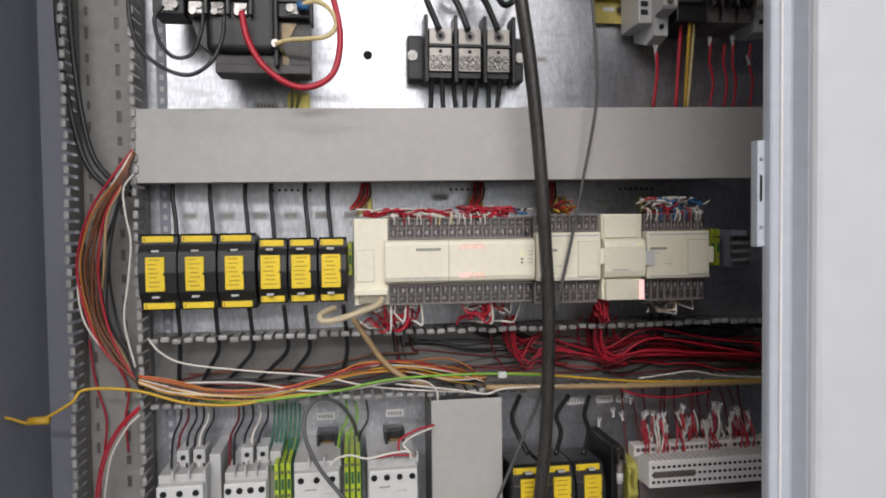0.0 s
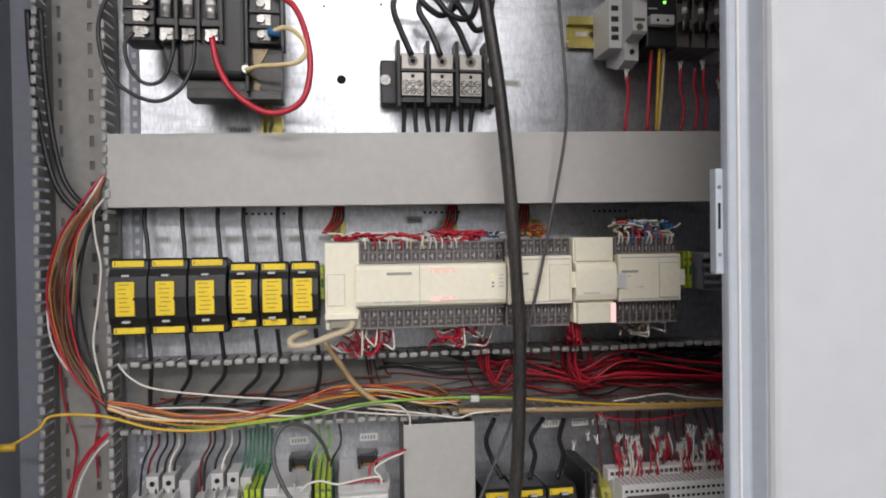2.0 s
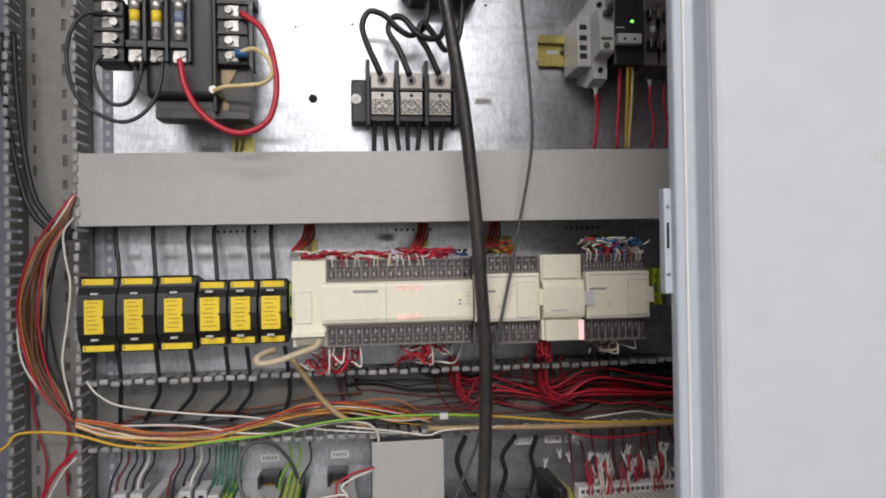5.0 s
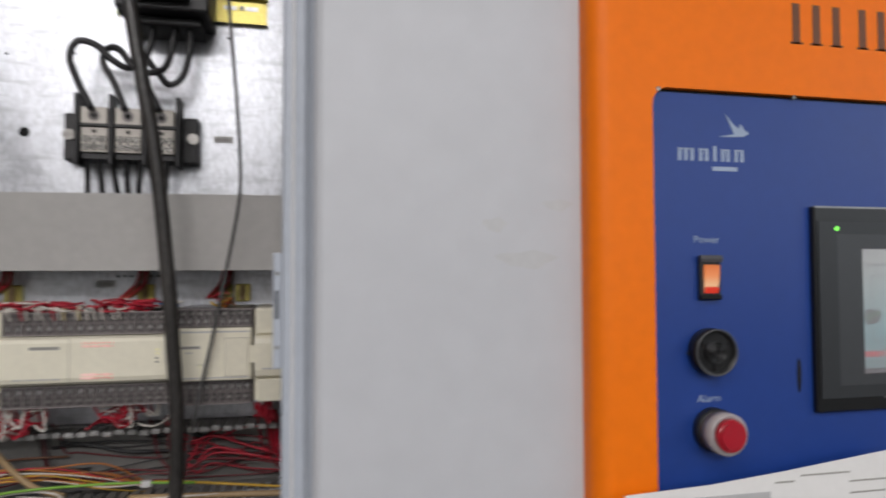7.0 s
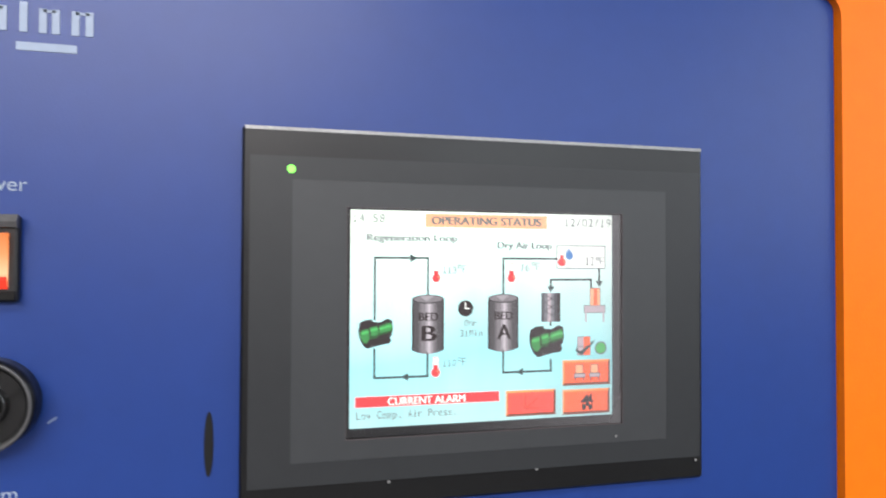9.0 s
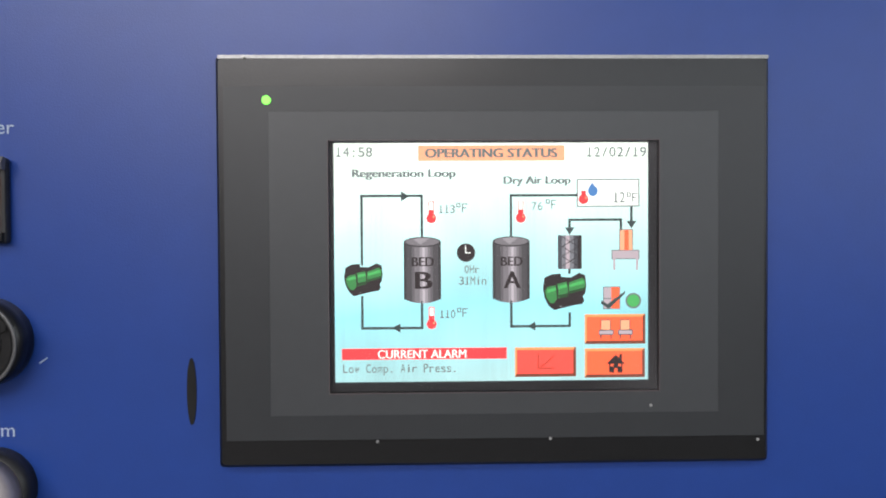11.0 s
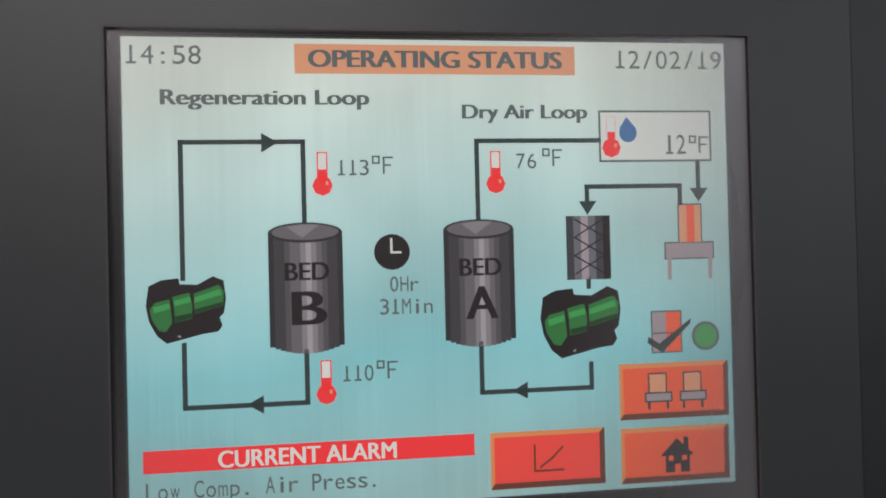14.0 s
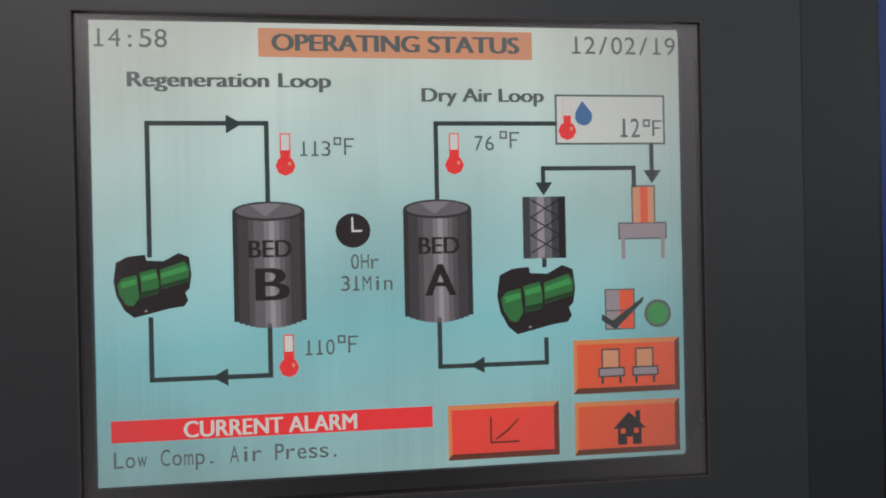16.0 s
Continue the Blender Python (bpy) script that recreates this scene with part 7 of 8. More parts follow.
wire('black_cable', [(-0.310, 0.840, 1.653), (-0.310, 0.846, 1.589), (-0.302, 0.850, 1.518), (-0.289, 0.850, 1.466), (-0.266, 0.846, 1.437), (-0.239, 0.840, 1.428)], 0.003, M_BLACKWIRE, 'black cable running down the vertical duct', 'cable', 'wires bundled in the vertical duct')
wire('black_cable', [(-0.297, 0.840, 1.654), (-0.297, 0.846, 1.590), (-0.292, 0.850, 1.524), (-0.281, 0.850, 1.472), (-0.260, 0.846, 1.444), (-0.239, 0.840, 1.435)], 0.003, M_BLACKWIRE, 'black cable running down the vertical duct', 'cable', 'wires bundled in the vertical duct')
wire('power_cable', [(0.156, 0.742, 1.749), (0.164, 0.745, 1.688), (0.175, 0.747, 1.621), (0.186, 0.751, 1.553), (0.197, 0.755, 1.448), (0.203, 0.759, 1.364), (0.207, 0.762, 1.291), (0.205, 0.766, 1.179), (0.198, 0.771, 1.091), (0.182, 0.775, 0.982)], 0.0071, M_RUBBER, 'thick scuffed black rubber cable hanging before the cabinet', 'cable', '')
wire('grey_cable', [(0.248, 0.766, 1.767), (0.255, 0.766, 1.678), (0.259, 0.766, 1.631), (0.264, 0.767, 1.559), (0.263, 0.770, 1.510), (0.249, 0.774, 1.431), (0.237, 0.777, 1.369), (0.225, 0.780, 1.313), (0.215, 0.782, 1.263), (0.202, 0.783, 1.200), (0.179, 0.784, 1.144), (0.153, 0.785, 1.085)], 0.0018, M_GREYWIRE, 'thin dark grey wire hanging before the cabinet', 'wire', '')
wire('red_wire', [(-0.110, 0.785, 1.612), (-0.104, 0.781, 1.583), (-0.088, 0.776, 1.555), (-0.062, 0.773, 1.536), (-0.039, 0.771, 1.534), (-0.018, 0.771, 1.548), (-0.010, 0.773, 1.580), (-0.014, 0.777, 1.617), (-0.026, 0.783, 1.647), (-0.048, 0.790, 1.665)], 0.0033, M_REDWIRE, 'thick red wire looped below the transformer', 'wire', '')
wire('earth_wire', [(-0.051, 0.790, 1.622), (-0.034, 0.784, 1.625), (-0.019, 0.777, 1.613), (-0.014, 0.775, 1.598), (-0.023, 0.775, 1.587), (-0.042, 0.777, 1.584), (-0.064, 0.784, 1.584), (-0.077, 0.790, 1.581)], 0.0025, M_CREAMWIRE, 'yellow and cream earth wire on the transformer', 'wire', '')
wire('black_wire', [(-0.183, 0.790, 1.662), (-0.203, 0.783, 1.656), (-0.214, 0.777, 1.635), (-0.215, 0.770, 1.604), (-0.207, 0.770, 1.570), (-0.185, 0.770, 1.550), (-0.160, 0.770, 1.543), (-0.140, 0.775, 1.557), (-0.129, 0.780, 1.582), (-0.127, 0.785, 1.609)], 0.0021, M_BLACKWIRE, 'black wire looped from the transformer terminals', 'wire', '')
wire('black_wire', [(-0.188, 0.790, 1.617), (-0.196, 0.787, 1.603), (-0.191, 0.785, 1.579), (-0.177, 0.785, 1.564), (-0.160, 0.785, 1.568), (-0.150, 0.785, 1.592), (-0.148, 0.785, 1.609)], 0.0021, M_BLACKWIRE, 'black wire looped from the transformer terminals', 'wire', '')
wire('earth_wire', [(-0.076, 0.800, 1.581), (-0.068, 0.830, 1.576), (-0.062, 0.860, 1.570), (-0.059, 0.868, 1.548), (-0.064, 0.875, 1.525)], 0.002, M_OLIVEWIRE, 'dull green earth wire behind the transformer foot', 'wire', '')
wire('earth_wire', [(-0.073, 0.800, 1.579), (-0.066, 0.840, 1.572), (-0.066, 0.865, 1.554), (-0.069, 0.875, 1.525)], 0.002, M_OLIVEWIRE, 'dull green earth wire behind the transformer foot', 'wire', '')
wire('feed_cable', [(0.103, 0.840, 1.616), (0.089, 0.838, 1.647), (0.082, 0.836, 1.671), (0.090, 0.836, 1.688), (0.108, 0.838, 1.685), (0.124, 0.839, 1.670), (0.141, 0.843, 1.664), (0.157, 0.846, 1.680), (0.165, 0.850, 1.728)], 0.0037, M_BLACKWIRE, 'black feed cable looped above the distribution block', 'cable', 'black feed cables of the distribution block')
wire('feed_cable', [(0.137, 0.840, 1.616), (0.125, 0.842, 1.646), (0.113, 0.844, 1.669), (0.118, 0.843, 1.684), (0.131, 0.838, 1.682), (0.147, 0.832, 1.662), (0.167, 0.835, 1.658), (0.180, 0.843, 1.674), (0.189, 0.850, 1.729)], 0.0037, M_BLACKWIRE, 'black feed cable looped above the distribution block', 'cable', 'black feed cables of the distribution block')
wire('feed_cable', [(0.172, 0.840, 1.617), (0.159, 0.838, 1.645), (0.148, 0.836, 1.663), (0.154, 0.836, 1.677), (0.169, 0.840, 1.661), (0.181, 0.844, 1.648), (0.195, 0.846, 1.659), (0.202, 0.848, 1.691), (0.202, 0.850, 1.729)], 0.0037, M_BLACKWIRE, 'black feed cable looped above the distribution block', 'cable', 'black feed cables of the distribution block')
wire('load_lead', [(0.095, 0.855, 1.569), (0.095, 0.860, 1.551), (0.094, 0.865, 1.520)], 0.003, M_BLACKWIRE, 'black lead leaving the distribution block', 'wire', 'black leads of the distribution block')
wire('load_lead', [(0.107, 0.855, 1.569), (0.108, 0.860, 1.551), (0.110, 0.865, 1.520)], 0.003, M_BLACKWIRE, 'black lead leaving the distribution block', 'wire', 'black leads of the distribution block')
wire('load_lead', [(0.121, 0.855, 1.569), (0.122, 0.860, 1.551), (0.126, 0.865, 1.520)], 0.003, M_BLACKWIRE, 'black lead leaving the distribution block', 'wire', 'black leads of the distribution block')
wire('load_lead', [(0.134, 0.855, 1.569), (0.135, 0.860, 1.551), (0.136, 0.865, 1.520)], 0.003, M_BLACKWIRE, 'black lead leaving the distribution block', 'wire', 'black leads of the distribution block')
wire('load_lead', [(0.149, 0.855, 1.569), (0.149, 0.860, 1.552), (0.146, 0.865, 1.520)], 0.003, M_BLACKWIRE, 'black lead leaving the distribution block', 'wire', 'black leads of the distribution block')
wire('load_lead', [(0.163, 0.855, 1.569), (0.164, 0.860, 1.552), (0.165, 0.865, 1.520)], 0.003, M_BLACKWIRE, 'black lead leaving the distribution block', 'wire', 'black leads of the distribution block')
wire('load_lead', [(0.179, 0.855, 1.569), (0.177, 0.860, 1.552), (0.174, 0.865, 1.520)], 0.003, M_BLACKWIRE, 'black lead leaving the distribution block', 'wire', 'black leads of the distribution block')
wire('red_wire', [(0.361, 0.825, 1.593), (0.364, 0.830, 1.569), (0.361, 0.835, 1.528)], 0.0022, M_REDWIRE, 'red wire with fork terminal below the breaker', 'wire', 'red control wires')
wire('red_wire', [(0.393, 0.825, 1.641), (0.392, 0.830, 1.593), (0.390, 0.835, 1.528)], 0.0022, M_REDWIRE, 'red wire below the relay', 'wire', 'red control wires')
wire('yellow_wire', [(0.397, 0.810, 1.659), (0.400, 0.823, 1.599), (0.402, 0.835, 1.528)], 0.002, M_YELLOWWIRE, 'yellow wire below the relay', 'wire', 'red control wires')
wire('cream_wire', [(0.407, 0.810, 1.658), (0.404, 0.818, 1.632), (0.408, 0.827, 1.607), (0.405, 0.835, 1.528)], 0.002, M_CREAMWIRE, 'cream wire below the relay', 'wire', 'red control wires')
wire('red_wire', [(0.433, 0.830, 1.606), (0.433, 0.833, 1.585), (0.440, 0.837, 1.562), (0.437, 0.840, 1.531)], 0.0017, M_REDWIRE, 'red wire with fork terminal dropping into the duct', 'wire', 'red control wires')
wire('red_wire', [(0.451, 0.830, 1.606), (0.451, 0.833, 1.585), (0.458, 0.837, 1.562), (0.456, 0.840, 1.532)], 0.0017, M_REDWIRE, 'red wire with fork terminal dropping into the duct', 'wire', 'red control wires')
wire('red_wire', [(0.463, 0.830, 1.606), (0.463, 0.833, 1.585), (0.470, 0.837, 1.562), (0.468, 0.840, 1.532)], 0.0017, M_REDWIRE, 'red wire with fork terminal dropping into the duct', 'wire', 'red control wires')
wire('red_wire', [(0.485, 0.830, 1.607), (0.485, 0.833, 1.586), (0.492, 0.837, 1.563), (0.490, 0.840, 1.532)], 0.0017, M_REDWIRE, 'red wire with fork terminal dropping into the duct', 'wire', 'red control wires')
wire('fuse_lead', [(0.202, 0.870, 1.178), (0.189, 0.857, 1.157), (0.190, 0.840, 1.142), (0.199, 0.820, 1.121)], 0.003, M_BLACKWIRE, 'black lead entering the lower fuse holder', 'wire', 'black fuse leads')
wire('fuse_lead', [(0.265, 0.870, 1.175), (0.245, 0.857, 1.155), (0.245, 0.840, 1.139), (0.232, 0.820, 1.119)], 0.003, M_BLACKWIRE, 'black lead entering the lower fuse holder', 'wire', 'black fuse leads')
wire('fuse_lead', [(0.292, 0.870, 1.173), (0.281, 0.857, 1.153), (0.280, 0.840, 1.137), (0.266, 0.820, 1.117)], 0.003, M_BLACKWIRE, 'black lead entering the lower fuse holder', 'wire', 'black fuse leads')
wire('grey_wire', [(0.001, 0.830, 1.152), (-0.005, 0.815, 1.175), (-0.021, 0.800, 1.199), (-0.042, 0.787, 1.206), (-0.053, 0.777, 1.193), (-0.053, 0.768, 1.172), (-0.042, 0.761, 1.147), (-0.025, 0.756, 1.124), (-0.005, 0.750, 1.102)], 0.0022, M_GREYWIRE, 'grey wire looped over the contactors', 'wire', '')
wire('contactor_wire', [(-0.202, 0.870, 1.194), (-0.199, 0.863, 1.173), (-0.204, 0.847, 1.155), (-0.200, 0.820, 1.127)], 0.0013, M_BLACKWIRE, 'thin control wire running down to a contactor', 'wire', 'control wires of the contactors')
wire('contactor_wire', [(-0.194, 0.870, 1.194), (-0.191, 0.863, 1.172), (-0.197, 0.847, 1.155), (-0.193, 0.820, 1.126)], 0.0013, M_DARKRED, 'thin control wire running down to a contactor', 'wire', 'control wires of the contactors')
wire('contactor_wire', [(-0.185, 0.870, 1.193), (-0.182, 0.863, 1.172), (-0.188, 0.847, 1.155), (-0.184, 0.820, 1.125)], 0.0013, M_BLACKWIRE, 'thin control wire running down to a contactor', 'wire', 'control wires of the contactors')
wire('contactor_wire', [(-0.177, 0.870, 1.193), (-0.174, 0.863, 1.171), (-0.180, 0.847, 1.154), (-0.176, 0.820, 1.125)], 0.0013, M_BLACKWIRE, 'thin control wire running down to a contactor', 'wire', 'control wires of the contactors')
wire('contactor_wire', [(-0.172, 0.870, 1.193), (-0.169, 0.863, 1.171), (-0.175, 0.847, 1.154), (-0.171, 0.820, 1.125)], 0.0013, M_WHITEWIRE, 'thin control wire running down to a contactor', 'wire', 'control wires of the contactors')
wire('contactor_wire', [(-0.166, 0.870, 1.192), (-0.163, 0.863, 1.171), (-0.170, 0.847, 1.153), (-0.166, 0.820, 1.124)], 0.0013, M_BLACKWIRE, 'thin control wire running down to a contactor', 'wire', 'control wires of the contactors')
wire('contactor_wire', [(-0.137, 0.870, 1.191), (-0.135, 0.863, 1.169), (-0.142, 0.847, 1.152), (-0.139, 0.820, 1.123)], 0.0013, M_DARKRED, 'thin control wire running down to a contactor', 'wire', 'control wires of the contactors')
wire('contactor_wire', [(-0.132, 0.870, 1.191), (-0.130, 0.863, 1.169), (-0.137, 0.847, 1.152), (-0.134, 0.820, 1.122)], 0.0013, M_BLACKWIRE, 'thin control wire running down to a contactor', 'wire', 'control wires of the contactors')
wire('contactor_wire', [(-0.121, 0.870, 1.190), (-0.119, 0.863, 1.169), (-0.126, 0.847, 1.151), (-0.124, 0.820, 1.122)], 0.0013, M_BLACKWIRE, 'thin control wire running down to a contactor', 'wire', 'control wires of the contactors')
wire('contactor_wire', [(-0.113, 0.870, 1.190), (-0.111, 0.863, 1.168), (-0.118, 0.847, 1.151), (-0.116, 0.820, 1.121)], 0.0013, M_WHITEWIRE, 'thin control wire running down to a contactor', 'wire', 'control wires of the contactors')
wire('contactor_wire', [(-0.104, 0.870, 1.189), (-0.102, 0.863, 1.168), (-0.110, 0.847, 1.150), (-0.108, 0.820, 1.121)], 0.0013, M_BLACKWIRE, 'thin control wire running down to a contactor', 'wire', 'control wires of the contactors')
wire('contactor_wire', [(0.012, 0.870, 1.184), (0.014, 0.863, 1.161), (0.003, 0.847, 1.143), (0.001, 0.820, 1.113)], 0.0013, M_BLACKWIRE, 'thin control wire running down to a contactor', 'wire', 'control wires of the contactors')
wire('contactor_wire', [(-0.012, 0.870, 1.185), (-0.010, 0.863, 1.163), (-0.020, 0.847, 1.145), (-0.021, 0.820, 1.115)], 0.0013, M_GREENWIRE, 'thin control wire running down to a contactor', 'wire', 'control wires of the contactors')
wire('contactor_wire', [(-0.001, 0.870, 1.184), (0.001, 0.863, 1.162), (-0.010, 0.847, 1.144), (-0.011, 0.820, 1.114)], 0.0013, M_GREENWIRE, 'thin control wire running down to a contactor', 'wire', 'control wires of the contactors')
wire('earth_wire', [(-0.095, 0.870, 1.189), (-0.095, 0.863, 1.161), (-0.097, 0.845, 1.137), (-0.091, 0.815, 1.123)], 0.0012, M_TEALWIRE, 'green earth wire dropping to the earth terminals', 'wire', 'green earth wires')
wire('earth_wire', [(-0.090, 0.870, 1.189), (-0.090, 0.863, 1.160), (-0.092, 0.845, 1.136), (-0.088, 0.815, 1.123)], 0.0012, M_TEALWIRE, 'green earth wire dropping to the earth terminals', 'wire', 'green earth wires')
wire('earth_wire', [(-0.085, 0.870, 1.188), (-0.086, 0.863, 1.160), (-0.087, 0.845, 1.136), (-0.085, 0.815, 1.123)], 0.0012, M_TEALWIRE, 'green earth wire dropping to the earth terminals', 'wire', 'green earth wires')
wire('earth_wire', [(-0.081, 0.870, 1.188), (-0.081, 0.863, 1.160), (-0.083, 0.845, 1.136), (-0.081, 0.815, 1.123)], 0.0012, M_TEALWIRE, 'green earth wire dropping to the earth terminals', 'wire', 'green earth wires')
wire('earth_wire', [(-0.075, 0.870, 1.188), (-0.076, 0.863, 1.160), (-0.078, 0.845, 1.136), (-0.078, 0.815, 1.122)], 0.0012, M_TEALWIRE, 'green earth wire dropping to the earth terminals', 'wire', 'green earth wires')
wire('earth_wire', [(-0.071, 0.870, 1.188), (-0.071, 0.863, 1.159), (-0.074, 0.845, 1.135), (-0.074, 0.815, 1.122)], 0.0012, M_TEALWIRE, 'green earth wire dropping to the earth terminals', 'wire', 'green earth wires')
wire('earth_wire', [(-0.066, 0.870, 1.188), (-0.066, 0.863, 1.159), (-0.069, 0.845, 1.135), (-0.071, 0.815, 1.122)], 0.0012, M_TEALWIRE, 'green earth wire dropping to the earth terminals', 'wire', 'green earth wires')
wire('jumper_wire', [(-0.029, 0.790, 1.133), (-0.021, 0.788, 1.141), (-0.007, 0.787, 1.144), (0.011, 0.785, 1.140), (0.035, 0.785, 1.144), (0.055, 0.785, 1.145), (0.058, 0.785, 1.137)], 0.0012, M_WHITEWIRE, 'white jumper wires strung between the contactors', 'wire', '')
wire('red_wire', [(0.020, 0.788, 1.139), (0.041, 0.788, 1.141), (0.061, 0.788, 1.139)], 0.0012, M_REDWIRE, 'red wire between the contactors', 'wire', '')
wire('red_wire', [(0.087, 0.810, 1.165), (0.065, 0.803, 1.162), (0.047, 0.797, 1.154), (0.045, 0.790, 1.145)], 0.0013, M_REDWIRE, 'red and white wire from the cover to a contactor', 'wire', '')
wire('white_wire', [(0.085, 0.810, 1.162), (0.065, 0.803, 1.157), (0.051, 0.797, 1.150), (0.057, 0.790, 1.143)], 0.0012, M_WHITEWIRE, 'white wire from the cover to a contactor', 'wire', '')


def fork(x, y, z, lean):
    """A white fork ferrule on the end of a red wire."""
    t = thing("fork_terminal", "white sleeved fork terminal on a red wire", "terminal", (x, y, z), "fork terminals standing free")
    bm = bmesh.new()
    prism(bm, [(x - 0.0016, z), (x + 0.0016, z), (x + 0.0013, z + 0.006), (x + 0.0026, z + 0.008), (x + 0.0024, z + 0.012), (x + 0.0014, z + 0.012), (x + 0.0012, z + 0.0088), (x - 0.0012, z + 0.0088), (x - 0.0014, z + 0.012), (x - 0.0024, z + 0.012), (x - 0.0026, z + 0.008), (x - 0.0013, z + 0.006)], y - 0.0009, y + 0.0009)
    bmesh.ops.rotate(bm, verts=bm.verts[:], cent=(x, y, z), matrix=Matrix.Rotation(lean, 3, "Y"))
    part("sleeve", bm, M_WHITE, t)


def strip_wires():
    rnd = random.Random(11)
    for k in range(70):
        x = 0.336 + 0.150 * rnd.random()
        y = rnd.choice((0.806, 0.822, 0.829))
        top = 1.144 + rnd.uniform(-0.010, 0.016)
        dx = rnd.uniform(-0.005, 0.005)
        base = 1.113 if y < 0.81 else 1.124
        m = M_REDWIRE if rnd.random() < 0.7 else M_WHITEWIRE
        wire("terminal_wire", [(x, y, base), (x + dx * 0.4, y - 0.006, (base + top) / 2), (x + dx, y, top)], 0.0010, m, "short wire standing out of the terminal strip", "wire", "wires of the terminal strip")
        if k % 2:
            fork(x + dx, y, top - 0.002, rnd.uniform(-0.5, 0.5))
    for k in range(12):
        x = 0.335 + 0.015 * k
        wire("terminal_wire", [(x, 0.850, 1.095), (x + rnd.uniform(-0.006, 0.006), 0.868, 1.15), (x + rnd.uniform(-0.015, 0.015), 0.872, 1.197)], 0.0012, M_DARKRED, "red wire rising from the terminal strip", "wire", "wires of the terminal strip")
    for x, z in ((0.2965, 1.139), (0.316, 1.150), (0.333, 1.172), (0.338, 1.165), (0.328, 1.145)):
        fork(x, 0.85, z, rnd.uniform(-0.3, 0.3))
    for x, z in ((0.3625, 1.600), (0.3935, 1.642), (0.4325, 1.611), (0.4625, 1.613), (0.484, 1.590)):
        fork(x, 0.832, z - 0.008, rnd.uniform(-0.15, 0.15))


strip_wires()


def tangle(x0, x1, z0, z1, y0, y1, n, materials, r, label, group, seed, drop=None):
    """Loose loops of thin wire in a space."""
    rnd = random.Random(seed)
    for k in range(n):
        a = x0 + (x1 - x0) * rnd.random() * 0.6
        b = a + (x1 - x0) * rnd.uniform(0.2, 0.4)
        zc = rnd.uniform(z0, z1)
        zs = [min(z1, max(z0, zc + rnd.uniform(-0.3, 0.3) * (z1 - z0))) for _ in range(4)]
        ys = [rnd.uniform(y0, y1) for _ in range(4)]
        pts = [(a, ys[0], zs[0]), (a + (b - a) * 0.35, ys[1], zs[1]), (a + (b - a) * 0.7, ys[2], zs[2]), (b, ys[3], zs[3])]
        if drop == "up":
            pts.append((b + rnd.uniform(-0.004, 0.004), y0 + 0.006, z1 + 0.012))
        if drop == "down":
            pts.append((b + rnd.uniform(-0.01, 0.01), y1, z0 - 0.02))
        wire("loose_wire", pts, r, rnd.choice(materials), label, "wire", group)


RW = [M_REDWIRE, M_REDWIRE, M_WHITEWIRE]
tangle(-0.002, 0.130, 1.3990, 1.4085, 0.792, 0.815, 46, RW, 0.0011, "thin red and white wires over the controller", "wires over the controller", 21)
tangle(0.114, 0.190, 1.3990, 1.411, 0.792, 0.815, 34, [M_REDWIRE, M_REDWIRE, M_REDWIRE, M_WHITEWIRE], 0.0010, "thin red wires over the controller", "wires over the controller", 22)
tangle(0.170, 0.205, 1.401, 1.408, 0.805, 0.825, 6, [M_BLACKWIRE, M_WHITEWIRE, M_BLUEWIRE], 0.0013, "thin wires over the controller", "wires over the controller", 23)
tangle(0.226, 0.262, 1.4015, 1.416, 0.805, 0.84, 9, [M_ORANGEWIRE, M_YELLOWWIRE, M_REDWIRE, M_OLIVEWIRE], 0.0013, "thin orange and yellow wires over the module", "wires over the extension module", 24)
tangle(0.330, 0.425, 1.4015, 1.4190, 0.792, 0.82, 24, [M_WHITEWIRE, M_BLUEWIRE, M_REDWIRE, M_WHITEWIRE], 0.0013, "thin white, blue and red wires over the module", "wires over the extension module", 25)
tangle(0.004, 0.085, 1.274, 1.3030, 0.800, 0.835, 20, RW, 0.0011, "tangled red and white wires below the controller", "wires below the controller", 26, "up")
tangle(0.108, 0.190, 1.279, 1.3030, 0.800, 0.835, 18, RW, 0.0011, "tangled red and white wires below the controller", "wires below the controller", 27, "up")
tangle(0.276, 0.300, 1.272, 1.302, 0.805, 0.83, 8, [M_REDWIRE], 0.0013, "red wires below the module", "wires below the extension module", 28, "up")
tangle(0.332, 0.412, 1.284, 1.300, 0.800, 0.825, 12, [M_WHITEWIRE, M_TANCABLE, M_BLACKWIRE], 0.0011, "loose thin wires below the module", "wires below the extension module", 29, "up")


def terminal_drops(x0, x1, n, z_from, z_to, seed, materials, label):
    """Thin wires that bend over a terminal strip and end under its screws."""
    rnd = random.Random(seed)
    for k in range(n):
        x = x0 + (x1 - x0) * (k + rnd.uniform(0.1, 0.9)) / n
        dx = rnd.uniform(-0.007, 0.007)
        lift = 0.35 * (z_from - z_to)
        wire("terminal_wire", [(x + dx, 0.806, z_from), (x + dx * 0.6, 0.7955, z_from - lift * 0.3), (x + dx * 0.2, 0.7935, (z_from + z_to) / 2), (x, 0.7970, z_to)], 0.0009, rnd.choice(materials), label, "wire", "wires of the controller terminals")


terminal_drops(0.042, 0.150, 15, 1.4045, 1.3905, 41, [M_WHITEWIRE, M_WHITEWIRE, M_REDWIRE, M_CREAMWIRE], "thin wire bending down to a controller terminal")
terminal_drops(0.332, 0.404, 12, 1.4070, 1.3920, 44, [M_WHITEWIRE, M_WHITEWIRE, M_BLUEWIRE, M_REDWIRE], "thin wire bending down to a module terminal")


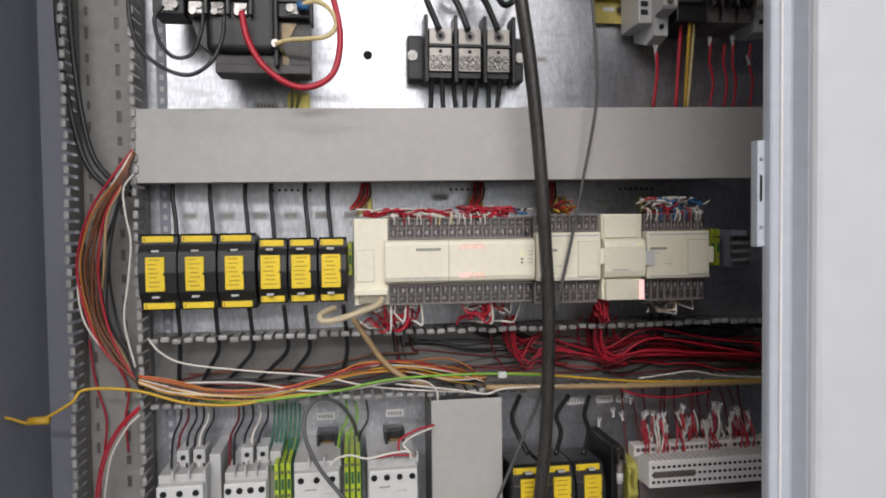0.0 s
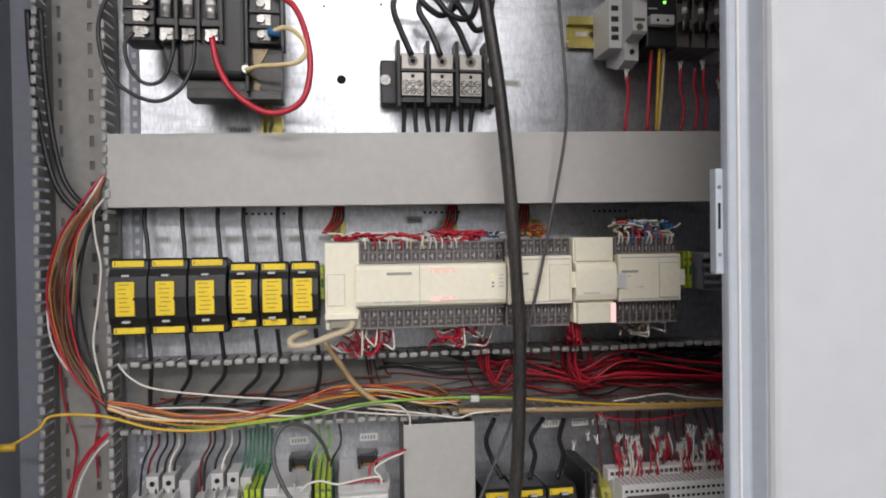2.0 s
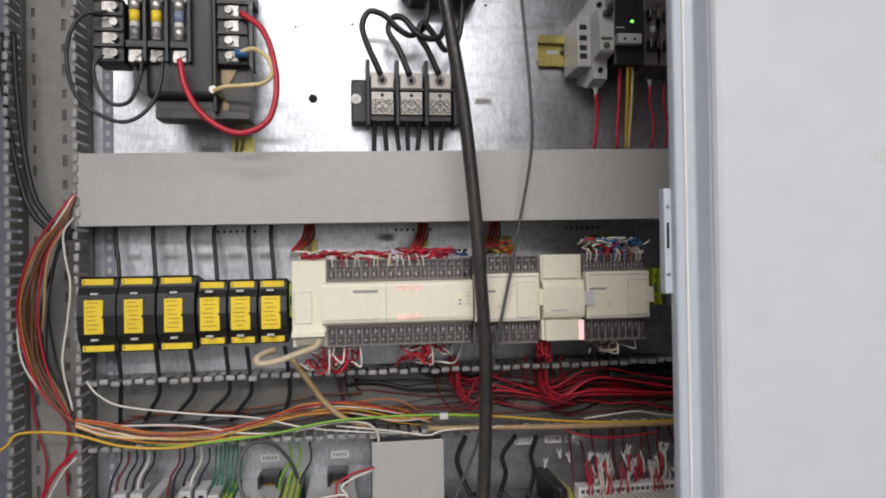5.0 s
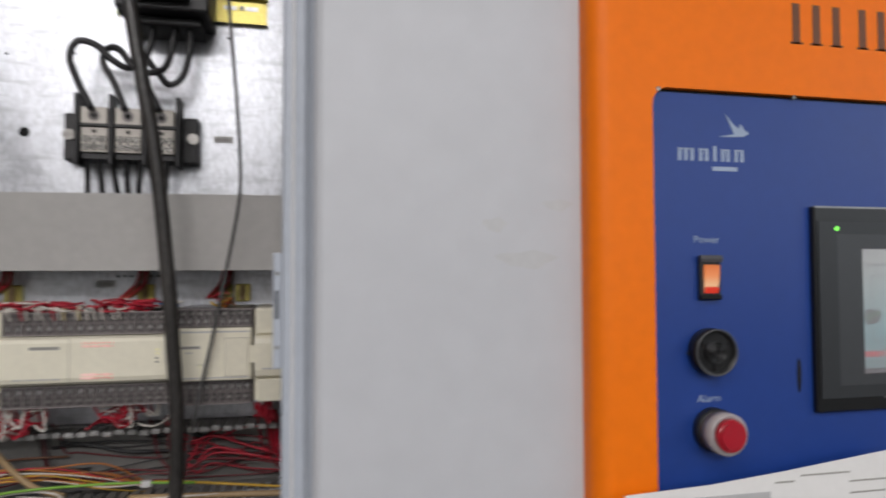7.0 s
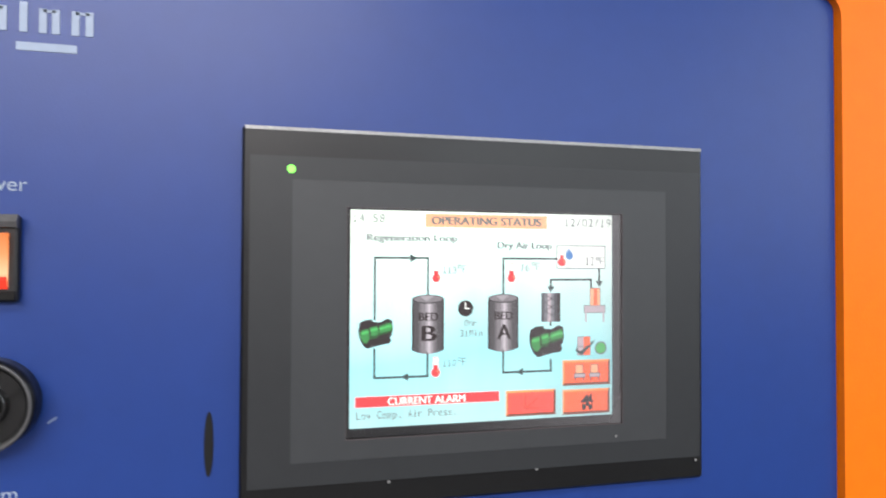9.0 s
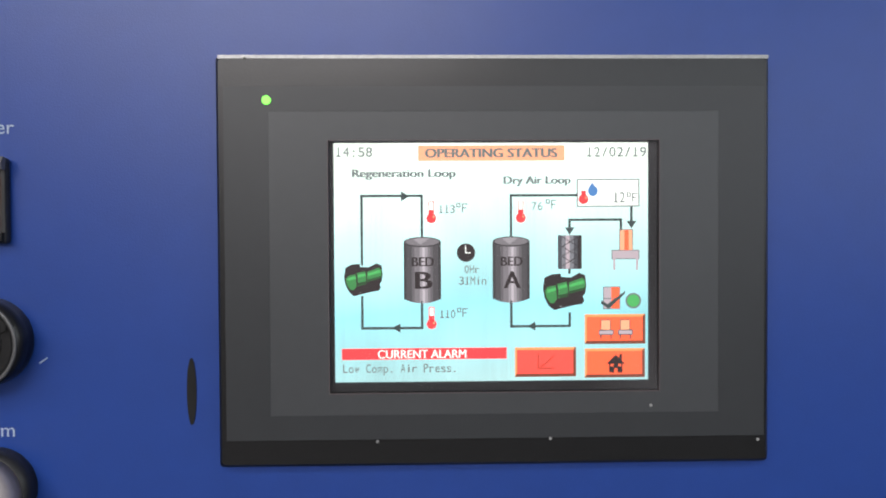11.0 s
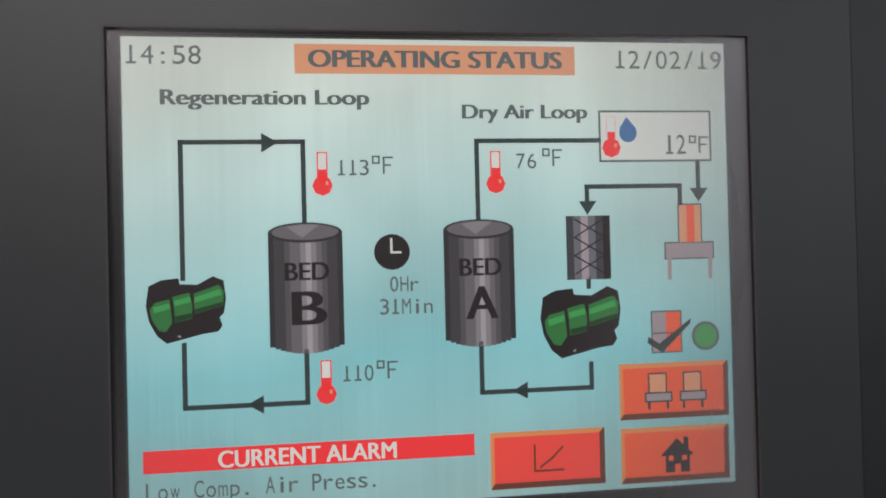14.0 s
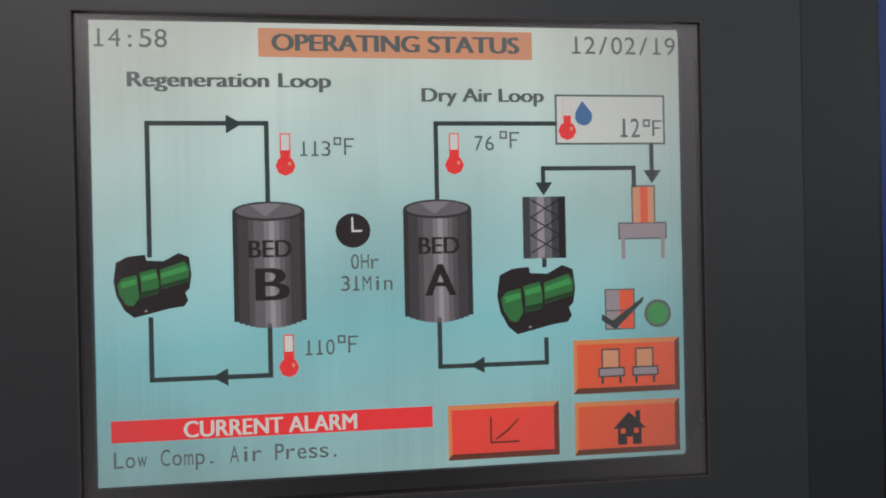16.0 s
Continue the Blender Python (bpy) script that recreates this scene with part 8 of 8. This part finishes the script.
def strands(x0, x1, z0, z1, y0, y1, n, materials, r, label, seed, rise=0.0):
    """Long thin wires lying side by side in the open duct; some bend up through its fingers."""
    rnd = random.Random(seed)
    for k in range(n):
        a, b = x0 + rnd.uniform(0, 0.04), x1 - rnd.uniform(0, 0.05)
        z, y = rnd.uniform(z0, z1), rnd.uniform(y0, y1)
        pts = []
        if rnd.random() < rise:
            q = a + rnd.uniform(-0.006, 0.006)
            pts = [(q, 0.855, 1.276), (q + 0.001, y - 0.004, 1.262), (q + 0.006, y, z + (1.262 - z) * 0.35)]
            a = q + 0.022
        m = 5
        for i in range(m + 1):
            u = i / m
            sag = 0.010 * math.sin(math.pi * u * rnd.uniform(0.8, 1.4) + k)
            pts.append((a + (b - a) * u, min(0.8835, y + rnd.uniform(-0.004, 0.004)), min(z1 + 0.004, max(z0 - 0.004, z + sag + rnd.uniform(-0.003, 0.003)))))
        wire("duct_wire", pts, r * rnd.uniform(0.8, 1.2), rnd.choice(materials), label, "wire", "wires lying in the open duct")


strands(-0.215, 0.10, 1.203, 1.232, 0.868, 0.882, 6, [M_BLACKWIRE, M_BROWNWIRE, M_DARKRED], 0.0012, "dark wire lying deep in the open duct", 32)
strands(0.03, 0.36, 1.205, 1.250, 0.868, 0.882, 8, [M_REDWIRE, M_DARKRED, M_BLACKWIRE], 0.0010, "thin red wire lying deep in the open duct", 30, 0.3)
strands(0.165, 0.30, 1.215, 1.255, 0.866, 0.880, 6, [M_REDWIRE, M_DARKRED], 0.0011, "red wire bending down into the open duct", 35, 1.0)
def loops(x0, x1, xend, n, seed, r=0.0013):
    """Red wires that drop through the duct's fingers and bow away along its floor."""
    rnd = random.Random(seed)
    for k in range(n):
        q = x0 + (x1 - x0) * rnd.random()
        y = rnd.uniform(0.850, 0.879)
        low = rnd.uniform(1.207, 1.238)
        crest = min(1.258, low + rnd.uniform(0.004, 0.030))
        e = xend - rnd.uniform(0, 0.03)
        pts = [(q, 0.852, 1.280), (q + 0.001, y - 0.003, 1.262), (q + 0.004, y, 0.55 * low + 0.45 * 1.262), (q + 0.020, y, low + 0.003),
               (q + 0.3 * (e - q), y + rnd.uniform(-0.003, 0.003), crest), (q + 0.62 * (e - q), y, 0.5 * (crest + low) + rnd.uniform(-0.004, 0.006)), (e, y, low - rnd.uniform(0, 0.006))]
        # some take the darker red, for the shade inside the duct
        wire("duct_wire", pts, r * rnd.uniform(0.8, 1.25), M_REDWIRE if rnd.random() < 0.55 else M_DARKRED, "red wire bowing along the open duct", "wire", "wires lying in the open duct")


loops(0.2890, 0.2985, 0.54, 24, 81)
loops(0.181, 0.192, 0.34, 8, 82, 0.0011)
strands(0.282, 0.54, 1.203, 1.240, 0.868, 0.882, 14, [M_REDWIRE, M_DARKRED, M_BLACKWIRE], 0.0012, "dark red wire packed in the open duct", 31, 0.2)
strands(0.36, 0.54, 1.235, 1.260, 0.852, 0.875, 8, [M_BLACKWIRE], 0.0024, "black wire crossing the open duct", 33, 0.4)
strands(0.06, 0.25, 1.240, 1.262, 0.872, 0.882, 3, [M_BLACKWIRE], 0.0024, "black cable lying deep in the open duct", 36)


def relay_socket(x, z):
    t = thing("relay_socket", "dark relay socket with a brass clip behind the starters", "relay socket", (x, 0.887, z))
    part("body", B(x - 0.012, x + 0.012, 0.862, 0.8872, z - 0.030, z + 0.010, 0.0015), M_BLACK, t)
    part("clip", B(x - 0.007, x + 0.007, 0.856, 0.863, z - 0.004, z + 0.001, 0.0008), M_OLDBRASS, t, "dull brass clip")
    part("crossbar", B(x - 0.016, x + 0.014, 0.858, 0.863, z - 0.026, z - 0.021, 0.0008), M_BLACK, t)
    for dx in (-0.010, 0.010):
        part("post", B(x + dx - 0.0015, x + dx + 0.0015, 0.846, 0.863, z - 0.032, z + 0.013), M_BLACK, t)


relay_socket(-0.034, 1.137)
relay_socket(0.045, 1.136)
for x, y in ((0.018, 0.868), (0.155, 0.868), (0.245, 0.868)):
    for k in range(4):
        wire("riser_wire", [(x + 0.003 * k - 0.006, y, 1.442), (x + 0.004 * k - 0.010, y - 0.006, 1.425), (x + 0.003 * k - 0.02, y - 0.03, 1.410)], 0.0016, (M_REDWIRE, M_BROWNWIRE)[k % 2], "dark red wires rising into the covered duct", "wire", "risers into the covered duct")
for x in (0.018, 0.155, 0.242, 0.262, 0.378, 0.398):
    t = thing("cable_tie_mount", "yellowed adhesive cable tie mount on the plate", "mount", (x, 0.887, 1.405), "cable tie mounts")
    part("pad", B(x - 0.012, x + 0.006, 0.8800, 0.8872, 1.4040, 1.4250, 0.0015), M_BRASS, t)
    part("strap", B(x - 0.006, x, 0.8770, 0.8802, 1.4060, 1.4230, 0.0008), M_TANCABLE, t)
for p in ((0.167, 0.8195, 1.2165),):
    t = thing("cable_tie", "clear white cable tie round the duct wires", "cable tie", p)
    part("strap", B(p[0] - 0.004, p[0] + 0.006, p[1] - 0.004, p[1] + 0.003, p[2] - 0.0035, p[2] + 0.0035, 0.001), M_WHITE, t)
t = thing("ferrule", "yellow crimp sleeve on a loose wire end", "ferrule", (-0.305, 0.80, 1.19))
part("sleeve", C((-0.3230, 0.8005, 1.1945), 0.0042, 0.020, "x", 10), M_YELLOWWIRE, t, "", True)
